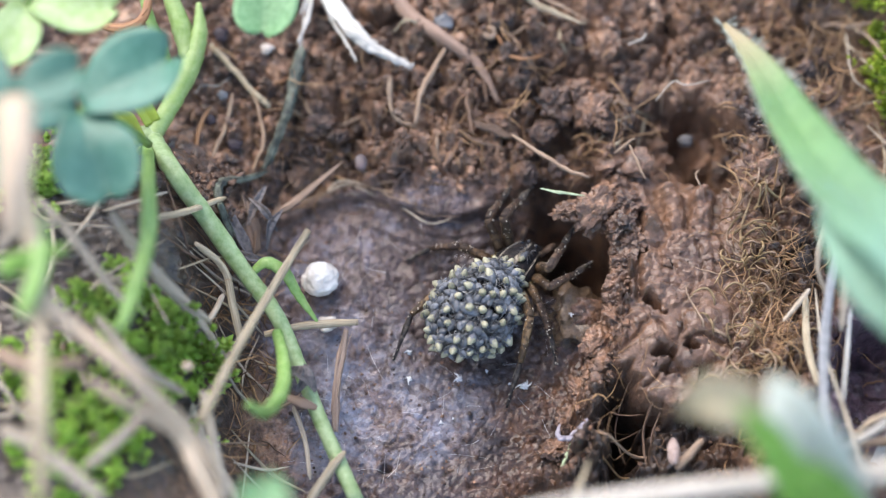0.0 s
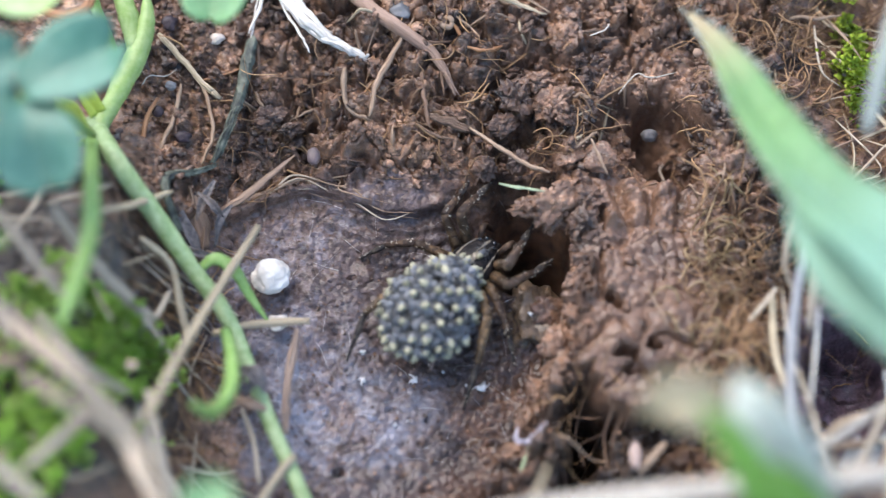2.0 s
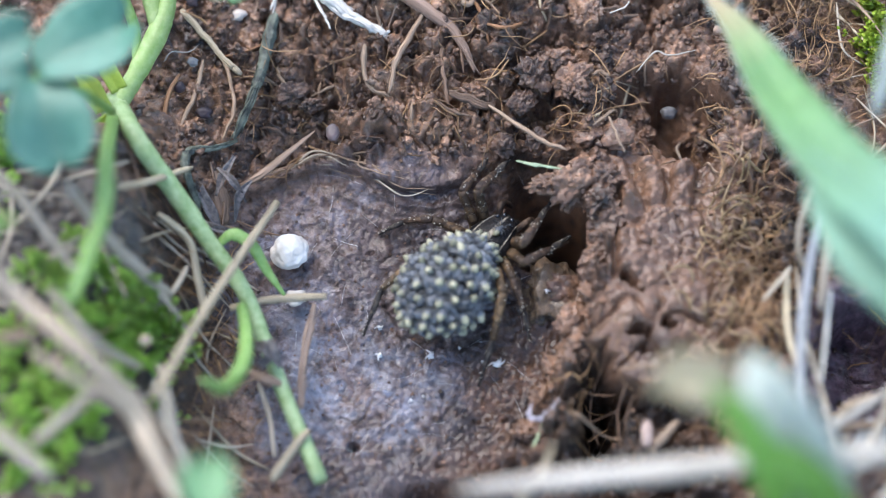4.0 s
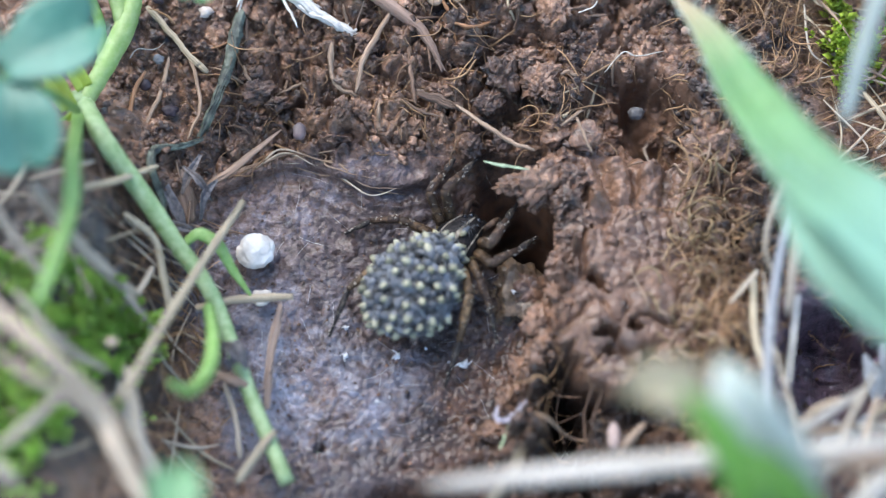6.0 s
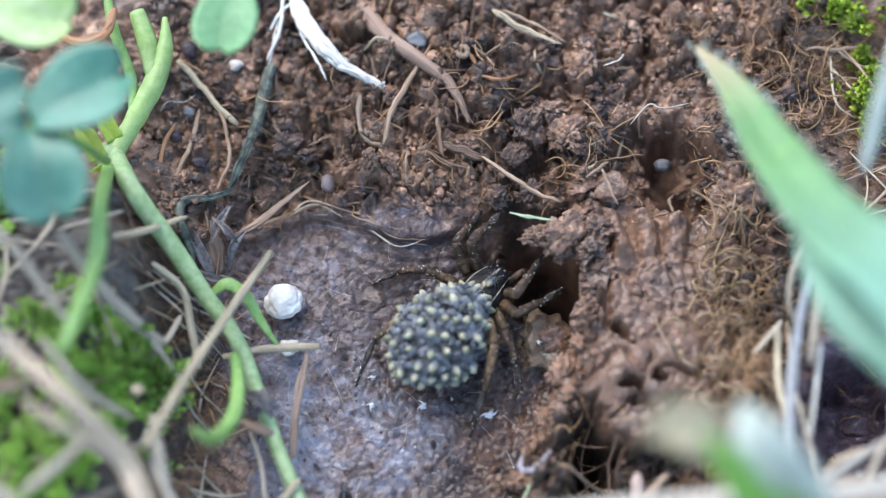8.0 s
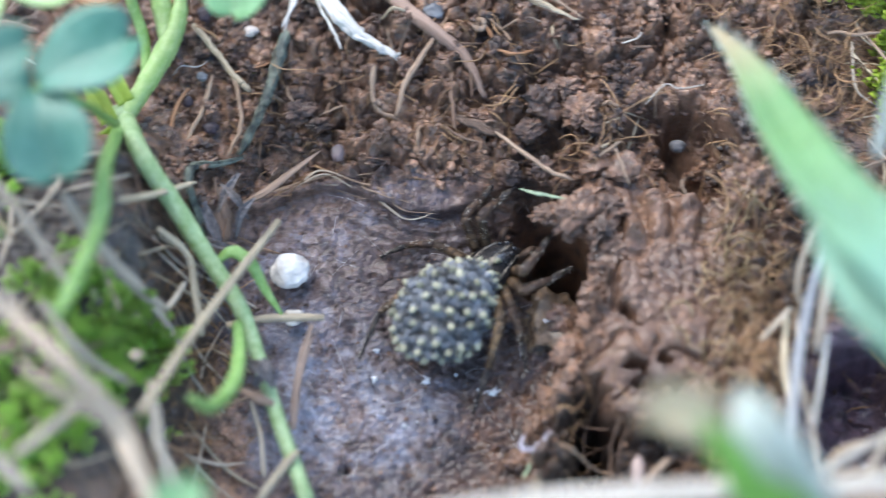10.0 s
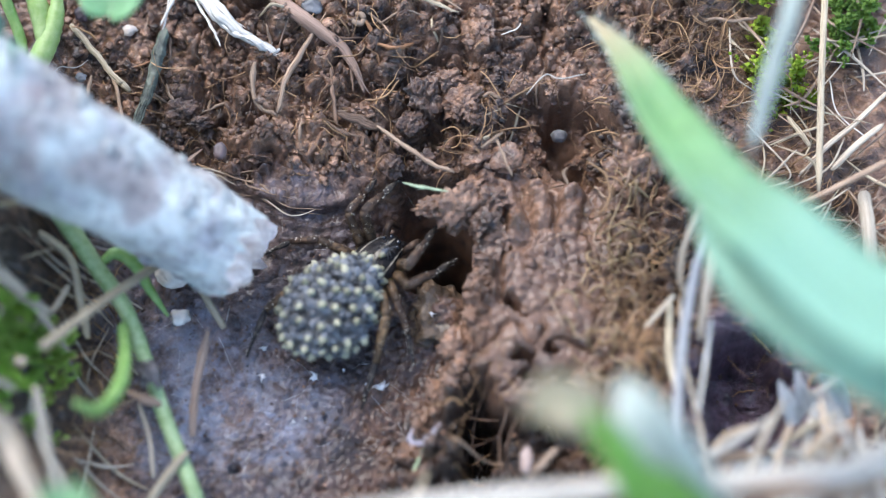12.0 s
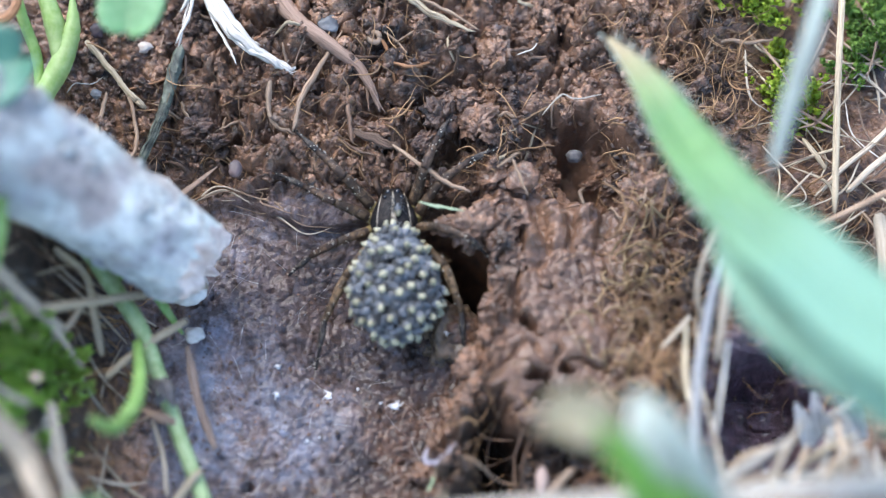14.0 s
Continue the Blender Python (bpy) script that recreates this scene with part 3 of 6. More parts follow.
        # far bank: crumbs in three sizes with cracks between the clods
        z = z + clump * (1.7 * (lumps(x + 0.8 * fbm(x, y, 2, 2, 8), y, 2.5, 31) - 0.6) + 2.3 * (lumps(x + 1.8 * fbm(x, y, 4, 3, 18), y + 1.8 * fbm(x, y, 4, 3, 28), 5.2, 35) ** 0.5 - 0.7) + 0.7 * (lumps(x + 0.3 * fbm(x, y, 1, 2, 6), y, 1.15, 47) - 0.6) + 0.25 * (lumps(x, y, 0.6, 49) - 0.5) + 1.5 * fbm(x, y, 6.0, 3, 60))
        crack = np.abs(fbm(x, y, 4.2, 3, 140))
        z = z - clump * 1.8 * step((0.08 - crack) / 0.08) * (0.4 + 0.6 * step(value_noise(x / 7, y / 7, 150) * 3 + 0.5))
        # floor: hair cracks, small pits and flakes
        bare = (1 - soil) * (1 - packed)
        thin = np.abs(fbm(x, y, 5.5, 3, 160))
        f1, f2, pick = cells(xn, yn, 1.5, 170)
        g1, g2, gick = cells(xn, yn, 0.7, 180)
        z = z - bare * (0.35 * step((0.03 - thin) / 0.03) + 0.5 * step((0.16 * pick + 0.1 - f1) / 0.16) * (pick > 0.82) + 0.2 * step((0.3 - g1) / 0.2) * (gick > 0.86) - 0.1 * (gick - 0.5))
        z = z + (0.4 + 0.45 * soil) * (1 - 0.9 * packed) * fbm(x, y, 1.4, 4, 11) + 0.7 * fbm(x, y, 9.0, 3, 5) * (0.35 + 0.65 * soil)
        z = z + 0.25 * (1 - 0.8 * packed) * (lumps(x, y, 0.8, 77) - 0.5) + 0.4 * bare * fbm(x, y, 2.6, 3, 99)
    return z * wide + (1 - wide) * (3 + 2.0 * fbm(x, y, 300, 3, 90))


NEAR_X, NEAR_Y = np.arange(-60, 70, 0.3), np.arange(-60, 60, 0.3)
NEAR_Z = ground_z(*np.meshgrid(NEAR_X, NEAR_Y))
NEAR_BACK, NEAR_BANK = regions(*np.meshgrid(NEAR_X, NEAR_Y))


def ground_at(x, y):
    """Height of the soil at a place of the plan."""
    u, v = min(max((x + 60) / 0.3, 0), len(NEAR_X) - 2), min(max((y + 60) / 0.3, 0), len(NEAR_Y) - 2)
    i, j = int(u), int(v)
    a, b = u - i, v - j
    return float((NEAR_Z[j, i] * (1 - a) + NEAR_Z[j, i + 1] * a) * (1 - b) + (NEAR_Z[j + 1, i] * (1 - a) + NEAR_Z[j + 1, i + 1] * a) * b)


def side_of(x, y):
    """How far a place lies inside the far bank and inside the side bank."""
    i, j = int((x + 60) / 0.3), int((y + 60) / 0.3)
    return NEAR_BACK[j, i], NEAR_BANK[j, i]


def grow(pts, n=7):
    """A smooth line through control points (mm)."""
    p = np.array(pts, float)
    p = np.vstack([2 * p[0] - p[1], p, 2 * p[-1] - p[-2]])
    out = []
    for i in range(1, len(p) - 2):
        for k in range(n):
            t = k / n
            out.append(0.5 * ((2 * p[i]) + (-p[i - 1] + p[i + 1]) * t + (2 * p[i - 1] - 5 * p[i] + 4 * p[i + 1] - p[i + 2]) * t**2 + (-p[i - 1] + 3 * p[i] - 3 * p[i + 1] + p[i + 2]) * t**3))
    out.append(p[-2])
    return np.array(out)


def tube(line, radii, sides=8, wob=0.0, flat=1.0, rng=None, ribs=0.0):
    """Verts and faces of a closed tube along a line (mm in, metres out)."""
    n = len(line)
    r = np.interp(np.linspace(0, 1, n), np.linspace(0, 1, len(radii)), radii)
    if wob and rng is not None:
        r = r * (1 + wob * (rng.random(n) - 0.5))
    tan = np.gradient(line, axis=0)
    tan /= np.linalg.norm(tan, axis=1)[:, None] + 1e-12
    side = np.cross(tan[0], (0, 0, 1))
    if np.linalg.norm(side) < 1e-3:
        side = np.array([1.0, 0, 0])
    verts, faces = [], []
    ang = np.linspace(0, 2 * math.pi, sides, endpoint=False)
    for i in range(n):
        side = side - tan[i] * side.dot(tan[i])
        side /= np.linalg.norm(side) + 1e-12
        up = np.cross(side, tan[i])
        rr = r[i] * (1 + ribs * np.cos(ang * (sides // 2)))
        ring = line[i] + (np.cos(ang) * rr)[:, None] * side + (np.sin(ang) * rr * flat)[:, None] * up
        verts.extend(ring * MM)
    for i in range(n - 1):
        for k in range(sides):
            a, b = i * sides + k, i * sides + (k + 1) % sides
            faces.append((a, b, b + sides, a + sides))
    faces.append(tuple(range(sides))[::-1])
    faces.append(tuple((n - 1) * sides + k for k in range(sides)))
    return verts, faces


def fibre_mesh(name, line, radii, sides, wob, flat, rng, ribs, mat, fibrils=0):
    """A tube with loose fibrils along it. Its attribute "fibre" holds each point's place in the straightened tube."""
    pieces, straight = [], []

    def add(path, rad, k, w, fl, rb):
        v, f = tube(path, rad, k, w, fl, rng, rb)
        pieces.append((v, f))
        run = np.concatenate([[0], np.cumsum(np.linalg.norm(np.diff(path, axis=0), axis=1))])
        ang = np.linspace(0, 2 * math.pi, k, endpoint=False)
        r = max(rad)
        shift = rng.random() * 40
        for i in range(len(path)):
            for a in ang:
                straight.extend((math.cos(a) * r * MM, math.sin(a) * r * MM, (run[i] + shift) * MM))

    add(line, radii, sides, wob, flat, ribs)
    r = float(np.mean(radii))
    n = len(line)
    for _ in range(fibrils):
        i = int(rng.integers(0, max(1, n - 5)))
        j = int(min(n, i + rng.integers(4, max(6, n))))
        if j - i < 4:
            continue
        off = rng.normal(0, 1, 3)
        off *= r * 0.85 / np.linalg.norm(off)
        drift = np.linspace(0, 1, j - i)[:, None] ** 2 * rng.normal(0, 1, 3) * r * 0.9
        add(line[i:j] + off + drift, [r * 0.2, r * 0.22, r * 0.16, r * 0.05], 4, 0.0, 1.0, 0.0)
    v, f = gather(pieces)
    me = mesh(name, v, f, mat)
    me.attributes.new("fibre", "FLOAT_VECTOR", "POINT").data.foreach_set("vector", straight)
    return me


def strand(name, pts, radii, mat, label, category, sides=8, wob=0.12, flat=1.0, ribs=0.0, n=7, group=""):
    """A stem, straw or root through points of the plan."""
    rng = np.random.default_rng(len(name) * 7 + int(abs(pts[0][0]) * 10))
    o = np.array(pts[0], float)
    line = grow(np.array(pts, float) - o, n)
    mean = float(np.mean(radii))
    kink = rng.normal(0, 1, (len(line), 3)) * mean * (0.24 if name == "root" else 0.04)
    line = line + (kink + np.roll(kink, 1, 0)) * np.linspace(0.3, 1, len(line))[:, None]
    ends = np.interp(np.linspace(0, 1, 15), np.linspace(0, 1, len(radii)), radii)
    ends[0] *= 0.55
    ends[-1] *= 0.45
    me = fibre_mesh(name, line, ends, sides, wob, flat, rng, ribs, mat, 0 if mean > 0.8 else 12 if name == "twig" else 6 if name == "root" and mean > 0.15 else 3 if mean > 0.15 else 1)
    return thing(name, me, label, category, o, group)


def blade_mesh(name, pts, widths, mat, up=(0, 0, 1), fold=0.12, thick=0.14, twist=0.0):
    """A grass blade: a folded ribbon with thickness, a midrib and a pointed end."""
    line = grow(pts, 9)
    n = len(line)
    w = np.interp(np.linspace(0, 1, n), np.linspace(0, 1, len(widths)), widths)
    tan = np.gradient(line, axis=0)
    tan /= np.linalg.norm(tan, axis=1)[:, None]
    verts, faces = [], []
    prof = [(-1, 0), (-0.75, 0.06), (-0.4, 0.03), (-0.1, -0.04), (0, -0.12), (0.1, -0.04), (0.4, 0.03), (0.75, 0.06), (1, 0)]
    k = len(prof)
    for i in range(n):
        side = np.cross(tan[i], up)
        side /= np.linalg.norm(side)
        nor = np.cross(side, tan[i])
        a = radians(twist) * i / n
        side, nor = side * math.cos(a) + nor * math.sin(a), nor * math.cos(a) - side * math.sin(a)
        for s, h in prof:
            verts.append((line[i] + side * s * w[i] / 2 + nor * (abs(s) * fold * w[i] + h * w[i] * 0.3)) * MM)
        for s, h in reversed(prof):
            verts.append((line[i] + side * s * w[i] / 2 * 0.995 + nor * (abs(s) * fold * w[i] + h * w[i] * 0.3 - thick * (1.05 - abs(s) * 0.8))) * MM)
    for i in range(n - 1):
        for j in range(2 * k):
            a, b = i * 2 * k + j, i * 2 * k + (j + 1) % (2 * k)
            faces.append((a, a + 2 * k, b + 2 * k, b))
    faces.append(tuple(range(2 * k)))
    faces.append(tuple((n - 1) * 2 * k + j for j in range(2 * k))[::-1])
    me = mesh(name, verts, faces, mat)
    me.attributes.new("along", "FLOAT", "POINT").data.foreach_set("value", [i / (n - 1) for i in range(n) for _ in range(2 * k)])
    return me


def ball(level, seed, rough=0.25, stretch=(1, 1, 1), freq=1.6, grains=0.0):
    """An uneven lump of radius 1: verts and faces."""
    bm = bmesh.new()
    bmesh.ops.create_icosphere(bm, subdivisions=level, radius=1.0)
    off = Vector((seed * 3.7, seed * 1.9, -seed * 2.3))
    for v in bm.verts:
        d = v.co.normalized()
        k = 1 + rough * (noise.noise(d * freq + off) + 0.5 * noise.noise(d * freq * 2.3 + off) + 0.3 * noise.noise(d * freq * 5 + off))
        if grains:
            k += grains * (0.55 - noise.voronoi(d * 3.2 + off)[0][0]) + 0.5 * grains * (0.5 - noise.voronoi(d * 6.5 + off)[0][0])
        v.co = Vector((d.x * stretch[0], d.y * stretch[1], d.z * stretch[2])) * k
    verts = [tuple(v.co) for v in bm.verts]
    faces = [tuple(v.index for v in f.verts) for f in bm.faces]
    bm.free()
    return np.array(verts), faces


def gather(pieces):
    """Join (verts, faces) pairs."""
    verts, faces, base = [], [], 0
    for v, f in pieces:
        verts.extend(np.asarray(v))
        faces.extend([tuple(i + base for i in q) for q in f])
        base += len(v)
    return verts, faces


# ---- ground: one sheet, fine in the burrow and coarse out to the horizon ----
def build_ground():
    far = [62 + 4 * 1.35**k for k in range(1, 44)]
    xs = np.concatenate([[-v for v in far[::-1]], np.arange(-56, -24, 0.4), np.arange(-24, 37, 0.17), np.arange(37, 66, 0.4), far])
    ys = np.concatenate([[-v for v in far[::-1]], np.arange(-56, -28, 0.4), np.arange(-28, 26, 0.17), np.arange(26, 50, 0.4), far])
    gx, gy = np.meshgrid(xs, ys)
    gz = ground_z(gx, gy)
    # lean the lumps sideways so that the banks hang over a little, and the lip over the floor
    back, bank = regions(gx, gy)
    soil, packed = covers(gx, gy, back, bank)
    near = (np.hypot(gx, gy) < 60) * soil * (1 - 0.85 * packed)
    lip = step((back - 0.1) / 0.5) * step((2.2 - back) / 1.6) * step((8 - gx) / 2) * step((gx + 17) / 2)
    gx2 = gx + near * 0.9 * fbm(gx, gy, 2.2, 3, 71)
    gy2 = gy + near * 0.9 * fbm(gx, gy, 2.2, 3, 83) - 0.35 * lip
    verts = np.stack([gx2.ravel(), gy2.ravel(), gz.ravel()], 1) * MM
    nx, ny = len(xs), len(ys)
    i = np.arange(nx - 1)[None, :] + np.arange(ny - 1)[:, None] * nx
    quads = np.stack([i, i + 1, i + 1 + nx, i + nx], -1).reshape(-1, 4)
    me = bpy.data.meshes.new("ground")
    me.vertices.add(len(verts))
    me.vertices.foreach_set("co", verts.ravel())
    me.loops.add(quads.size)
    me.loops.foreach_set("vertex_index", quads.ravel())
    me.polygons.add(len(quads))
    me.polygons.foreach_set("loop_start", np.arange(len(quads)) * 4)
    me.polygons.foreach_set("use_smooth", np.ones(len(quads), bool))
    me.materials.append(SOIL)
    me.update(calc_edges=True)
    me.attributes.new("trodden", "FLOAT", "POINT").data.foreach_set("value", packed.ravel())
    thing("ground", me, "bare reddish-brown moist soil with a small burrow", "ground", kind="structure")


build_ground()


# ---- clods and crumbs ----
def build_clods():
    rng = np.random.default_rng(4)
    kinds = []
    for k in range(7):
        v, f = ball(5, k + 1, 0.5, (1, 0.75 + 0.45 * rng.random(), 0.55 + 0.25 * rng.random()), 1.7, 0.34)
        kinds.append(mesh("soil_clod", v * MM, f, CLOD))
    plain = []
    for k in range(6):
        v, f = ball(4, k + 61, 0.34, (1, 0.8 + 0.5 * rng.random(), 0.6 + 0.2 * rng.random()), 1.5)
        plain.append(mesh("soil_clod", v * MM, f, CLOD))
    rim = [((12.0, 1.5, 6.2), 1.5), ((14.1, 1.1, 6.8), 1.9), ((16.6, 0.3, 6.4), 1.7), ((17.2, -1.6, 6.0), 1.5), ((17.0, -3.5, 5.8), 1.4), ((16.7, -5.4, 5.4), 1.5),
           ((16.3, -7.4, 5.0), 1.4), ((17.3, 2.3, 6.5), 1.6), ((15.2, 3.5, 6.4), 1.3), ((16.7, -9.2, 5.0), 1.8), ((14.4, -10.8, 3.6), 1.3), ((15.4, -13.1, 3.6), 1.5),
           ((12.9, -15.0, 1.2), 1.3), ((11.8, -17.6, 0.8), 1.4), ((10.5, -20.1, 0.2), 1.2), ((13.9, -13.1, 2.2), 1.1), ((18.5, 6.3, 6.8), 1.6), ((15.8, 6.6, 6.2), 1.3),
           ((11.1, 12.5, 6.6), 2.0), ((14.1, 12.0, 7.0), 1.7), ((15.6, 10.7, 7.0), 1.4), ((9.7, 9.9, 6.2), 1.1), ((11.0, 6.3, 5.6), 1.0), ((12.8, 14.1, 7.0), 1.5),
           ((15.6, 18.8, 7.6), 1.5), ((-1.3, 7.9, 4.8), 1.1), ((1.9, 7.5, 5.0), 1.3), ((4.6, 8.1, 5.0), 1.2), ((-4.5, 7.1, 4.6), 1.2), ((-12.1, 11.1, 5.2), 1.2),
           ((-10.0, 10.0, 5.0), 1.1), ((7.8, 6.0, 5.0), 1.1), ((29.6, 5.0, 7.0), 2.1)]
    for k, (c, r) in enumerate(rim):
        ob = tagged(new("soil_clod", kinds[k % 7] if k < 16 or k > 17 else plain[k % 6]), "rounded clod of moist reddish-brown soil on the burrow rim", "clod", "clods of the burrow rim")
        ob.location = Vector((c[0], c[1], c[2] - 0.9)) * MM
        ob.rotation_euler = (rng.random() * 0.8, rng.random() * 0.8, rng.random() * 6.28)
        s = r * 0.95
        ob.scale = (s, s * (0.85 + 0.3 * rng.random()), s * 0.9)
    # loose clods on the banks
    done = 0
    while done < 90:
        x, y = rng.uniform(-22, 38), rng.uniform(-24, 27)
        back, bank = side_of(x, y)
        if max(back - 2, bank) < 1.0 or x < -14 and y < 8 or bank > 2 and y < 8:
            continue
        s = rng.uniform(0.4, 1.1)
        ob = tagged(new("soil_clod", kinds[done % 7]), "small crumbly clod of reddish-brown soil on the bank", "clod", "loose clods")
        ob.location = Vector((x, y, ground_at(x, y) + s * 0.15)) * MM
        ob.rotation_euler = tuple(rng.random(3) * 6.28)
        ob.scale = (s, s, s)
        done += 1
    # crumbs past counting
    shapes = [ball(2, 40 + k, 1.1, (1, 0.55 + 0.1 * k, 0.42 + 0.06 * k), 2.1) for k in range(6)]
    pieces = []
    while len(pieces) < 9000:
        x, y = rng.uniform(-26, 40), rng.uniform(-28, 28)
        back, bank = side_of(x, y)
        on = max(back, bank)
        if on < 0.2 and rng.random() > 0.4:
            continue
        if bank > 3.0 and y < 6 and rng.random() < 0.93:
            continue
        if bank < 0 and -1 < back < 2.5 and -6 < x < 8 and rng.random() < 0.85:
            continue
        s = min(0.55, rng.lognormal(-1.85, 0.55)) * (1.0 if on > 0.2 else 0.36)
        v, f = shapes[rng.integers(6)]
        a = rng.random() * 6.28
        ca, sa = math.cos(a), math.sin(a)
        r = np.stack([v[:, 0] * ca - v[:, 1] * sa, v[:, 0] * sa + v[:, 1] * ca, v[:, 2]], 1)
        pieces.append((((r * s) + (x, y, ground_at(x, y) + s * 0.3)) * MM, f))
    v, f = gather(pieces)
    thing("soil_crumbs", mesh("soil_crumbs", v, f, CRUMB), "loose crumbs of reddish-brown soil strewn over the banks", "soil", kind="stuff")
    v, f = ball(4, 33, 0.6, (1, 1.2, 0.75), 1.5)
    ob = thing("stone", mesh("stone", v * MM * 2.45, f, STONE), "rough tan stone crusted with soil beside the burrow", "stone", (12.7, -7.2, 0.2))


build_clods()


# ---- the spider and its brood ----
def seg_pose(a, b):
    """A pose at a whose x axis runs to b (mm)."""
    a, b = Vector(a), Vector(b)
    return Matrix.Translation(a * MM) @ (b - a).to_track_quat("X", "Z").to_matrix().to_4x4()


def spider_pose(c, turn, nod=0.0):
    """The spider with the middle of its abdomen at c."""
    return pose(c[0] * MM, c[1] * MM, c[2] * MM, nod, 0, turn) @ pose(0, 0.2 * MM, -3.2 * MM)


REST = spider_pose((3.2, -7.8, 3.7), -37, -6)
OUT = spider_pose((7.3, -3.9, 4.3), 4, 5)

# legs: hip in the spider's space; knee, ankle and toe in the place, at rest and after it came out
LEGS = [
    ((-1.7, 7.3, 2.2), ((5.8, 0.1, 5.0), (7.6, 3.8, 3.5), (9.0, 5.8, 2.5)), ((2.3, 5.3, 7.0), (-0.1, 7.8, 6.6), (-2.2, 9.9, 6.2))),
    ((-1.9, 6.3, 2.2), ((4.5, 0.1, 4.6), (6.0, 4.2, 3.2), (7.1, 6.4, 2.4)), ((1.4, 3.0, 6.4), (-1.9, 5.2, 5.4), (-4.7, 6.7, 5.0))),
    ((-1.9, 5.3, 2.2), ((1.6, -1.4, 3.6), (-1.0, -0.9, 2.0), (-3.3, -1.4, 0.4)), ((1.5, -0.5, 5.0), (-1.1, -1.1, 2.6), (-3.2, -2.4, 0.6))),
    ((-1.7, 4.3, 2.2), ((-2.2, -6.7, 4.6), (-4.1, -9.0, 2.6), (-5.2, -13.2, 0.0)), ((2.3, -4.1, 4.4), (0.8, -7.2, 2.0), (0.3, -10.6, 0.0))),
    ((1.7, 7.3, 2.2), ((9.8, -4.6, 5.6), (11.5, -1.1, 4.0), (12.5, 1.1, 2.6)), ((9.4, 5.9, 7.2), (10.6, 9.6, 6.8), (11.5, 11.6, 6.4))),
    ((1.9, 6.3, 2.2), ((9.8, -6.2, 5.0), (13.1, -3.6, 3.0), (15.1, -1.2, 1.2)), ((11.4, 5.9, 7.0), (14.1, 7.9, 6.6), (16.0, 9.0, 6.2))),
    ((1.9, 5.3, 2.2), ((9.0, -7.8, 4.6), (10.0, -10.0, 2.6), (10.6, -12.5, 0.6)), ((12.5, 0.1, 8.6), (14.7, -0.8, 7.0), (15.8, -1.2, 4.0))),
    ((1.7, 4.3, 2.2), ((8.1, -9.3, 5.0), (7.3, -12.3, 2.8), (6.2, -15.4, 0.2)), ((12.4, -3.3, 5.8), (13.4, -6.3, 3.4), (13.7, -10.3, 0.4))),
]
LENGTHS = [(4.4, 3.8, 3.4), (4.2, 3.6, 3.2), (3.8, 3.2, 3.0), (4.8, 4.4, 4.6)]


def leg_mesh(name, length, r0, r1, mat, rng, hairs=26):
    n = 12
    line = np.stack([np.linspace(0, length, n), np.zeros(n), 0.03 * length * np.sin(np.linspace(0, math.pi, n))], 1)
    prof = [r0 * 0.75, r0, r0 * 1.02, (r0 + r1) / 2, r1, r1 * 1.05, r1 * 0.85]
    pieces = [tube(line, prof, 10, 0.06, 0.92, rng)]
    for k in range(hairs):
        t, a = rng.uniform(0.05, 0.97), rng.uniform(0, 6.28)
        r = np.interp(t, [0, 1], [r0, r1]) * 0.9
        base = np.array([t * length, math.cos(a) * r, math.sin(a) * r])
        tip = base + np.array([0.3, math.cos(a) * 0.4, math.sin(a) * 0.4]) * rng.uniform(0.7, 1.3)
        pieces.append(tube(np.array([base, (base + tip) / 2 + (0.03, 0, 0), tip]), [0.03, 0.018, 0.005], 3))
    dark = sum(len(q[1]) for q in pieces)
    # pale tufts along the upper side
    for k in range(hairs // 3):
        t, a = rng.uniform(0.03, 0.97), rng.normal(1.57, 0.9)
        r = np.interp(t, [0, 1], [r0, r1]) * 0.97
        base = np.array([t * length, math.cos(a) * r, math.sin(a) * r])
        tip = base + np.array([0.1, math.cos(a) * 0.1, math.sin(a) * 0.1])
        pieces.append(tube(np.array([base, (base + tip) / 2, tip]), [0.05, 0.06, 0.02], 4))
    v, f = gather(pieces)
    return mesh(name, v, f, [mat, TUFT], True, [0] * dark + [1] * (len(f) - dark))


def young_mesh(seed, pale):
    """A spiderling: round abdomen, small front body and eight short bent legs."""
    rng = np.random.default_rng(seed)
    v1, f1 = ball(2, seed, 0.1, (0.44, 0.74, 0.41))
    v1[:, 0] *= 1 + 0.45 * np.clip(v1[:, 1], -0.7, 0.2)
    v1[:, 2] *= 1 + 0.45 * np.clip(v1[:, 1], -0.7, 0.2)
    v2, f2 = ball(2, seed + 9, 0.06, (0.3, 0.36, 0.24))
    pieces = [(v1 * MM, f1), ((v2 + (0, 0.72, -0.12)) * MM, f2)]
    # only the hind end of the abdomen is cream
    slots = [0 if np.mean([v1[q][1] for q in face]) < -0.03 else 1 for face in f1] + [1] * len(f2)
    for side in (-1, 1):
        for k in range(4):
            y = 0.55 + 0.13 * k
            out = rng.uniform(0.7, 1.0)
            ahead = (k - 1.5) * 0.45 + rng.uniform(-0.1, 0.1)
            pts = np.array([(side * 0.2, y, -0.1), (side * out * 0.65, y + ahead * 0.6, 0.25 + rng.uniform(-0.1, 0.1)), (side * out * 1.15, y + ahead * 1.3, -0.25)])
            v, f = tube(grow(pts, 2), [0.07, 0.065, 0.035], 4)
            pieces.append((v, f))
            slots += [2] * len(f)
    v, f = gather(pieces)
    return mesh("spiderling", v, f, [YOUNG_PALE if pale else YOUNG_GREY, YOUNG_GREY, YOUNG_LEG], True, slots)


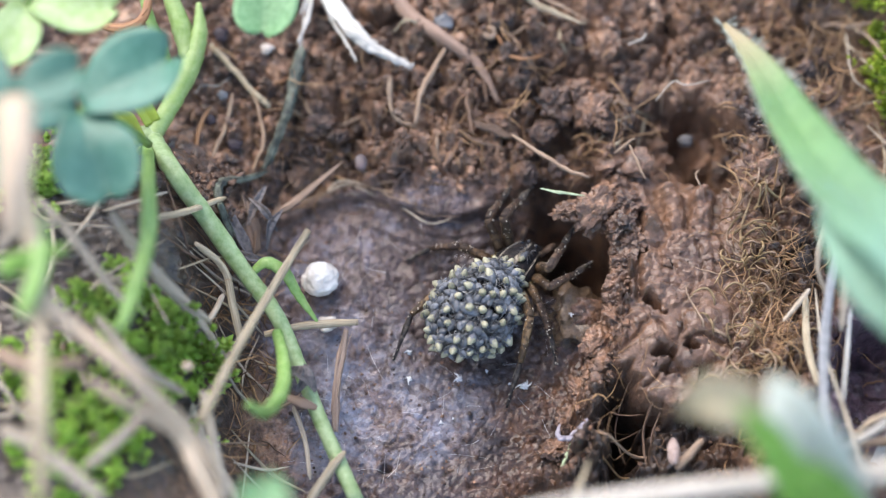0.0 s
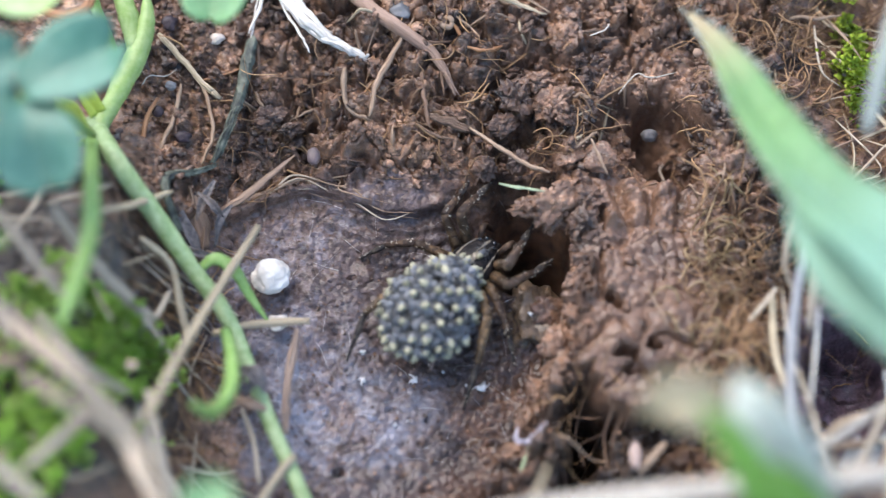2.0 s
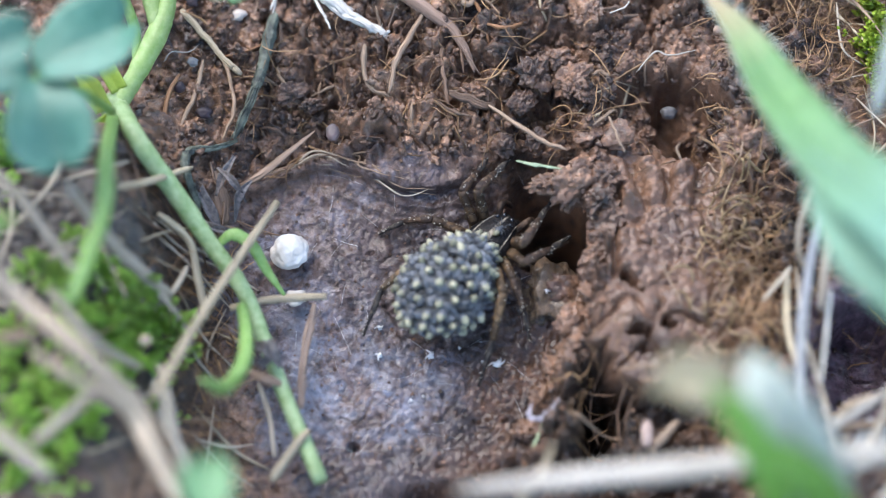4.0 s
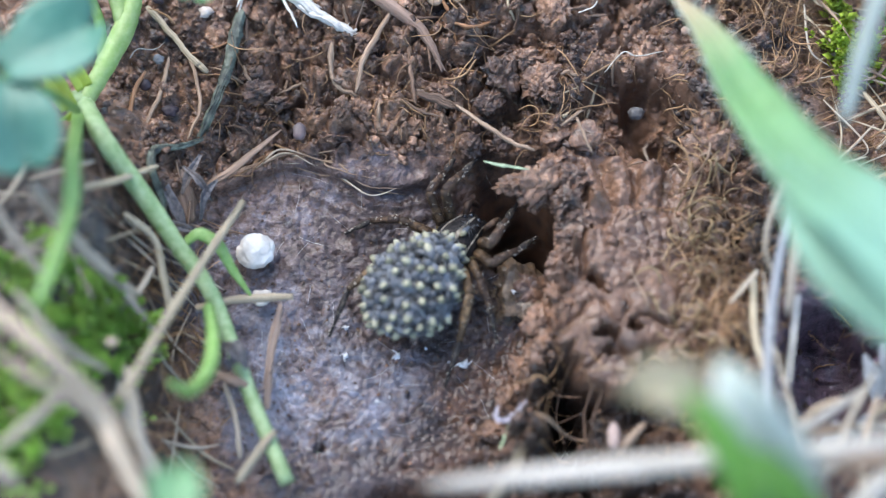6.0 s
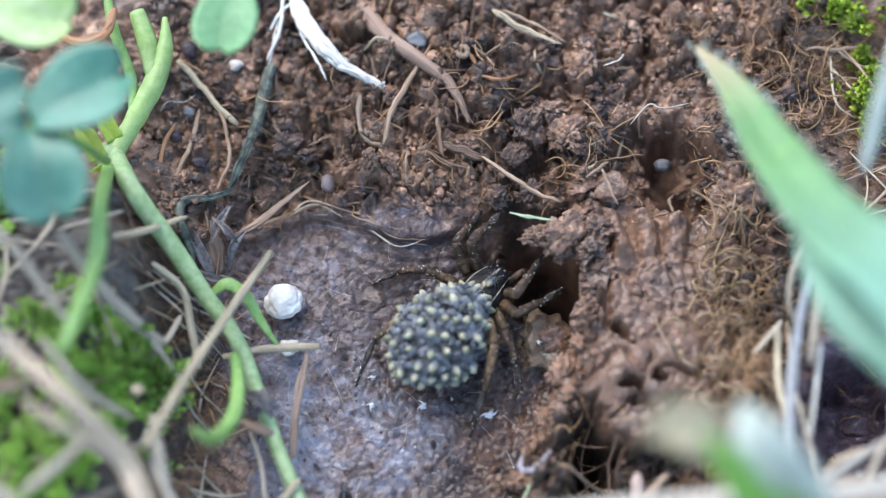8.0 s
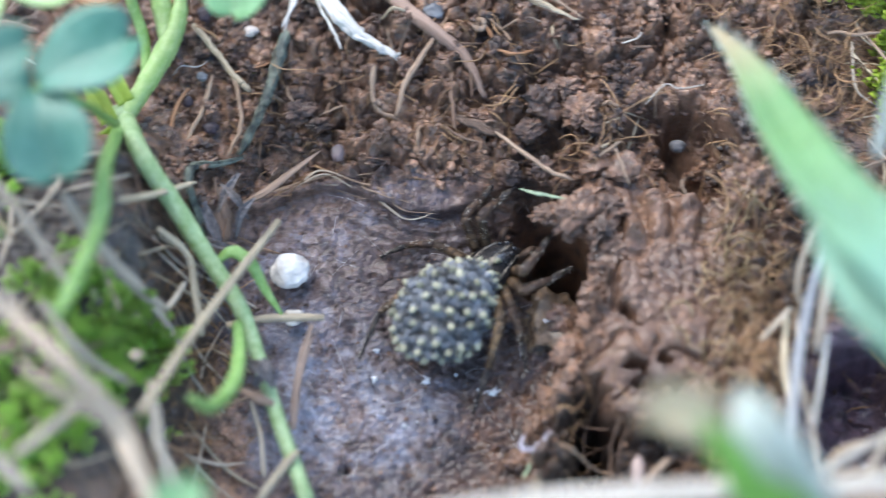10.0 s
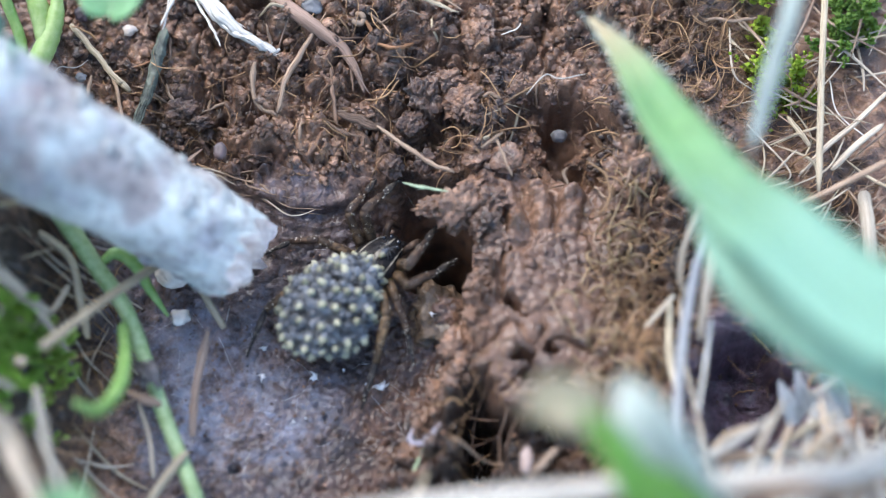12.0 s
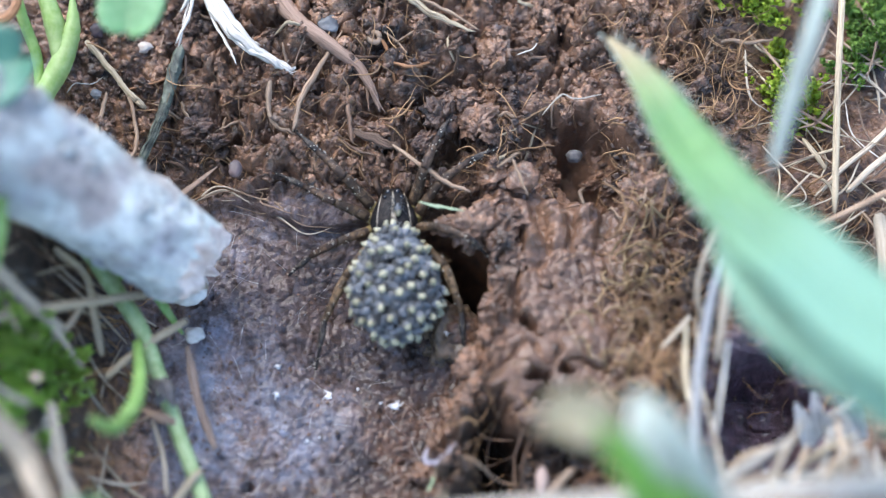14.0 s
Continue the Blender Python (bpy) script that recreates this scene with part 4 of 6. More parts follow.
def leg_chain(hip, joints, lengths, root):
    """Joint places in the spider's space, with true segment lengths."""
    inv = root.inverted()
    pts = [Vector(hip)] + [inv @ (Vector(j) * MM) / MM for j in joints]
    out = [pts[0]]
    for k in range(3):
        goal = pts[k + 1] - out[k]
        out.append(out[k] + goal.normalized() * lengths[k])
    return out


def build_spider():
    rng = np.random.default_rng(12)
    root = tagged(new("wolf_spider"), "dark brown wolf spider carrying dozens of pale spiderlings on her back", "spider")
    v, f = ball(4, 5, 0.03, (3.5, 4.6, 2.9))
    abdomen = part("abdomen", mesh("abdomen", (v + (0, -0.2, 3.2)) * MM, f, ABDOMEN), root, "dark hairy abdomen hidden under the brood")
    # front body with its pale middle band and side lines
    v, f = ball(4, 2, 0.02, (2.2, 3.1, 1.55))
    v[:, 0] *= 1 - 0.28 * np.clip(v[:, 1] / 3.1, 0, 1)
    body = part("carapace", mesh("carapace", (v + (0, 6.0, 2.6)) * MM, f, CARAPACE), root, "glossy blackish carapace with pale bands")

    def band(x0, x1, w0, w1):
        ys = np.linspace(-2.2, 2.6, 14)
        line, rad = [], []
        for y in ys:
            t = (y + 2.2) / 4.8
            x = (x0 + (x1 - x0) * t) * (1 + 0.16 * math.sin(math.pi * t))
            wid = 2.2 * (1 - 0.28 * max(y, 0) / 3.1)
            k = max(0.02, 1 - (x / wid) ** 2 - (y / 3.1) ** 2)
            line.append((x, y + 6.0, 2.6 + 1.55 * math.sqrt(k) + 0.01))
            rad.append(w0 + (w1 - w0) * t)
        return tube(np.array(line), rad, 8, 0.2, 0.25, rng)

    for x0, x1, w0, w1 in ((0, 0, 0.4, 0.07), (-1.5, -1.0, 0.1, 0.05), (1.5, 1.0, 0.1, 0.05)):
        v, f = band(x0, x1, w0, w1)
        part("carapace_band", mesh("carapace_band", v, f, CARAPACE_BAND), body, "pale tan stripe of short hairs")
    v, f = ball(3, 1, 0.0)
    eye = mesh("eye", v * MM, f, EYE)
    for x, y, z, r in ((-0.42, 8.55, 3.3, 0.26), (0.42, 8.55, 3.3, 0.26), (-0.75, 7.9, 3.65, 0.2), (0.75, 7.9, 3.65, 0.2), (-0.25, 8.85, 2.85, 0.12), (0.25, 8.85, 2.85, 0.12)):
        ob = part("eye", eye, body, "shiny black eye")
        ob.location, ob.scale = Vector((x, y, z)) * MM, (r, r, r)
    for s in (-1, 1):
        v, f = tube(grow([(s * 0.45, 8.6, 2.3), (s * 0.5, 9.2, 1.7), (s * 0.45, 9.3, 0.9)], 4), [0.55, 0.5, 0.2], 10)
        part("jaw", mesh("jaw", v, f, CARAPACE), root)
        v, f = tube(grow([(s * 0.9, 8.2, 2.0), (s * 1.5, 9.6, 2.9), (s * 1.3, 10.6, 1.6), (s * 1.1, 10.9, 0.8)], 5), [0.3, 0.34, 0.3, 0.26, 0.1], 9)
        part("palp", mesh("palp", v, f, LEG), root, "short dark palp")
    # legs in three rigid pieces each
    joints = []
    for k, (hip, rest, out) in enumerate(LEGS):
        ln = LENGTHS[k % 4]
        thick = (1.06, 1.0, 0.92, 1.0)[k % 4]
        segs = [part("leg_femur", leg_mesh("leg_femur", ln[0], 0.54 * thick, 0.44 * thick, LEG_TAN if k % 4 == 3 else FEMUR, rng, 40), root, "banded tan-brown upper leg"),
                part("leg_tibia", leg_mesh("leg_tibia", ln[1], 0.43 * thick, 0.33 * thick, LEG_TAN if k % 4 == 3 else LEG, rng, 34), root),
                part("leg_tarsus", leg_mesh("leg_tarsus", ln[2], 0.3 * thick, 0.14 * thick, TARSUS, rng, 26), root, "thin dark foot")]
        v, f = tube(grow([(-0.5, 0, 0), (0.2, 0, 0.05), (0.9, 0, 0.05)], 4), [0.42 * thick, 0.6 * thick, 0.58 * thick, 0.4 * thick], 10)
        part("trochanter", mesh("trochanter", v, f, HIP), segs[0], "olive-yellow base of the leg")
        joints.append((segs, leg_chain(hip, rest, ln, REST), leg_chain(hip, out, ln, OUT)))
    # the brood, packed over the back in two layers
    pale = [young_mesh(k + 1, True) for k in range(3)]
    grey = [young_mesh(k + 21, False) for k in range(3)]
    gold = math.pi * (3 - math.sqrt(5))
    count = 230
    pale_at = []
    for k in range(count):
        zz = 1 - 1.28 * (k + 0.5) / count
        rr, a = math.sqrt(max(0, 1 - zz * zz)), k * gold
        d = Vector((rr * math.cos(a), rr * math.sin(a), zz))
        d = (d + Vector(rng.normal(0, 0.05, 3))).normalized()
        if d.y > 0.9:
            continue
        # pale ones keep apart from one another
        light = all((d - q).length > 0.215 for q in pale_at) and rng.random() < 0.78
        if light:
            pale_at.append(d)
        lift = (0.62 if light else 0.3) + 0.25 * rng.random()
        at = Vector((d.x * (3.5 + lift) * (1 - 0.34 * max(0, d.y + 0.15)), d.y * (4.85 + lift) - 0.2, d.z * (2.9 + lift) + 3.2))
        ob = part("spiderling", (pale if light else grey)[rng.integers(3)], abdomen)
        spin = Matrix.Rotation(rng.uniform(0, 6.28), 4, "Z") @ Matrix.Rotation(-1.1 + rng.uniform(-0.35, 0.35) if light else rng.uniform(-1.0, -0.05), 4, "X")
        s = rng.uniform(0.78, 1.0) * (1.06 if light else 1.0)
        ob.matrix_basis = Matrix.Translation(at * MM) @ d.to_track_quat("Z", "Y").to_matrix().to_4x4() @ spin @ Matrix.Scale(s, 4)
    at = Vector((0.4, 6.3, 4.3))
    ob = part("spiderling", pale[0], body)
    ob.matrix_basis = Matrix.Translation(at * MM) @ Matrix.Scale(0.8, 4)
    return root, joints


SPIDER, LEG_JOINTS = build_spider()


# ---- the lichened stick that is pushed in ----
def build_stick():
    rng = np.random.default_rng(3)
    root = tagged(new("stick"), "broken twig covered in pale grey lichen, poked into the burrow", "stick")
    n, sides = 70, 40
    xs = np.concatenate([np.linspace(0.0, 60, 56), np.linspace(63, 160, 14)])
    verts, faces = [], []
    for i, x in enumerate(xs):
        for k in range(sides):
            a = 2 * math.pi * k / sides
            p = Vector((x * 0.16, math.cos(a) * 1.5, math.sin(a) * 1.5))
            r = 4.2 + 0.054 * x + 0.55 * noise.noise(p) + 0.4 * noise.noise(p * 2.6) + 0.2 * noise.noise(p * 6)
            # the broken end slants
            cut = (math.sin(a) * 2.4 + math.cos(a) * 1.2 + 2.2 * noise.noise(p * 2.3) + 0.9 * noise.noise(p * 6)) * max(0, 1 - x / 10)
            verts.append(((x + cut) * MM, r * math.cos(a) * MM, r * math.sin(a) * MM))
    for i in range(n - 1):
        for k in range(sides):
            a, b = i * sides + k, i * sides + (k + 1) % sides
            faces.append((a, a + sides, b + sides, b))
    faces.append(tuple((n - 1) * sides + k for k in range(sides)))
    part("bark", mesh("bark", verts, faces, LICHEN), root, "pale grey-green lichen over grey bark").location.x = 2.0 * MM
    # splintered end grain
    ev, ef = [], []
    rings = 7
    for j in range(rings + 1):
        for k in range(sides):
            a = 2 * math.pi * k / sides
            q = j / rings
            p = Vector((0, math.cos(a) * 1.5, math.sin(a) * 1.5))
            r = (4.2 + 0.55 * noise.noise(p) + 0.4 * noise.noise(p * 2.6) + 0.2 * noise.noise(p * 6)) * q
            edge = math.sin(a) * 2.4 + math.cos(a) * 1.2 + 2.2 * noise.noise(p * 2.3) + 0.9 * noise.noise(p * 6)
            x = edge * q - (1 - q**3) * 0.9 * (1 + 2.4 * noise.noise(Vector((0, q * 3 * math.cos(a), q * 3 * math.sin(a)))))
            ev.append((x * MM, r * math.cos(a) * MM, r * math.sin(a) * MM))
    for j in range(rings):
        for k in range(sides):
            a, b = j * sides + k, j * sides + (k + 1) % sides
            ef.append((a, a + sides, b + sides, b))
    part("broken_end", mesh("broken_end", ev, ef, WOOD_END, False), root, "pale pinkish splintered wood").location.x = 2.0 * MM
    for k in range(130):
        x, a = rng.uniform(8, 48), rng.uniform(0, 6.28)
        v, f = ball(2, k, 0.5, (1, 1, 0.45), 2.0)
        if k < 4:
            flake = mesh("lichen_flake", v * MM, f, LICHEN)
            FLAKES.append(flake)
        ob = part("lichen_flake", FLAKES[k % 4], root)
        s = rng.uniform(0.25, 0.8)
        r = 4.1 + 0.054 * x
        d = Vector((0, math.cos(a), math.sin(a)))
        ob.matrix_basis = Matrix.Translation(Vector((x, d.y * r, d.z * r)) * MM) @ d.to_track_quat("Z", "X").to_matrix().to_4x4() @ Matrix.Diagonal((s * 1.4, s, s, 1))
    return root


FLAKES = []
STICK = build_stick()


# ---- plants and litter over the burrow's edge ----
def build_left():
    # creeping stem with its node, upper shoots and leaf stalks
    root = tagged(new("creeping_stem"), "pale green creeping stem with reddish specks beside the burrow", "stem")

    def piece(name, pts, radii, mat, label="", flat=1.0, sides=10):
        v, f = tube(grow(pts, 8), radii, sides, 0.1, flat, np.random.default_rng(len(pts)))
        return part(name, mesh(name, v, f, mat), root, label)

    piece("stem", [(-27.4, 7.5, 8.5), (-24.65, 2.3, 11.5), (-21.6, -1.3, 9.0), (-18.5, -5.1, 6.4), (-15.3, -9.2, 5.0), (-13.2, -13.8, 4.0), (-11.0, -19.2, 3.5), (-7.7, -26.5, 3.0)], [0.95, 0.92, 0.88, 0.8, 0.72, 0.7, 0.7], STEM)
    piece("shoot", [(-27.4, 7.5, 8.5), (-25.8, 10.6, 9.0), (-23.9, 14.6, 10.0), (-23.1, 17.4, 11.0), (-23.2, 20.2, 12.0)], [0.9, 0.95, 1.05, 0.8, 0.25], SHOOT, "yellow-green young shoot")
    piece("shoot", [(-23.9, 14.6, 10.0), (-24.8, 18.0, 11.0), (-25.9, 20.8, 12.0)], [0.8, 1.0, 0.7], SHOOT)
    piece("shoot", [(-25.9, 11.8, 9.0), (-26.2, 14.9, 10.0), (-27.8, 18.6, 12.0), (-28.6, 21.8, 13.0)], [0.4, 0.5, 0.5, 0.4], PETIOLE)
    piece("leaf_stalk", [(-27.6, 6.2, 9.0), (-25.6, -3.8, 21.0), (-25.2, -9.2, 22.1), (-25.7, -15.1, 24.6), (-26.4, -19.7, 26.5)], [0.6, 0.68, 0.75, 0.72, 0.5], PETIOLE)
    v, f = ball(3, 8, 0.25, (1.3, 1.5, 1.0))
    ob = part("node", mesh("node", v * MM, f, STEM), root, "swollen pale green stem node")
    ob.location = Vector((-27.7, 7.2, 8.6)) * MM
    for pts, w, turn in (
        ([(-28.4, 6.4, 9.6), (-29.6, 8.2, 10.8), (-31.0, 9.2, 11.4)], [1.6, 2.0, 0.2], 30),
        ([(-27.2, 8.6, 9.4), (-28.6, 10.6, 10.6), (-29.4, 12.4, 11.2)], [1.6, 1.8, 0.2], -35),
        ([(-27.9, 5.6, 9.4), (-28.8, 4.2, 10.2), (-29.8, 3.6, 10.8)], [1.2, 1.4, 0.2], 20),
    ):
        part("bract", blade_mesh("bract", pts, w, YELLOWGREEN, (0.2, -0.3, 1), 0.2, 0.12, turn), root, "thin yellow-green bract at the node")
    piece("curled_shoot", [(-15.1, -11.5, 6.5), (-14.3, -15.3, 9.0), (-14.1, -19.2, 12.0), (-15.2, -22.4, 15.0), (-16.5, -22.9, 18.1)], [0.5, 0.62, 0.68, 0.64, 0.3], PETIOLE)
    piece("curled_shoot", [(-17.6, -5.1, 6.0), (-16.3, -4.4, 6.5), (-14.6, -5.3, 6.0), (-13.3, -7.2, 5.0), (-11.6, -9.2, 3.5)], [0.4, 0.6, 0.6, 0.45, 0.15], PETIOLE, flat=0.45)
    piece("sheath", [(-14.6, -16.8, 4.5), (-12.8, -17.6, 4.8), (-11.5, -17.9, 4.2)], [0.2, 0.55, 0.25], BROWN_LEAF, "dead brown leaf sheath", 0.5)

    # clover: heart-shaped leaflets on thin stalks
    def leaflet(length, width):
        verts, faces = [], []
        n, m = 12, 10
        for side in (1, -1):
            for i in range(n + 1):
                t = i / n
                w = width * math.sin(math.pi * min(1, t * 0.92 + 0.04)) ** 0.5 * (0.68 + 0.32 * t)
                for k in range(m + 1):
                    s = k / m * 2 - 1
                    y = t * length - 0.14 * length * max(0, t - 0.75) * 4 * (1 - abs(s)) ** 2
                    verts.append((s * w / 2 * MM, y * MM, (abs(s) * 0.14 * width * (0.4 + t) + 0.05 * width * math.sin(5 * t + s) + side * 0.09) * MM))
        row = m + 1
        size = (n + 1) * row
        for i in range(n):
            for k in range(m):
                a = i * row + k
                faces.append((a, a + 1, a + 1 + row, a + row))
                faces.append((a + size, a + row + size, a + 1 + row + size, a + 1 + size))
        edge = [k for k in range(row)] + [i * row + m for i in range(1, n + 1)] + [n * row + k for k in range(m - 1, -1, -1)] + [i * row for i in range(n - 1, 0, -1)]
        for a, b in zip(edge, edge[1:] + edge[:1]):
            faces.append((b, a, a + size, b + size))
        return verts, faces

    def clover(centre, leaves, foot, mat, label):
        top = tagged(new("clover"), label, "clover")
        v, f = tube(grow([foot, tuple((np.array(foot) + np.array(centre)) / 2 + (0.6, -0.5, 2)), centre], 6), [0.4, 0.35, 0.3], 8)
        part("leaf_stalk", mesh("leaf_stalk", v, f, PETIOLE), top)
        for length, width, turn, nod in leaves:
            v, f = leaflet(length, width)
            ob = part("leaflet", mesh("leaflet", v, f, mat), top)
            ob.matrix_basis = Matrix.Translation(Vector(centre) * MM) @ pose(0, 0, 0, nod, 0, turn) @ pose(0, 0.3 * MM, 0)

    clover((-30.9, 0.2, 27.5), [(9.4, 8.6, -58, 6), (9.0, 8.8, -160, -4), (7.0, 6.5, 92, 4)], (-26.8, 4.0, 14.0), CLOVER, "blue-green clover leaf with three round leaflets")
    clover((-36.4, 11.6, 26.0), [(8.2, 7.4, -95, 4), (7.0, 6.6, 40, 5), (6.4, 6.2, 165, 0)], (-39.5, 24.3, 10.0), PALE_LEAF, "sunlit yellow-green clover leaf on a tall stalk")
    clover((-14.9, 16.8, 24.0), [(7.2, 6.8, 170, -4), (6.8, 6.4, 50, 4), (6.8, 6.4, -70, 4)], (-20.4, 29.4, 6.0), BLADE, "fresh green clover leaf hanging over the soil")
    clover((-34.9, -3.9, 36.0), [(7.5, 6.0, 170, 0), (7.0, 6.0, 50, 8), (6.5, 5.5, -60, 4)], (-37.2, -3.3, 20.0), CLOVER, "dark green clover leaf among dry stems")

    clover((-12.9, -40.2, 34.0), [(5.0, 4.6, 10, 0), (5.0, 4.6, 120, 0), (5.0, 4.6, -110, 0)], (-17.1, -33.8, 8.0), BLADE, "pale green clover leaf above the moss")

    def dry(pts, radii, mat=STRAW, label="dry straw-coloured grass stem lying over the litter", flat=0.8, name="dry_stem"):
        return strand(name, pts, radii, mat, label, "dry stem", 10, 0.06, flat, 0.07, group="dry stems")

    # thick soft-edged stems close to the lens
    fork = dry([(-32.9, -17.4, 31.0), (-30.1, -20.4, 30.0), (-25.2, -24.0, 27.9), (-21.7, -26.4, 21.3), (-20.2, -29.1, 19.2), (-18.1, -32.9, 16.1)], [0.5, 0.6, 0.72, 0.9, 0.78, 0.7], BEIGE, "thick forked tan dry stem above the moss")
    o = np.array((-32.9, -17.4, 31.0))
    limb = grow(np.array([(-28.9, -23.9, 27.0), (-25.3, -25.9, 25.9), (-21.4, -26.7, 20.9)]) - o, 7)
    part("side_branch", fibre_mesh("side_branch", limb, [0.2, 0.45, 0.48, 0.6], 10, 0.08, 0.8, np.random.default_rng(5), 0.07, BEIGE, 3), fork)
    dry([(-32.5, -8.6, 46.0), (-32.4, -12.9, 44.0), (-33.1, -17.6, 40.0)], [1.4, 1.4, 1.0], BEIGE, "stout pale dry stem standing in the litter")
    dry([(-33.2, -11.3, 36.0), (-32.0, -19.3, 33.0), (-31.0, -28.7, 35.0), (-30.4, -37.1, 33.0)], [0.7, 0.8, 0.7, 0.6], STRAW, "brownish withered upright stem by moss")
    dry([(-30.4, -25.1, 33.0), (-30.8, -30.7, 33.0), (-30.6, -37.1, 33.0)], [0.5, 0.7, 0.6], YELLOWGREEN, "yellow-green fading grass stem")
    dry([(-32.7, -12.8, 34.0), (-32.0, -17.3, 34.0), (-32.8, -22.1, 35.0)], [0.8, 0.9, 0.5], PETIOLE, "soft green leaf stalk by dry stems")
    dry([(-35.1, -17.8, 34.0), (-32.5, -16.5, 34.0), (-29.8, -15.8, 34.0)], [0.9, 0.8, 0.3], BRIGHT, "bright green grass blade fragment")
    # weathered stems lower down
    dry([(-34.6, -5.9, 23.0), (-31.6, -9.1, 22.0), (-28.6, -12.9, 21.0), (-26.9, -14.6, 20.1)], [0.35, 0.42, 0.4, 0.3], GREYSTRAW, "grey weathered grass stem in the litter")
    dry([(-28.6, -6.7, 22.0), (-26.2, -9.3, 18.8), (-23.2, -11.1, 13.3), (-21.0, -11.6, 8.8)], [0.4, 0.5, 0.6, 0.45], GREYSTRAW, "grey weathered grass stem in the litter")
    dry([(-22.8, -11.1, 12.1), (-21.1, -12.6, 9.0), (-19.7, -14.1, 6.1)], [0.4, 0.35, 0.25], GREYSTRAW, "grey weathered grass stem in the litter")
    dry([(-22.5, -4.4, 10.7), (-20.2, -5.4, 7.4), (-19.4, -8.3, 5.7), (-18.5, -11.9, 4.5)], [0.3, 0.35, 0.42, 0.38], STRAW, "bent tan grass stem by the moss")
    dry([(-20.1, -8.0, 7.4), (-21.0, -10.6, 8.2), (-22.3, -12.9, 9.7)], [0.25, 0.3, 0.2], GREYSTRAW, "grey weathered grass stem in the litter")
    dry([(-25.4, -4.1, 15.4), (-23.3, -1.9, 12.1), (-20.3, 1.9, 7.3)], [0.28, 0.34, 0.25], STRAW, "thin straw across the soil")
    dry([(-37.0, -11.8, 26.0), (-34.7, -10.0, 26.0), (-32.1, -9.2, 25.0)], [0.4, 0.45, 0.3], GREYSTRAW, "grey weathered grass stem in the litter")
    dry([(-37.1, -20.4, 24.0), (-33.7, -21.9, 24.0), (-29.7, -21.0, 23.0)], [0.6, 0.8, 0.4], TAN, "tan withered sheath over the moss")
    dry([(-29.1, -30.4, 23.0), (-25.8, -26.6, 21.9), (-24.1, -22.0, 17.9)], [0.4, 0.5, 0.35], GREYSTRAW, "grey weathered grass stem in the litter")
    dry([(-29.2, -16.5, 22.0), (-25.4, -20.2, 19.8), (-22.1, -20.7, 14.6)], [0.35, 0.4, 0.3], GREYSTRAW, "grey weathered grass stem in the litter")
    dry([(-35.6, -28.1, 26.0), (-32.0, -29.7, 25.0), (-26.9, -33.6, 24.0)], [0.5, 0.6, 0.5], GREYSTRAW, "grey weathered grass stem in the litter")
    dry([(-12.1, -26.5, 3.0), (-10.1, -23.7, 4.0), (-8.8, -22.2, 4.5)], [0.42, 0.42, 0.25], STRAW, "short tan grass stem on soil")
    dry([(-13.7, -17.3, 3.0), (-12.6, -20.2, 2.0), (-12.1, -23.7, 1.0)], [0.22, 0.22, 0.18], GREYSTRAW, "thin grey stem on the soil")
    dry([(-20.8, -19.9, 13.7), (-19.9, -23.7, 11.3), (-18.9, -28.1, 9.1)], [0.35, 0.45, 0.4], GREYSTRAW, "grey weathered grass stem in the litter")
    dry([(-23.1, -17.3, 7.0), (-21.4, -22.1, 6.0), (-18.3, -27.2, 6.0)], [0.3, 0.55, 0.6], GREYSTRAW, "grey weathered grass stem in the litter")
    # thin roots over the bare soil
    dry([(-22.5, 18.5, 7.0), (-19.8, 15.6, 6.5), (-17.9, 13.4, 6.0), (-16.5, 12.3, 5.6)], [0.31, 0.28, 0.26, 0.31], STRAW, "tan root with a swollen end", 1.0, "root")
    dry([(-18.7, 14.7, 6.0), (-17.5, 11.5, 5.6), (-17.2, 8.6, 5.2), (-18.2, 5.8, 4.8)], [0.19, 0.17, 0.19, 0.14], TAN, "thin tan root over bare soil", 1.0, "root")
    dry([(-20.2, 13.6, 6.2), (-20.7, 10.5, 5.8), (-22.1, 6.7, 5.4), (-23.1, 4.7, 5.2)], [0.19, 0.24, 0.20, 0.14], TAN, "thin tan root over bare soil", 1.0, "root")
    dry([(-22.2, 11.9, 6.6), (-23.2, 9.4, 6.6), (-23.2, 5.5, 6.0), (-21.8, 2.2, 5.4), (-19.1, -1.2, 4.5)], [0.19, 0.21, 0.19, 0.19, 0.14], ORANGE_ROOT, "thin orange-brown root over bare soil", 1.0, "root")
    dry([(-18.7, 14.0, 6.0), (-15.5, 15.0, 6.0), (-13.3, 16.5, 6.0)], [0.09, 0.12, 0.06], ORANGE_ROOT, "thin orange-brown root over bare soil", 1.0, "root")
    dry([(-23.8, 13.2, 6.6), (-23.1, 14.1, 6.8), (-21.6, 14.2, 6.6), (-20.6, 15.0, 6.6)], [0.06, 0.06, 0.06, 0.04], PALESTRAW, "fine pale rootlet on the bank", 1.0, "root")
    dry([(-25.9, 7.4, 7.0), (-24.9, 5.0, 7.0), (-26.2, 1.4, 6.0)], [0.12, 0.14, 0.12], STRAW, "thin straw over the soil", 1.0)
    dry([(-33.5, 17.5, 14.0), (-30.6, 16.2, 14.0), (-28.2, 17.1, 14.0), (-27.6, 19.9, 14.0)], [0.31, 0.46, 0.46, 0.37], ORANGE_ROOT, "curled orange-brown dead stalk")
    dry([(-42.2, 16.1, 9.0), (-39.6, 16.4, 9.0), (-36.3, 15.8, 9.0)], [0.43, 0.46, 0.31], BROWN_LEAF, "grey-brown dead stem on the soil")
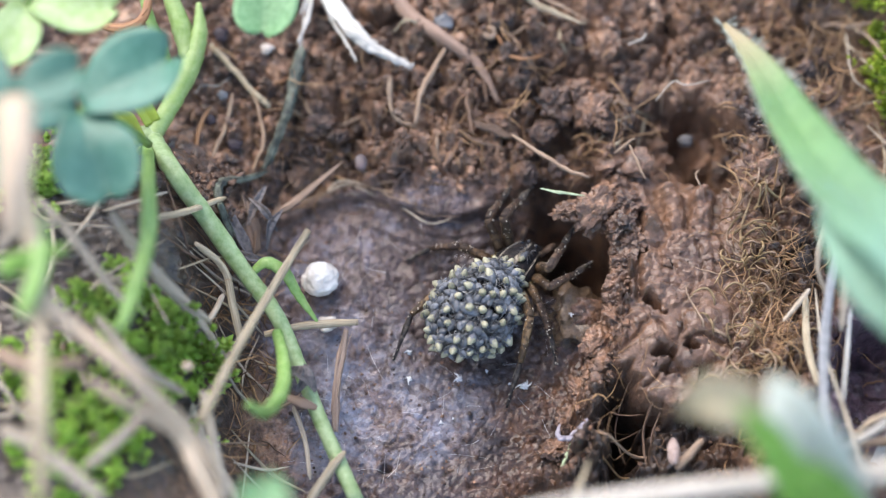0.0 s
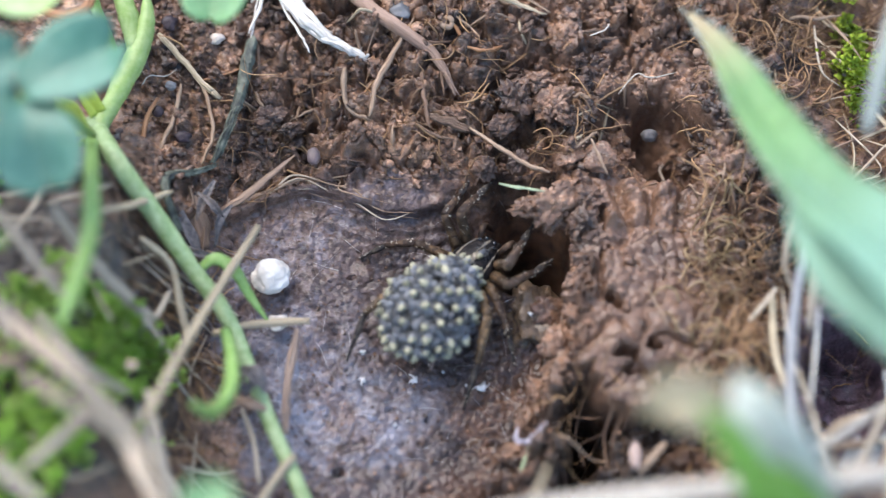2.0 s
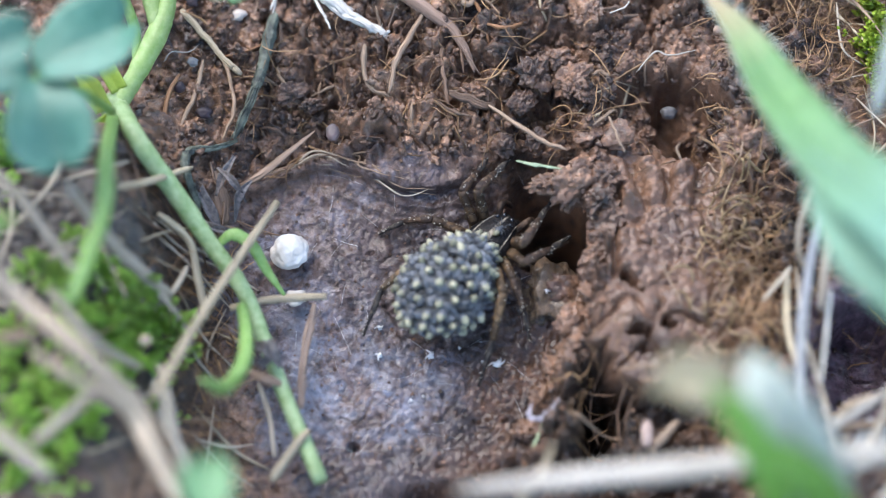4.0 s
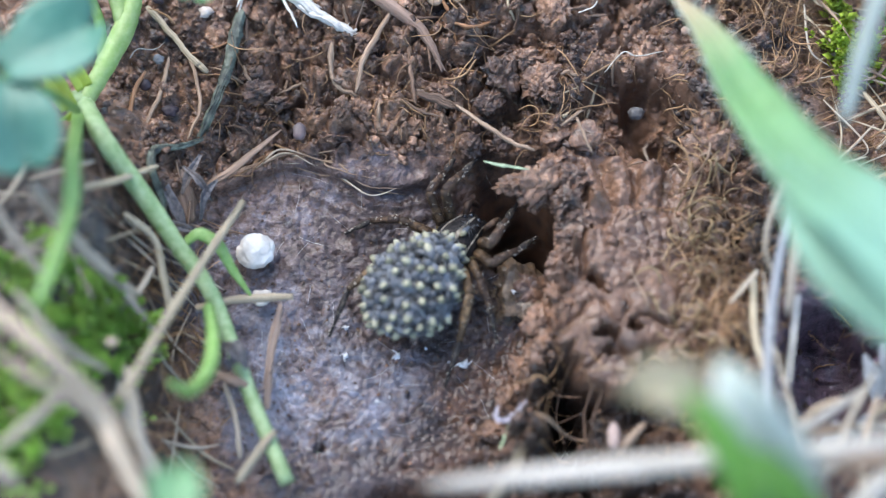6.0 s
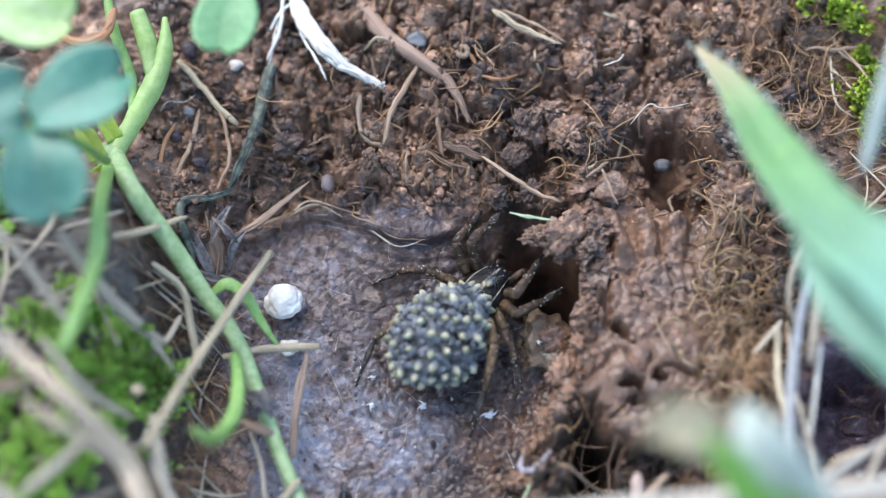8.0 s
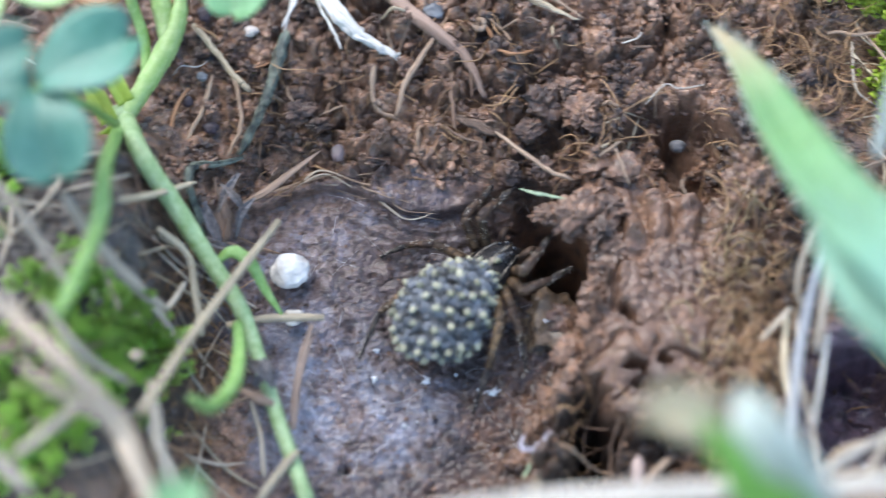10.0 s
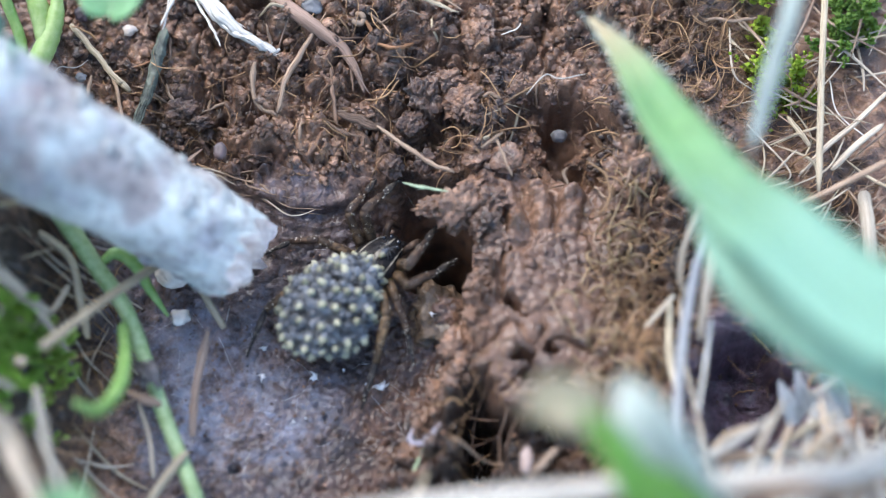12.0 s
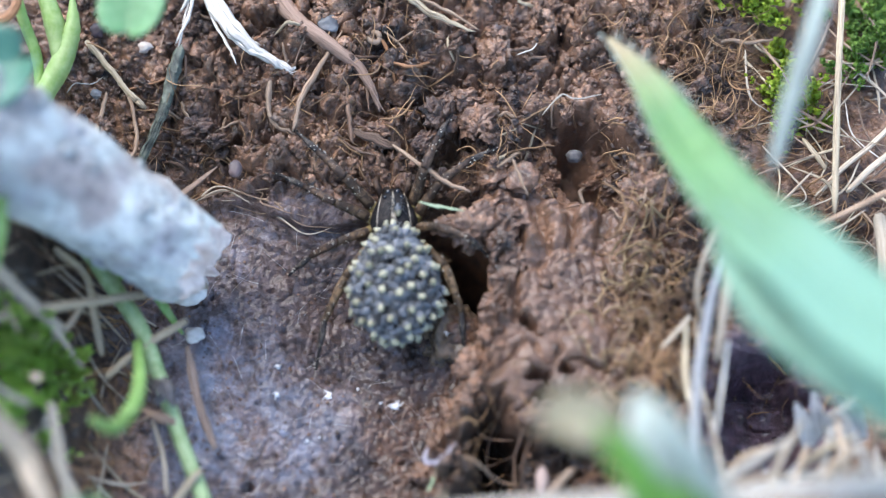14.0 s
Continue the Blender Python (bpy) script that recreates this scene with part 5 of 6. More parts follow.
    dry([(-38.9, 15.1, 9.0), (-38.3, 13.6, 9.0), (-36.1, 12.4, 9.0)], [0.15, 0.15, 0.09], PALESTRAW, "pale thin root among dead stems")
    dry([(-30.3, -1.2, 10.0), (-29.4, 0.1, 11.0), (-30.7, 1.9, 12.0)], [0.31, 0.31, 0.19], PALESTRAW, "pale dry stem under the clover")
    # striped dark twig and the dead leaf under it
    strand("twig", [(-13.6, 18.6, 6.8), (-14.1, 15.9, 6.6), (-14.7, 12.4, 6.2), (-15.9, 8.7, 5.6), (-17.0, 5.9, 5.2)], [0.3, 0.52, 0.45, 0.34, 0.26], DARK_TWIG, "dark grey-green weathered twig with pale streaks", "twig", 12, 0.35, 0.6, 0.22)
    strand("twig", [(x, y, ground_at(x, y) + 0.7) for x, y in ((-16.8, 6.2), (-18.7, 4.8), (-20.8, 3.9), (-20.9, 1.6), (-19.4, -1.9))], [0.26, 0.34, 0.42, 0.38, 0.28], DARK_TWIG, "dark blue-grey kinked twig on soil", "twig", 8, 0.25, 0.6, 0.1)
    strand("dead_leaf", [(-9.5, 6.7, 5.4), (-12.0, 4.5, 5.0), (-14.4, 2.6, 4.4), (-16.9, 1.2, 3.8)], [0.1, 0.34, 0.42, 0.22], BROWN_LEAF, "narrow curled brown dead leaf at the burrow edge", "dead leaf", 8, 0.2, 0.35)
    strand("dead_leaf", [(-19.0, 3.4, 4.2), (-18.4, 0.7, 3.6), (-17.6, -1.8, 2.8)], [0.5, 1.1, 0.5], BROWN_LEAF, "crumpled brown dead leaf on soil", "dead leaf", 8, 0.3, 0.4)
    for pts, w, turn in (
        ([(-20.9, 3.3, 5.0), (-20.1, 0.9, 5.2), (-18.8, -1.3, 4.2), (-17.8, -3.1, 3.0)], [0.3, 1.1, 1.3, 0.3], 40),
        ([(-16.8, 4.1, 5.2), (-17.7, 1.9, 5.4), (-18.3, 0.3, 4.6)], [0.3, 1.0, 0.3], -50),
        ([(-15.2, 2.0, 4.4), (-16.3, 0.2, 4.8), (-16.7, -1.8, 3.4)], [0.2, 1.0, 0.3], 60),
        ([(-18.3, 2.7, 5.6), (-16.7, 1.3, 5.6), (-15.6, -0.0, 4.0)], [0.2, 0.8, 0.2], -30),
        ([(-19.8, -2.1, 4.6), (-18.2, -2.9, 4.4), (-16.3, -2.5, 2.6)], [0.2, 0.9, 0.3], 35),
    ):
        thing("dead_leaf", blade_mesh("dead_leaf", pts, w, DEAD, (0.2, -0.3, 1), 0.25, 0.1, turn), "crumpled slate-brown dead leaf at the burrow edge", "dead leaf", group="crumpled dead leaves")
    for pts, w, turn in (
        ([(-13.9, -14.6, 5.4), (-12.6, -15.6, 6.2), (-11.6, -16.8, 5.2)], [0.5, 1.7, 0.5], 45),
        ([(-13.2, -16.6, 5.0), (-12.4, -15.4, 6.0), (-12.6, -14.0, 5.2)], [0.4, 1.3, 0.3], -30),
    ):
        thing("dead_leaf", blade_mesh("dead_leaf", pts, w, DEAD, (0.2, -0.3, 1), 0.3, 0.1, turn), "dark shrivelled leaf scrap clinging to the stem", "dead leaf", group="crumpled dead leaves")
    # snail shell with its whorl, and a second scrap
    sh = tagged(new("snail_shell"), "tiny round white snail shell on the burrow floor", "snail shell")
    v, f = ball(5, 3, 0.16, (1.78, 1.62, 1.15), 1.3)
    part("whorl", mesh("whorl", v * MM, f, SHELL), sh)
    spiral = [(math.cos(a) * (0.25 + 0.14 * a), math.sin(a) * (0.25 + 0.14 * a), 1.12 - 0.016 * a * a) for a in np.linspace(0, 7.5, 26)]
    v, f = tube(np.array(spiral), [0.05, 0.07, 0.09, 0.1], 6)
    part("spire", mesh("spire", v, f, SHELL), sh)
    sh.location = Vector((-11.6, -4.1, 2.0)) * MM
    sh.rotation_euler = (0.3, 0.1, 0.5)
    v, f = ball(3, 14, 0.5, (0.9, 0.75, 0.45), 1.5)
    thing("shell_scrap", mesh("shell_scrap", v * MM, f, SHELL), "broken scrap of white shell under dry stems", "shell", (-10.8, -8.3, 1.2))


build_left()


# stems that the stick pushes aside: built along x from the foot
def loose_stem(name, length, radii, mat, label, bend=0.3):
    pts = [(0, 0, 0), (length * 0.33, bend, 0.1), (length * 0.66, bend, -0.1), (length, 0, 0)]
    me = fibre_mesh(name, grow(pts, 7), radii, 10, 0.16, 0.4 if name == "dead_leaf" else 0.85, np.random.default_rng(2), 0.16 if name == "dead_leaf" else 0.07, mat, 9 if name == "dead_leaf" else 3)
    return tagged(new(name, me), label, "dry stem")


def long_of(a, b):
    return (Vector(a) - Vector(b)).length


PUSHED = [
    ("dry_stem", ((-20.4, -24.4, 18.0), (-12.7, -0.5, 5.0)), ((-20.1, -17.3, 16.0), (-12.2, -5.3, 6.0)), ((-31.4, -15.8, 18.0), (-16.3, -7.9, 8.0)), [0.46, 0.44, 0.4, 0.34], STRAW, "straight pale dry straw leaning over the burrow edge"),
    ("dry_stem", ((-16.5, -10.6, 4.0), (-7.9, -8.9, 3.0)), ((-6.7, -9.6, 2.0), (-10.6, -2.7, 6.0)), ((-17.9, -14.2, 5.0), (-12.0, -9.2, 5.0)), [0.3, 0.36, 0.4, 0.3], STRAW, "short tan dry straw on the floor"),
    ("dead_leaf", ((-9.9, -19.2, 1.5), (-9.0, -9.7, 3.0)), ((-8.9, -19.8, 1.5), (-8.0, -10.2, 3.0)), ((-8.2, -19.1, 1.0), (-11.6, -8.9, 3.0)), [0.26, 0.4, 0.34, 0.42, 0.2], PINKTAN, "narrow pinkish-tan dead leaf on the floor"),
]
LOOSE = [(loose_stem(n, long_of(*rest), r, m, lab), rest, mid, end) for n, rest, mid, end, r, m, lab in PUSHED]


# ---- roots in the far bank ----
def build_back():
    def root(pts, radii, mat=ROOT, label="brown root sticking out of the soil bank", flat=1.0):
        pts = [(x, y, max(z, ground_at(x, y) + 0.3 * max(radii))) for x, y, z in pts]
        return strand("root", pts, [r * (1.0 if mat is WHITE_ROOT else 0.7) for r in radii], mat, label, "root", 8, 0.34, flat, 0.1, group="roots in the bank")

    # white roots that fan out from one foot
    for pts, r in (
        ([(-12.8, 25.4, 8.2), (-12.9, 21.8, 7.8), (-14.0, 18.5, 7.2)], 0.17),
        ([(-12.5, 25.4, 8.2), (-13.2, 22.5, 7.6), (-13.6, 19.7, 7.0), (-13.9, 17.6, 6.8)], 0.1),
        ([(-12.0, 24.6, 8.4), (-10.6, 21.4, 8.0), (-8.1, 18.6, 7.6), (-5.1, 16.9, 7.2), (-2.7, 16.3, 7.0)], 0.42),
        ([(-11.6, 24.6, 8.4), (-9.8, 21.0, 8.2), (-7.4, 18.4, 7.8), (-4.6, 16.6, 7.4), (-3.2, 16.0, 7.2)], 0.4),
        ([(-11.2, 24.5, 8.6), (-8.8, 20.5, 8.2), (-6.3, 17.8, 7.7), (-3.9, 16.5, 7.2)], 0.32),
        ([(-12.2, 24.2, 8.0), (-10.6, 20.6, 7.6), (-9.2, 18.4, 7.2), (-8.3, 16.6, 7.0)], 0.13),
        ([(-11.8, 24.2, 8.0), (-10.1, 21.2, 7.8), (-7.9, 19.5, 7.4), (-6.1, 18.5, 7.2)], 0.12),
        ([(-13.9, 21.6, 7.6), (-12.9, 23.3, 8.0), (-11.5, 24.7, 8.2)], 0.16),
    ):
        root(pts, [r * 0.8, r, r * 1.05, r * 0.9, r * 0.45], WHITE_ROOT, "white fleshy root in the soil bank", 0.8)
    big = [(-5.4, 24.2, 8.2), (-3.0, 21.0, 8.0), (-0.6, 19.0, 7.8), (2.8, 16.7, 7.4), (4.4, 14.5, 6.9), (5.2, 12.4, 6.4)]
    strand("woody_root", [(x, y, max(z, ground_at(x, y) + 0.5)) for x, y, z in big], [0.85, 0.8, 0.72, 0.58, 0.34, 0.15], WOODY_ROOT, "thick curved tan-brown root in the bank", "root", 12, 0.07, 0.9, 0.04, group="roots in the bank")
    root([(3.3, 16.5, 7.2), (4.0, 14.2, 6.8), (4.2, 12.3, 6.4)], [0.25, 0.2, 0.08])
    root([(1.4, 19.8, 8.2), (-0.2, 16.9, 7.6), (-2.1, 13.2, 7.0), (-2.7, 10.0, 6.4)], [0.16, 0.34, 0.4, 0.25], TAN, "tan forked root in the bank")
    root([(-5.0, 14.8, 7.4), (-5.1, 12.4, 6.8), (-4.3, 10.6, 6.4), (-2.7, 9.9, 6.2)], [0.4, 0.34, 0.3, 0.25], TAN, "tan root end in the bank")
    root([(2.1, 14.5, 7.2), (2.3, 12.1, 6.8), (2.8, 9.0, 6.2)], [0.24, 0.28, 0.24], ROOT, "short brown root in the bank")
    root([(2.9, 10.0, 6.8), (5.2, 9.3, 6.6), (7.6, 8.2, 6.6)], [0.5, 0.65, 0.3], ROOT, "frayed brown root stub", 0.8)
    root([(6.5, 8.7, 7.0), (8.9, 6.9, 7.0), (11.5, 5.2, 6.8), (13.7, 4.4, 6.6)], [0.24, 0.29, 0.29, 0.24], TAN, "pale straw across the bank")
    root([(4.6, 19.6, 7.8), (5.8, 17.9, 7.4), (6.4, 15.2, 7.0)], [0.2, 0.25, 0.16], ORANGE_ROOT, "thin orange root in the bank")
    root([(6.1, 16.7, 7.3), (7.9, 16.2, 7.2), (9.7, 17.2, 7.2)], [0.2, 0.28, 0.22], ORANGE_ROOT, "thin orange root in the bank")
    root([(7.2, 23.1, 8.8), (9.6, 21.8, 8.6), (13.9, 19.9, 8.4)], [0.40, 0.48, 0.16], STRAW, "frayed golden straw on the bank", 0.5)
    root([(8.0, 23.4, 8.8), (11.0, 22.1, 8.6), (14.2, 20.2, 8.4)], [0.2, 0.25, 0.1], TAN, "thin straw on the bank")
    root([(6.4, 18.9, 7.8), (8.5, 19.8, 7.8), (10.7, 19.9, 7.8)], [0.10, 0.19, 0.06], TAN, "thin straw on the bank")
    root([(16.1, 6.2, 8.0), (17.6, 7.4, 8.2), (18.1, 7.7, 8.2)], [0.13, 0.18, 0.10], TAN, "short frayed straw on the bank")
    root([(17.5, 7.0, 8.2), (18.2, 5.5, 7.8), (19.0, 3.8, 7.2)], [0.16, 0.21, 0.10], TAN, "short frayed straw on the bank")
    root([(9.1, 3.0, 7.0), (10.9, 2.5, 7.2), (13.6, 2.2, 7.0)], [0.1, 0.26, 0.06], GREENGREY, "small dull green blade fragment", 0.35)
    root([(20.1, 11.5, 8.4), (21.8, 13.4, 8.8), (23.1, 13.1, 8.8), (25.6, 13.7, 8.6)], [0.07, 0.1, 0.1, 0.06], PALESTRAW, "fine pale rootlet over the hollow")
    root([(18.0, 10.8, 8.0), (20.2, 12.2, 8.2), (21.8, 13.3, 8.4)], [0.08, 0.14, 0.08], FIBRE, "fine brown root on the bank")
    root([(17.7, 17.7, 8.4), (19.0, 18.2, 8.6), (19.6, 18.9, 8.6)], [0.08, 0.12, 0.08], PALESTRAW, "fine pale rootlet on the bank")
    root([(8.4, 13.5, 7.0), (7.1, 11.8, 6.8), (5.2, 11.6, 6.4)], [0.1, 0.14, 0.1], FIBRE, "fine brown root on the bank")
    # frayed rim of fibres along the ledge
    edge = [(x, y + 0.5, 0) for x, y in LEDGE[1:8]]
    rng = np.random.default_rng(66)
    for k in range(11):
        i = int(rng.integers(0, 3))
        j = int(rng.integers(i + 3, 8))
        pts = [(x + rng.normal(0, 0.5), y + rng.normal(0, 0.4) + 0.1 * k - 0.4, ground_at(x, y + 0.1 * k - 0.4) + 0.1 + rng.uniform(0, 0.25)) for x, y, _ in edge[i:j]]
        root(pts, [0.05, rng.uniform(0.08, 0.17), rng.uniform(0.08, 0.16), 0.04], (TAN, BROWN_LEAF, GREYSTRAW, TAN)[k % 4], "root fibre along the ledge", 0.6)
    # short broken rootlets all over the far bank
    for k in range(46):
        x, y = rng.uniform(-17, 22), rng.uniform(7, 24)
        a, ln = rng.uniform(0, 6.28), rng.uniform(1.5, 4.5)
        way = np.array([math.cos(a), math.sin(a)])
        ends = [np.array([x, y]) + way * ln * t + rng.normal(0, 0.25, 2) for t in (-0.5, 0, 0.5)]
        r = rng.uniform(0.1, 0.3)
        root([(e[0], e[1], ground_at(e[0], e[1]) + rng.uniform(0.1, 0.7)) for e in ends], [r * 0.8, r, r * 0.4], (TAN, ROOT, BROWN_LEAF, TAN, ROOT, STRAW)[k % 6], "short broken rootlet in the crumbly bank")
    root([(10.6, -19.0, 2.6), (10.5, -20.2, 2.8), (11.6, -20.2, 2.6), (12.6, -19.5, 2.6), (13.0, -18.9, 2.2)], [0.2, 0.32, 0.34, 0.55, 0.3], LILAC, "crumpled lilac-white scrap beside the gap", 0.6)
    root([(12.0, -20.0, 2.4), (11.3, -21.7, 2.0), (10.7, -23.0, 1.6)], [0.22, 0.26, 0.16], GREENGREY, "thin dull green stem near the gap")
    root([(12.9, -20.0, 2.2), (13.5, -21.6, 1.6), (14.2, -22.8, 1.2)], [0.12, 0.24, 0.16], BROWN_LEAF, "dark reddish stem stub near the gap")
    for pts, r, mat in (
        ([(13.9, -16.9, 0.6), (15.8, -17.0, 0.4), (18.4, -17.6, 1.6)], 0.12, ROOT),
        ([(13.6, -20.0, 0.2), (15.0, -20.9, -0.4), (18.0, -21.3, 0.2), (21.2, -20.6, 1.6)], 0.2, TAN),
        ([(13.2, -18.8, 0.4), (15.6, -19.3, -1.0), (18.6, -18.6, 0.8)], 0.12, ROOT),
        ([(17.6, -14.4, 2.4), (16.4, -16.4, 0.6), (16.0, -19.0, -0.6), (16.8, -22.0, 0.0)], 0.1, ROOT),
        ([(19.4, -16.6, 3.6), (18.4, -19.2, 1.2), (18.6, -22.6, 0.4)], 0.18, ROOT),
        ([(14.4, -22.4, -0.6), (16.6, -22.9, -0.8), (19.4, -22.4, 0.4)], 0.14, FIBRE),
        ([(19.8, -18.0, 3.4), (19.0, -20.4, 1.8), (19.9, -23.0, 0.6)], 0.1, ROOT),
    ):
        root(pts, [r * 0.7, r, r, r * 0.5], mat, "brown root across the dark gap in the bank")
    root([(24.0, 2.7, 8.0), (23.6, 3.8, 8.2), (23.9, 4.3, 8.4)], [0.14, 0.16, 0.08], TAN, "pale root tip in the bank")
    root([(25.7, 5.1, 8.0), (27.3, 3.9, 8.0), (27.8, 1.8, 7.4), (26.6, -0.0, 7.0)], [0.1, 0.16, 0.16, 0.1], FIBRE, "curved fine root at the hollow")
    root([(34.4, 13.7, 5.0), (36.0, 20.1, 6.0), (39.6, 20.6, 7.0), (41.7, 21.0, 7.0)], [0.1, 0.3, 0.25, 0.15], TAN, "tan root across the bank")
    # seeds, grit and pebbles
    for c, r, st, mat, name, label in (
        ((-7.8, 6.3, 5.9), 0.8, (0.8, 1.1, 0.6), SEED, "seed", "smooth grey-pink seed on the soil"),
        ((0.1, 20.5, 8.2), 0.9, (1, 1, 0.8), BLUEGREY, "pebble", "round blue-grey pebble in the bank"),
        ((23.3, 9.6, 4.0), 0.75, (1, 0.8, 0.7), STONE_GREY, "pebble", "pale grey pebble down in the hollow"),
        ((-17.2, 18.4, 6.4), 0.65, (1.2, 0.8, 0.7), GRIT, "stone_chip", "pale square chip of stone"),
        ((-22.2, 10.7, 6.2), 0.55, (1, 1, 0.9), HUMUS, "seed", "shiny dark red seed on soil"),
        ((-19.9, 8.5, 5.4), 0.7, (1.1, 0.8, 0.6), HUMUS, "pebble", "black bit of humus on soil"),
        ((-21.5, 19.6, 7.2), 0.7, (1, 1.1, 0.8), HUMUS, "pebble", "black bit of humus on soil"),
        ((-21.1, 13.3, 6.4), 0.5, (1, 0.9, 0.7), BLUEGREY, "pebble", "small blue-grey pebble on soil"),
        ((20.7, -22.4, 5.0), 0.78, (0.72, 1.6, 0.7), HUSK, "seed_husk", "pale pinkish empty seed husk"),
        ((-22.2, -17.8, 14.0), 0.5, (1.1, 0.9, 0.9), BEIGE, "seed", "pale buff seed on the moss"),
        ((27.7, 16.2, 8.0), 0.45, (1, 1, 0.8), BROWN_LEAF, "seed", "round reddish-brown seed on the bank"),
    ):
        v, f = ball(3, int(r * 40), 0.14 if "seed" in name else 0.4, st)
        thing(name, mesh(name, v * r * MM, f, mat), label, name.replace("_", " "), c)
    # an empty ring-shaped husk
    ring = [(math.cos(a) * 0.5, math.sin(a) * 0.5, 0.15 * math.sin(2 * a)) for a in np.linspace(0, 2 * math.pi, 20)]
    v, f = tube(np.array(ring), [0.28, 0.3, 0.28], 8)
    thing("seed_husk", mesh("seed_husk", v, f, TAN), "small hollow buff seed husk in the bank", "husk", (4.4, 19.2, 8.2))


build_back()


# ---- fine fibres ----
def build_fibres():
    rng = np.random.default_rng(8)
    pieces = []

    def wisp(x, y, length, r, lift, curl=0.5, way=None):
        a = rng.uniform(0, 6.28) if way is None else way
        p = np.array([x, y, ground_at(x, y) + 0.05])
        e = rng.uniform(0.1, 0.9)
        pts = [p.copy()]
        turn = float(np.clip(rng.normal(0, curl), -0.55, 0.55))
        for _ in range(7):
            a += turn * 0.5 + rng.normal(0, curl * 0.6)
            e += rng.normal(-0.12, 0.25)
            p = p + length / 7 * np.array([math.cos(a) * math.cos(e), math.sin(a) * math.cos(e), math.sin(e) * lift])
            g = ground_at(p[0], p[1])
            p[2] = max(p[2], g + 0.05)
            pts.append(p.copy())
        return tube(grow(pts, 2), [r, r, r * 0.8, r * 0.4], 4)

    zones = [(31, -9, 3.4, 8.5, 300), (30, 3, 3.0, 7, 110), (35, 18, 7, 9, 480), (43, 18, 5, 8, 240), (16, 10, 4, 4, 50), (2, 9, 12, 3, 60), (2, 16, 14, 8, 170), (17, -17, 3, 6, 30), (29, -18, 4, 5, 70), (45, 4, 6, 14, 420), (-19, -12, 4, 9, 190), (-13, 9, 6, 4, 60)]
    for cx, cy, sx, sy, count in zones:
        for _ in range(count):
            pieces.append(wisp(rng.normal(cx, sx * 0.6), rng.normal(cy, sy * 0.6), rng.uniform(1.5, 6.0), min(0.11, rng.lognormal(-3.3, 0.55)), 0.8, rng.uniform(0.15, 0.55)))
    # root tips that stick out over the hollow
    for k in range(9):
        y = 4 + k * 1.0
        pieces.append(wisp(28.0 + rng.normal(0, 0.3), y, rng.uniform(1.6, 2.8), 0.1, 0.6, 0.3, math.pi + rng.normal(0, 0.3)))
    v, f = gather(pieces)
    thing("root_fibres", mesh("root_fibres", v, f, FIBRE), "tangled mat of fine tan root fibres on the bank", "roots", kind="stuff")
    # thick buff rootlets that curl out of the side bank
    for cx, cy, sx, sy, count in ((28.4, -12.5, 1.9, 3.6, 44), (29.6, 1.0, 1.6, 3.6, 26), (28.5, -5.0, 1.8, 3.0, 14), (31.5, -19.0, 3.0, 3.0, 12)):
        for _ in range(count):
            x, y = rng.normal(cx, sx), rng.normal(cy, sy)
            a, turn, ln, r = rng.uniform(0, 6.28), rng.choice((-1, 1)) * rng.uniform(0.1, 0.75), rng.uniform(2.0, 5.5), rng.uniform(0.06, 0.15)
            pts = []
            for k in range(7):
                lift = rng.uniform(0.2, 1.1) * math.sin(math.pi * k / 6)
                pts.append((x, y, ground_at(x, y) + 0.6 * r + lift))
                x, y, a = x + ln / 6 * math.cos(a), y + ln / 6 * math.sin(a), a + turn + rng.normal(0, 0.2)
            strand("rootlet", pts, [r, r, r * 0.8, r * 0.35], ROOTLET if rng.random() < 0.75 else TAN, "buff curled rootlet growing out of the bank", "root", 6, 0.2, n=4, group="curled rootlets")
    # dried silk and hair on the floor
    pieces = []
    for _ in range(70):
        x, y = rng.uniform(-14, 12), rng.uniform(-24, 5)
        back, bank = side_of(x, y)
        if back > 0.5 or bank > 0.2:
            continue
        pieces.append(wisp(x, y, rng.uniform(1.0, 4.5), rng.uniform(0.005, 0.012), 0.1, 0.12))
    v, f = gather(pieces)
    thing("silk_threads", mesh("silk_threads", v, f, SILK), "fine bluish-white silk threads on the burrow floor", "silk", kind="stuff")
    # white crumbs of moulted skin below the spider
    for c, size in (((-3.2, -10.6, 0.3), 0.6), ((-3.1, -13.3, 0.2), 0.65), ((1.5, -13.1, 0.1), 1.0), ((7.6, -14.0, 0.1), 1.1), ((4.1, -12.2, 0.3), 0.3), ((6.2, -13.6, 0.1), 0.3), ((12.0, -7.7, 2.9), 0.4), ((-0.2, -17.4, -1.0), 0.4), ((0.9, -17.0, -1.0), 0.25)):
        flake = []
        for k in range(6):
            a, ln = rng.uniform(0, 6.28), size * rng.uniform(0.3, 0.95)
            p = np.array([(0, 0, 0.1), (math.cos(a) * ln * 0.5, math.sin(a) * ln * 0.5, 0.22), (math.cos(a + 0.4) * ln, math.sin(a + 0.4) * ln, 0.05)])
            flake.append(tube(grow(p, 3), [0.09 * size + 0.03, 0.07 * size + 0.02, 0.02], 4))
        bv, bf = ball(2, int(size * 50), 0.5, (1, 0.8, 0.5), 2.0)
        flake.append((bv * size * 0.33 * MM, bf))
        v, f = gather(flake)
        x, y = c[0], c[1]
        thing("skin_flake", mesh("skin_flake", v, f, SILK), "tiny white shred of shed skin on the floor", "flake", (x, y, ground_at(x, y) + 0.05), "white flakes")


build_fibres()


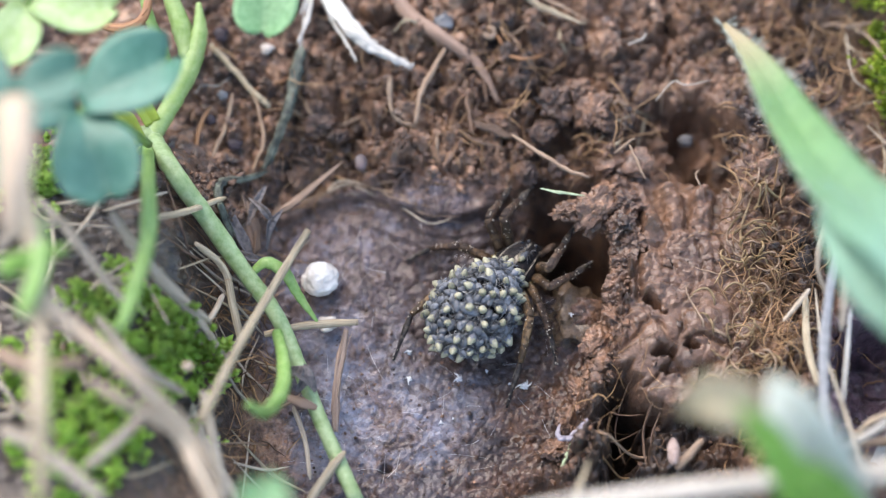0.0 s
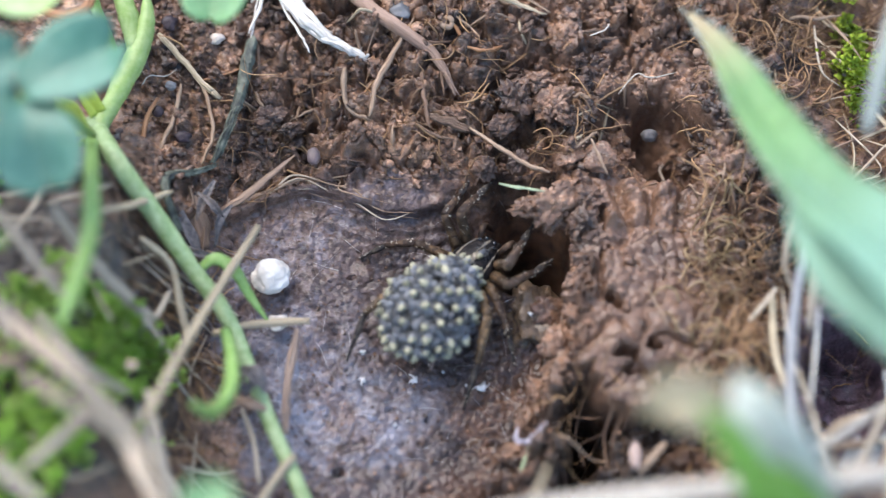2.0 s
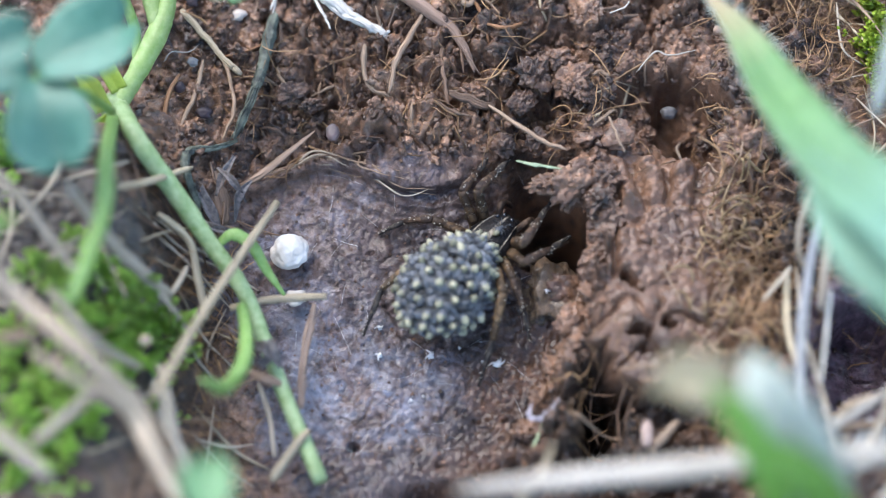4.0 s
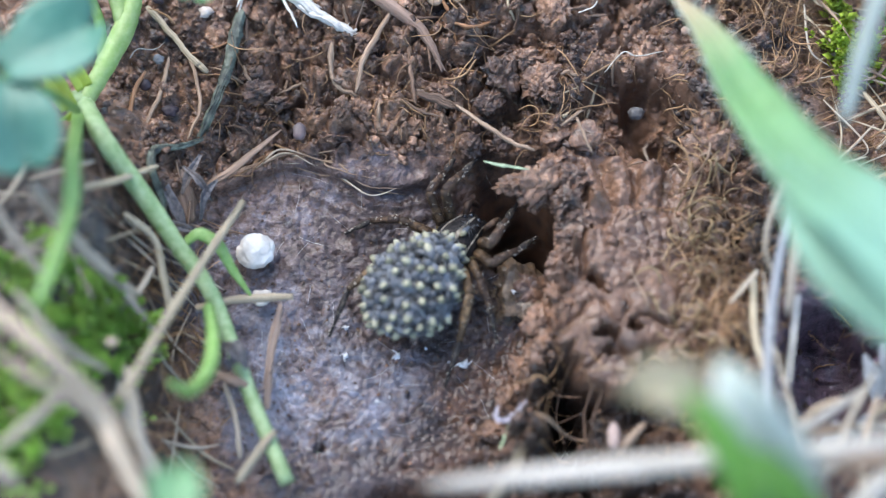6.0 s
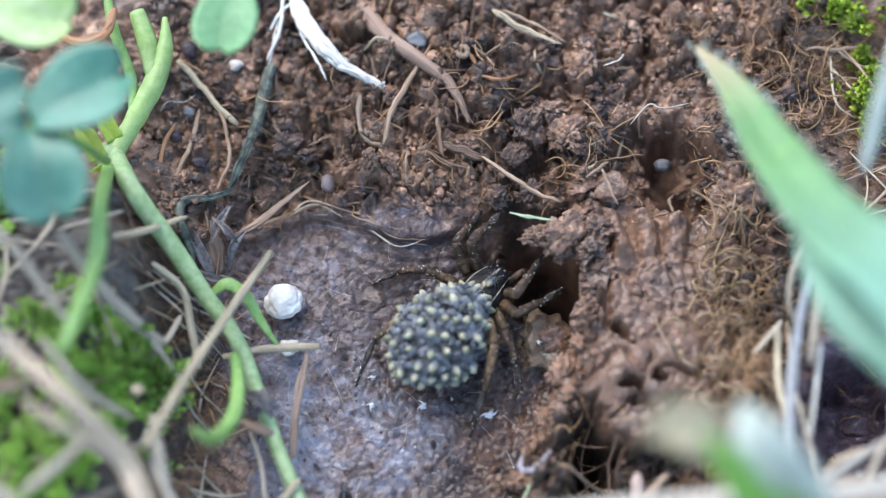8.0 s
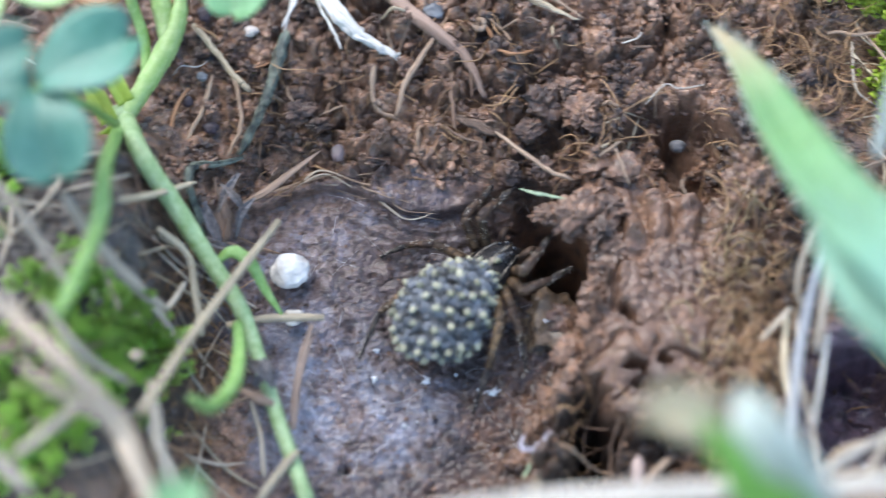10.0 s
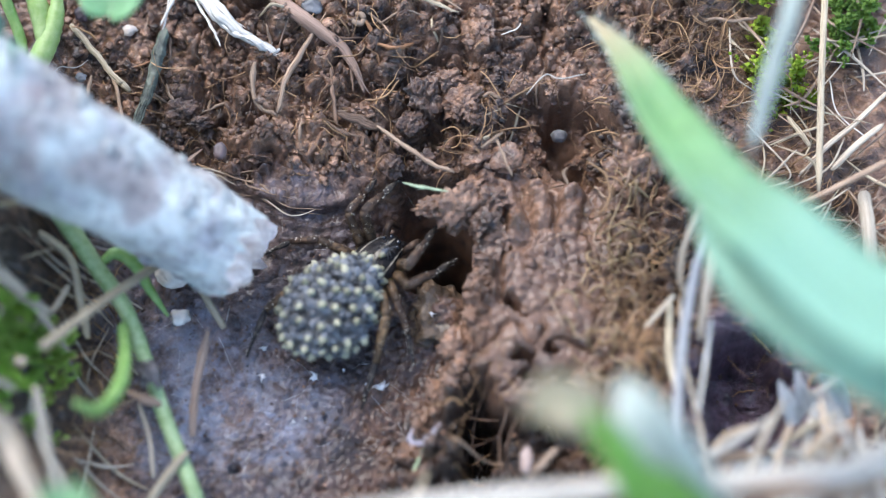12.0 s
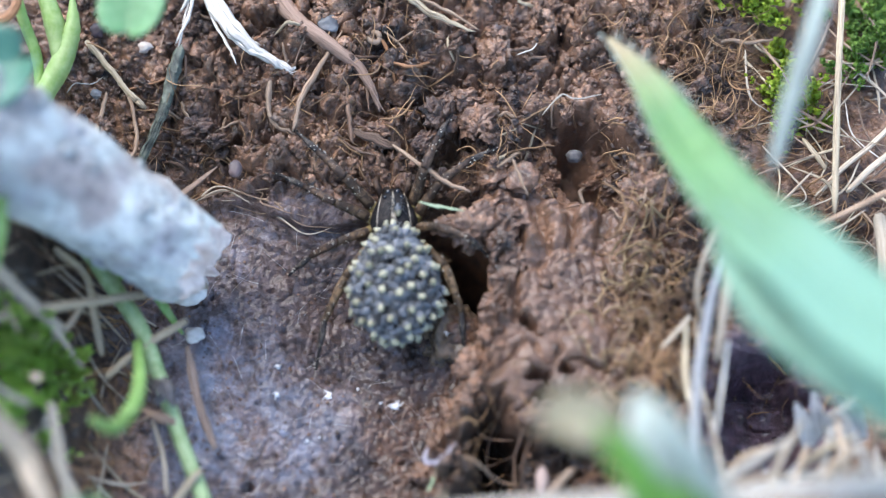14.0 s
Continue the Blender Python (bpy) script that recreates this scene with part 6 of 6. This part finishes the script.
# ---- moss ----
def build_moss():
    rng = np.random.default_rng(17)

    def shoot(base, height, mat_lean, size):
        pieces = []
        lean = np.array([mat_lean[0], mat_lean[1], 1.0])
        lean /= np.linalg.norm(lean)
        for k in range(11):
            t = (k + 1) / 11
            a = k * 2.4 + rng.uniform(-0.3, 0.3)
            out = np.array([math.cos(a), math.sin(a), 0.25 + 0.4 * t])
            side = np.array([-math.sin(a), math.cos(a), 0])
            p = base + lean * height * t
            ln, w = size * rng.uniform(0.7, 1.2) * (1.1 - 0.4 * t), size * 0.34
            mid, tip = p + out * ln * 0.5 + (0, 0, 0.06 * ln), p + out * ln
            nor = np.cross(side, out) * 0.05 * size
            v = np.array([p, mid + side * w, tip, mid - side * w, mid + nor]) * MM
            pieces.append((v, [(0, 1, 4), (1, 2, 4), (2, 3, 4), (3, 0, 4), (0, 3, 2, 1)]))
        return pieces

    for name, mat, zones, label in (
        ("moss", MOSS, [((-25.8, -16.5, 12.0), 4.0, 4.4, 85), ((-29.2, -10.9, 14.0), 3.3, 2.8, 36), ((-30.6, -25.0, 15.0), 5, 4.3, 60), ((-23.0, -14.2, 9.0), 2.0, 2.2, 40), ((-35.5, -17.8, 15.0), 3.5, 3.5, 50), ((-37.4, 0.7, 12.0), 3, 3, 40)], "bright green cushion moss between dry stems"),
        ("moss", MOSS_YELLOW, [((42.7, 17.3, 5.0), 1.3, 4.6, 42), ((45.5, 14.4, 5.0), 1.8, 1.6, 10), ((39.9, 24.6, 6.0), 2.4, 1.4, 14)], "yellow-green moss on the far bank"),
        ("moss", MOSS_DARK, [((51.1, 24.3, 4.0), 2.6, 4.0, 30), ((49.6, 19.9, 4.0), 2.0, 2.0, 14), ((50.0, -5.6, 4.0), 3.0, 2.0, 20)], "deep green moss among grey litter"),
    ):
        pieces = []
        for c, sx, sy, count in zones:
            for _ in range(count):
                x, y = rng.normal(c[0], sx * 0.55), rng.normal(c[1], sy * 0.55)
                pieces += shoot(np.array([x, y, ground_at(x, y) - 0.2]), rng.uniform(1.2, 5.2), rng.normal(0, 0.45, 2), rng.uniform(0.6, 1.3))
        v, f = gather(pieces)
        thing(name, mesh(name, v, f, mat), label, "moss", kind="stuff")


build_moss()


# ---- grass and litter on the other side ----
def build_right():
    tuft = tagged(new("grass_tuft"), "broad green grass blades arching over the burrow edge", "grass")
    tip = [(25.1, 12.1, 21.8), (27.9, 6.2, 24.8), (30.3, -0.8, 28.0), (33.8, -10.6, 34.0), (36.8, -15.9, 38.0), (40.2, -23.2, 44.0), (44.4, -29.6, 50.0)]
    me = blade_mesh("blade", tip, [0.5, 2.4, 4.0, 5.4, 6.4, 7.2, 7.6, 7.8], BLADE_TIP, (0.1, -0.4, 1), 0.08, 0.16, 10)
    blade = part("blade", me, tuft, "soft green blade with a brown withered tip")
    # short pale hairs along both edges
    rng = np.random.default_rng(14)
    line, hairs = grow(tip, 9), []
    for k in range(260):
        i = rng.uniform(0, 0.55) * (len(line) - 1)
        p = np.array([np.interp(i, range(len(line)), line[:, j]) for j in range(3)])
        s = rng.choice((-1, 1))
        half = np.interp(i / (len(line) - 1), np.linspace(0, 1, 8), [0.5, 2.4, 4.0, 5.4, 6.4, 7.2, 7.6, 7.8]) / 2
        e = p + np.array([s * half * 0.94, s * half * 0.22, 0.1])
        o = e + np.array([s * rng.uniform(0.3, 0.9), rng.uniform(0.1, 0.9), rng.uniform(-0.2, 0.5)])
        hairs.append(tube(np.array([e, (e + o) / 2 + (0, 0.05, 0.08), o]), [0.05, 0.035, 0.012], 3))
    v, f = gather(hairs)
    part("edge_hairs", mesh("edge_hairs", v, f, BLEACHED), blade, "fringe of short pale hairs")
    me = blade_mesh("blade", [(31.8, -9.0, 33.0), (33.4, -13.4, 34.6), (36.2, -18.2, 36.6), (39.8, -22.6, 39.6), (43.8, -26.8, 42.6), (48.0, -30.6, 46.6)], [0.6, 4.6, 7.8, 9.0, 9.4, 9.4], BLADE_BASE, (0.1, -0.4, 1), 0.08, 0.16, -8)
    part("blade", me, tuft, "paler mint-green blade behind")
    v, f = tube(grow([(45.4, -30.6, 48.0), (54.0, -33.0, 34.0), (60.7, -34.1, 4.0)], 6), [2.2, 1.6, 1.0], 10, 0, 0.4)
    part("blade_base", mesh("blade_base", v, f, BLADE), tuft)

    small = tagged(new("grass_tuft"), "young bright green grass shoots with pale withered tips", "grass")
    for pts, w, mat, twist in (
        ([(32.8, -38.8, 14.0), (30.1, -39.1, 28.0), (28.2, -38.0, 36.0), (26.5, -35.9, 40.0), (24.8, -34.2, 42.0), (22.8, -32.8, 43.0)], [1.6, 2.0, 2.4, 2.6, 2.2, 0.5], BRIGHT, 10),
        ([(37.8, -38.8, 14.0), (35.2, -38.5, 26.0), (32.3, -38.0, 34.0), (29.7, -36.9, 38.0), (27.3, -35.7, 40.0)], [1.6, 2.2, 2.8, 2.4, 0.4], BRIGHT, -8),
        ([(35.3, -38.3, 12.0), (32.5, -37.5, 24.0), (30.3, -37.2, 32.0), (28.3, -36.7, 36.0)], [1.4, 1.8, 1.6, 0.3], BRIGHT, 14),
        ([(36.7, -38.3, 12.0), (33.9, -36.6, 24.0), (31.1, -36.1, 34.0), (29.2, -34.4, 38.0), (27.4, -31.9, 40.0), (26.1, -29.2, 40.0)], [2.6, 3.9, 5.4, 5.7, 4.2, 0.4], BLEACHED, 25),
    ):
        part("blade", blade_mesh("blade", pts, w, mat, (0, -0.5, 1), 0.14, 0.14, twist), small, "bleached whitish-green blade" if mat is BLEACHED else "")
    me = blade_mesh("blade", [(19.3, -32.6, 41.0), (21.0, -32.3, 43.0), (23.0, -32.8, 43.0), (24.6, -34.1, 42.0)], [0.6, 3.6, 4.0, 1.4], BEIGE_LEAF, (0, -0.5, 1))
    part("blade", me, small, "withered straw-coloured blade tip")

    def dry(pts, radii, mat=GREYSTRAW, label="grey weathered grass stem in the litter", flat=0.8):
        return strand("dry_stem", pts, radii, mat, label, "dry stem", 10, 0.06, flat, 0.07, group="dry stems")

    # pale stalk across the front
    stalk = dry([(4.5, -34.6, 28.0), (9.6, -34.3, 29.0), (15.5, -33.9, 30.0), (23.1, -33.1, 30.0), (31.8, -31.8, 29.0), (38.8, -30.9, 28.0), (48.6, -29.4, 27.0)], [0.3, 0.62, 0.75, 0.85, 0.9, 0.9, 0.9], PALESTRAW, "long bleached straw lying across the litter", 0.7)
    dry([(34.0, -32.0, 28.0), (39.6, -31.9, 28.0), (47.0, -30.8, 26.0)], [0.6, 0.8, 0.8], TAN, "tan dry stem beneath the bleached straw")
    for pts, w, turn in (
        ([(43.9, -18.6, 5.0), (43.2, -17.0, 7.0), (42.4, -15.6, 8.0)], [1.2, 1.6, 0.3], 30),
        ([(45.2, -17.4, 5.0), (44.2, -16.4, 7.5), (43.8, -14.8, 8.4)], [1.8, 1.4, 0.6], -35),
        ([(46.8, -18.8, 5.0), (45.9, -17.4, 7.6), (45.0, -17.0, 9.0)], [1.0, 1.7, 0.5], 65),
        ([(41.0, -23.2, 4.0), (41.6, -21.6, 6.4), (42.6, -20.8, 7.4)], [1.0, 1.2, 0.2], -50),
        ([(38.8, -23.4, 4.0), (39.6, -22.2, 6.0), (39.9, -21.2, 6.6)], [1.3, 1.4, 0.4], 25),
        ([(48.2, -18.2, 6.0), (47.0, -16.2, 8.4), (45.6, -15.6, 9.6)], [1.4, 1.9, 0.4], 50),
    ):
        thing("dead_leaf", blade_mesh("dead_leaf", pts, w, GREY_LEAF, (0.2, -0.6, 1), 0.2, 0.1, turn), "pale grey shard of a dead leaf at the dark hole", "dead leaf", group="leaf shards")
    dry([(50.9, -24.8, 20.0), (46.6, -27.6, 21.0), (41.1, -31.1, 20.0), (37.9, -33.8, 18.0)], [0.6, 0.9, 1.0, 0.8], PALESTRAW, "pale dry stem over litter")
    dry([(9.5, -31.8, 14.0), (11.4, -29.6, 16.0), (12.3, -27.2, 16.0)], [0.3, 0.28, 0.12], STRAW, "thin straw over dark litter")
    # pale straws heaped on the litter in front of the dark hole
    heap = np.random.default_rng(31)
    for k in range(19):
        x, y = heap.uniform(37.5, 53.0), heap.uniform(-29.5, -21.5)
        a, ln, z = heap.normal(0.75, 0.55), heap.uniform(4.0, 11.0), heap.uniform(8.0, 17.0)
        dx, dy = math.cos(a) * ln / 2, math.sin(a) * ln / 2
        r = heap.uniform(0.2, 0.5)
        dry([(x - dx, y - dy, z - 2.0), (x + heap.normal(0, 0.4), y + heap.normal(0, 0.4), z), (x + dx, y + dy, z - heap.uniform(-1.5, 1.0))], [r * 0.8, r, r * 0.6], (PALESTRAW, BEIGE, PALESTRAW, GREYSTRAW)[k % 4], "pale broken straw heaped on the litter")
    # the upright grey stem and the straight straw
    dry([(41.6, 10.0, 38.0), (40.4, 5.4, 36.0), (38.9, 0.4, 33.0), (37.6, -4.2, 30.0)], [0.6, 0.75, 0.8, 0.45], BLEACHED, "soft grey-white upright dead blade", 0.35)
    dry([(47.9, 25.5, 10.0), (47.4, 18.3, 9.0), (47.0, 10.6, 8.0), (46.7, 3.1, 7.0)], [0.32, 0.31, 0.32, 0.29], STRAW, "straight golden straw on the litter")
    dry([(52.7, 5.4, 9.0), (49.8, 4.1, 8.0), (46.8, 2.8, 7.0), (44.3, 1.9, 6.5)], [0.29, 0.29, 0.26, 0.19], TAN, "tan dry stem lying on the litter")
    dry([(53.0, 10.6, 6.0), (50.3, 8.2, 6.0), (48.3, 6.3, 5.0)], [0.26, 0.32, 0.26])
    dry([(44.4, 11.7, 5.0), (45.6, 10.0, 5.0), (46.5, 8.8, 4.5)], [0.19, 0.26, 0.19], STRAW)
    dry([(54.0, 14.7, 5.0), (50.6, 11.1, 5.0), (48.0, 8.9, 4.5), (45.4, 6.1, 4.0)], [0.22, 0.26, 0.26, 0.19])
    dry([(48.5, 15.7, 5.0), (49.1, 12.2, 5.0), (52.0, 9.4, 5.0)], [0.06, 0.08, 0.06], PALESTRAW)
    dry([(50.9, 3.7, 6.0), (51.2, 0.3, 6.0), (51.5, -3.7, 5.0)], [0.58, 0.64, 0.58])
    # bent pale stems along the edge of the root mat
    dry([(36.5, 1.4, 12.0), (34.9, -2.4, 13.0), (33.8, -5.7, 13.0), (33.5, -8.3, 13.0), (34.6, -11.0, 12.0)], [0.11, 0.22, 0.26, 0.22, 0.14], GREYSTRAW, "bent bleached grass stem by root fibres")
    dry([(33.3, -8.2, 9.0), (32.0, -9.9, 9.0), (30.7, -11.4, 9.0)], [0.22, 0.24, 0.14], GREYSTRAW, "short pale stem by root fibres")
    dry([(33.8, -8.2, 9.0), (33.9, -13.9, 10.0), (34.7, -19.8, 12.0), (35.5, -25.4, 14.0), (36.0, -29.6, 15.0)], [0.09, 0.14, 0.17, 0.16, 0.11], GREYSTRAW, "long pale grass stem beside the dark hole")
    dry([(33.1, -8.4, 8.0), (32.9, -13.2, 8.0), (33.6, -17.3, 8.0)], [0.29, 0.36, 0.29], STRAW, "tan grass stem by root fibres")
    dry([(36.1, -11.9, 13.0), (35.5, -16.0, 13.0), (34.8, -20.6, 13.0)], [0.14, 0.18, 0.14], WHITE_ROOT, "thin white stem at the hole")
    dry([(36.6, -1.0, 14.0), (34.7, -7.9, 15.0), (33.4, -15.4, 14.0), (33.1, -21.8, 14.0), (34.0, -26.6, 15.0)], [0.1, 0.34, 0.46, 0.36, 0.1], GREY_LEAF, "wide translucent greyish dead leaf beside the dark hole", 0.2)
    dry([(36.5, -3.3, 15.0), (35.7, -8.6, 15.0), (35.0, -14.4, 14.0)], [0.25, 0.43, 0.25], GREYSTRAW, "narrow dry leaf on edge by the hole", 0.4)
    # dry leaf pieces round the dark hole
    dry([(44.6, -17.7, 10.0), (46.5, -16.6, 10.0), (50.0, -13.4, 10.0)], [0.08, 0.4, 0.3], PALESTRAW, "pale leaf fragment on the litter")
    dry([(41.5, -23.4, 10.0), (44.0, -20.8, 10.0), (47.4, -19.1, 10.0)], [0.08, 0.36, 0.3], STRAW, "tan leaf fragment on the litter")
    dry([(36.4, -23.2, 9.0), (38.8, -22.9, 9.0), (41.2, -22.5, 9.0)], [0.1, 0.5, 0.2], TAN, "pinkish-tan leaf fragment on litter")
    dry([(20.9, -23.9, 4.6), (22.0, -22.8, 4.9), (23.4, -21.2, 5.0)], [0.25, 0.42, 0.3], TAN, "tan stem scrap beside the seed husk")
    # scattered thin litter
    rng = np.random.default_rng(31)
    for k in range(125):
        x, y = rng.uniform(39, 56), rng.uniform(-24, 22)
        if math.hypot((x - HOLE_AT[0]) / 9, (y - HOLE_AT[1]) / 9) < 1:
            continue
        a, ln = rng.uniform(0, 6.28), rng.uniform(5, 12)
        z = ground_at(x, y) + 0.5
        p = [(x - math.cos(a) * ln / 2, y - math.sin(a) * ln / 2, z + rng.uniform(0, 2)), (x + rng.normal(0, 0.9), y + rng.normal(0, 0.9), z + rng.uniform(0.3, 1.5)), (x + math.cos(a) * ln / 2, y + math.sin(a) * ln / 2, z + rng.uniform(0, 2))]
        dry(p, [rng.uniform(0.04, 0.1), rng.uniform(0.06, 0.18), 0.03], (GREYSTRAW, TAN, BROWN_LEAF, STRAW)[k % 4], "dry grass stem tangled in the litter")
    for k in range(55):
        x, y = rng.uniform(-50, -26), rng.uniform(-28, 4)
        a, ln = rng.uniform(0, 6.28), rng.uniform(5, 12)
        z = ground_at(x, y) + 0.5
        p = [(x - math.cos(a) * ln / 2, y - math.sin(a) * ln / 2, z + rng.uniform(0, 2)), (x + rng.normal(0, 0.9), y + rng.normal(0, 0.9), z + rng.uniform(0.3, 1.5)), (x + math.cos(a) * ln / 2, y + math.sin(a) * ln / 2, z + rng.uniform(0, 2))]
        dry(p, [rng.uniform(0.06, 0.16), rng.uniform(0.1, 0.26), 0.05], (GREYSTRAW, STRAW, GREYSTRAW, TAN)[k % 4], "dry grass stem tangled in the litter")
    # the strip between moss and floor
    for k in range(26):
        x, y = rng.uniform(-25, -14.5), rng.uniform(-25, -1)
        a, ln = rng.normal(2.2, 0.8), rng.uniform(4, 9)
        ends = [(x + sgn * math.cos(a) * ln / 2, y + sgn * math.sin(a) * ln / 2) for sgn in (-1, 1)]
        p = [(ends[0][0], ends[0][1], ground_at(*ends[0]) + rng.uniform(0.1, 0.8)), (x + rng.normal(0, 0.6), y + rng.normal(0, 0.6), ground_at(x, y) + rng.uniform(0.4, 1.6)), (ends[1][0], ends[1][1], ground_at(*ends[1]) + rng.uniform(0.1, 0.8))]
        dry(p, [rng.uniform(0.05, 0.12), rng.uniform(0.08, 0.2), 0.04], (GREYSTRAW, TAN, ROOT, GREYSTRAW, STRAW)[k % 5], "thin dry grass stem at the floor's edge")
    return stalk, tuft, small


STALK, GRASS, SHOOTS = build_right()


# ---- what moves ----
def motions():
    turns = [(0.0, REST), (12.62, REST), (12.78, spider_pose((4.0, -9.2, 3.8), -33, -5)), (12.9, spider_pose((5.4, -7.8, 3.9), -21, -3)), (13.0, spider_pose((5.8, -8.3, 4.0), -9, 0)),
             (13.1, spider_pose((6.5, -6.0, 4.1), 2, 3)), (13.2, spider_pose((7.3, -2.8, 4.3), 13, 5)), (13.4, spider_pose((7.0, -3.8, 4.3), 8, 5)), (13.7, OUT), (14.0, OUT)]
    walk(SPIDER, turns)
    for segs, rest, out in LEG_JOINTS:
        for k, seg in enumerate(segs):
            a, b = seg_pose(rest[k], rest[k + 1]), seg_pose(out[k], out[k + 1])
            # half way: the same joints, blended and set to length
            mid = [rest[0]]
            for j in range(3):
                goal = (rest[j + 1] - rest[j]).lerp(out[j + 1] - out[j], 0.55)
                mid.append(mid[j] + goal.normalized() * (rest[j + 1] - rest[j]).length)
            m = seg_pose(mid[k], mid[k + 1])
            walk(seg, [(0.0, a), (12.62, a), (12.98, m), (13.2, b), (14.0, b)])
    # the stick: tip, and a point further up its axis
    pokes = [
        (0.0, (-30, 80, 8), (-90, 105, 8)), (9.4, (-30, 80, 8), (-90, 105, 8)), (10.0, (-12, 66, 60), (-70, 100, 80)),
        (10.4, (11.0, 6.7, 46.0), (0.6, 8.6, 56.0)),
        (10.6, (11.9, 2.3, 40.0), (-3.1, 23.5, 19.0)),
        (10.8, (11.5, 2.8, 18.0), (0.3, -2.2, 42.0)),
        (11.0, (10.0, -4.3, 30.0), (-1.4, -3.4, 42.0)),
        (11.2, (2.8, -1.0, 23.0), (-10.9, 9.2, 19.0)),
        (11.4, (-5.4, -4.4, 11.0), (-17.7, -0.6, 24.0)),
        (11.6, (-5.0, -5.0, 7.0), (-19.6, -0.6, 19.0)),
        (12.0, (-3.2, -4.9, 5.5), (-17.8, -1.2, 18.0)),
        (12.5, (-3.8, -5.4, 5.5), (-18.4, -1.1, 18.0)),
        (12.8, (-1.8, -5.3, 5.5), (-16.5, -0.8, 18.0)),
        (13.05, (0.1, -5.7, 5.5), (-14.7, -1.9, 18.0)),
        (13.2, (0.1, -5.9, 5.5), (-15.1, -1.9, 18.0)),
        (13.5, (-6.4, -4.6, 6.0), (-20.3, -1.1, 19.0)),
        (14.0, (-8.8, -4.3, 6.0), (-22.7, -0.5, 19.0)),
    ]
    walk(STICK, [(t, seg_pose(tip, up)) for t, tip, up in pokes])
    # the long straw in front sways to and fro
    foot = STALK.location.copy() / MM
    walk(STALK, [(t, pose(foot.x * MM, (foot.y + y) * MM, foot.z * MM)) for t, y in ((0.0, -1.1), (2.0, -1.3), (4.5, -0.6), (5.0, -0.4), (5.5, 0.0), (7.0, 0.2), (7.5, 0.6), (10.0, 0.4), (11.0, -0.2), (11.5, -0.2), (12.5, -0.1), (13.0, 0.1), (14.0, 0.4))])
    # the broad blades turn a little about their tip
    tip = Vector((25.1, 12.1, 21.8)) * MM
    walk(GRASS, [(t, Matrix.Translation(tip) @ pose(0, 0, 0, 0, 0, turn) @ Matrix.Translation(-tip)) for t, turn in ((0.0, -3.0), (2.2, -2.8), (4.3, 0.2), (7.7, 0.5), (9.8, 2.0), (11.0, 3.2), (12.5, 2.8), (14.0, 2.3))])
    # the young shoots lean aside in the draught
    walk(SHOOTS, [(t, pose((x - 1.8) * MM, y * MM, 0)) for t, x, y in ((0.0, 0.1, 0.2), (2.2, 0.0, 0.1), (4.4, 1.3, 0.7), (6.0, 1.3, 0.9), (7.6, 1.7, 1.1), (10.0, 2.1, 1.3), (12.0, 2.1, 1.5), (14.0, 1.4, 1.9))])
    for ob, rest, mid, end in LOOSE:
        walk(ob, [(0.0, seg_pose(*rest)), (11.3, seg_pose(*rest)), (11.6, seg_pose(*mid)), (12.7, seg_pose(*mid)), (13.3, seg_pose(*end)), (14.0, seg_pose(*end))])


motions()
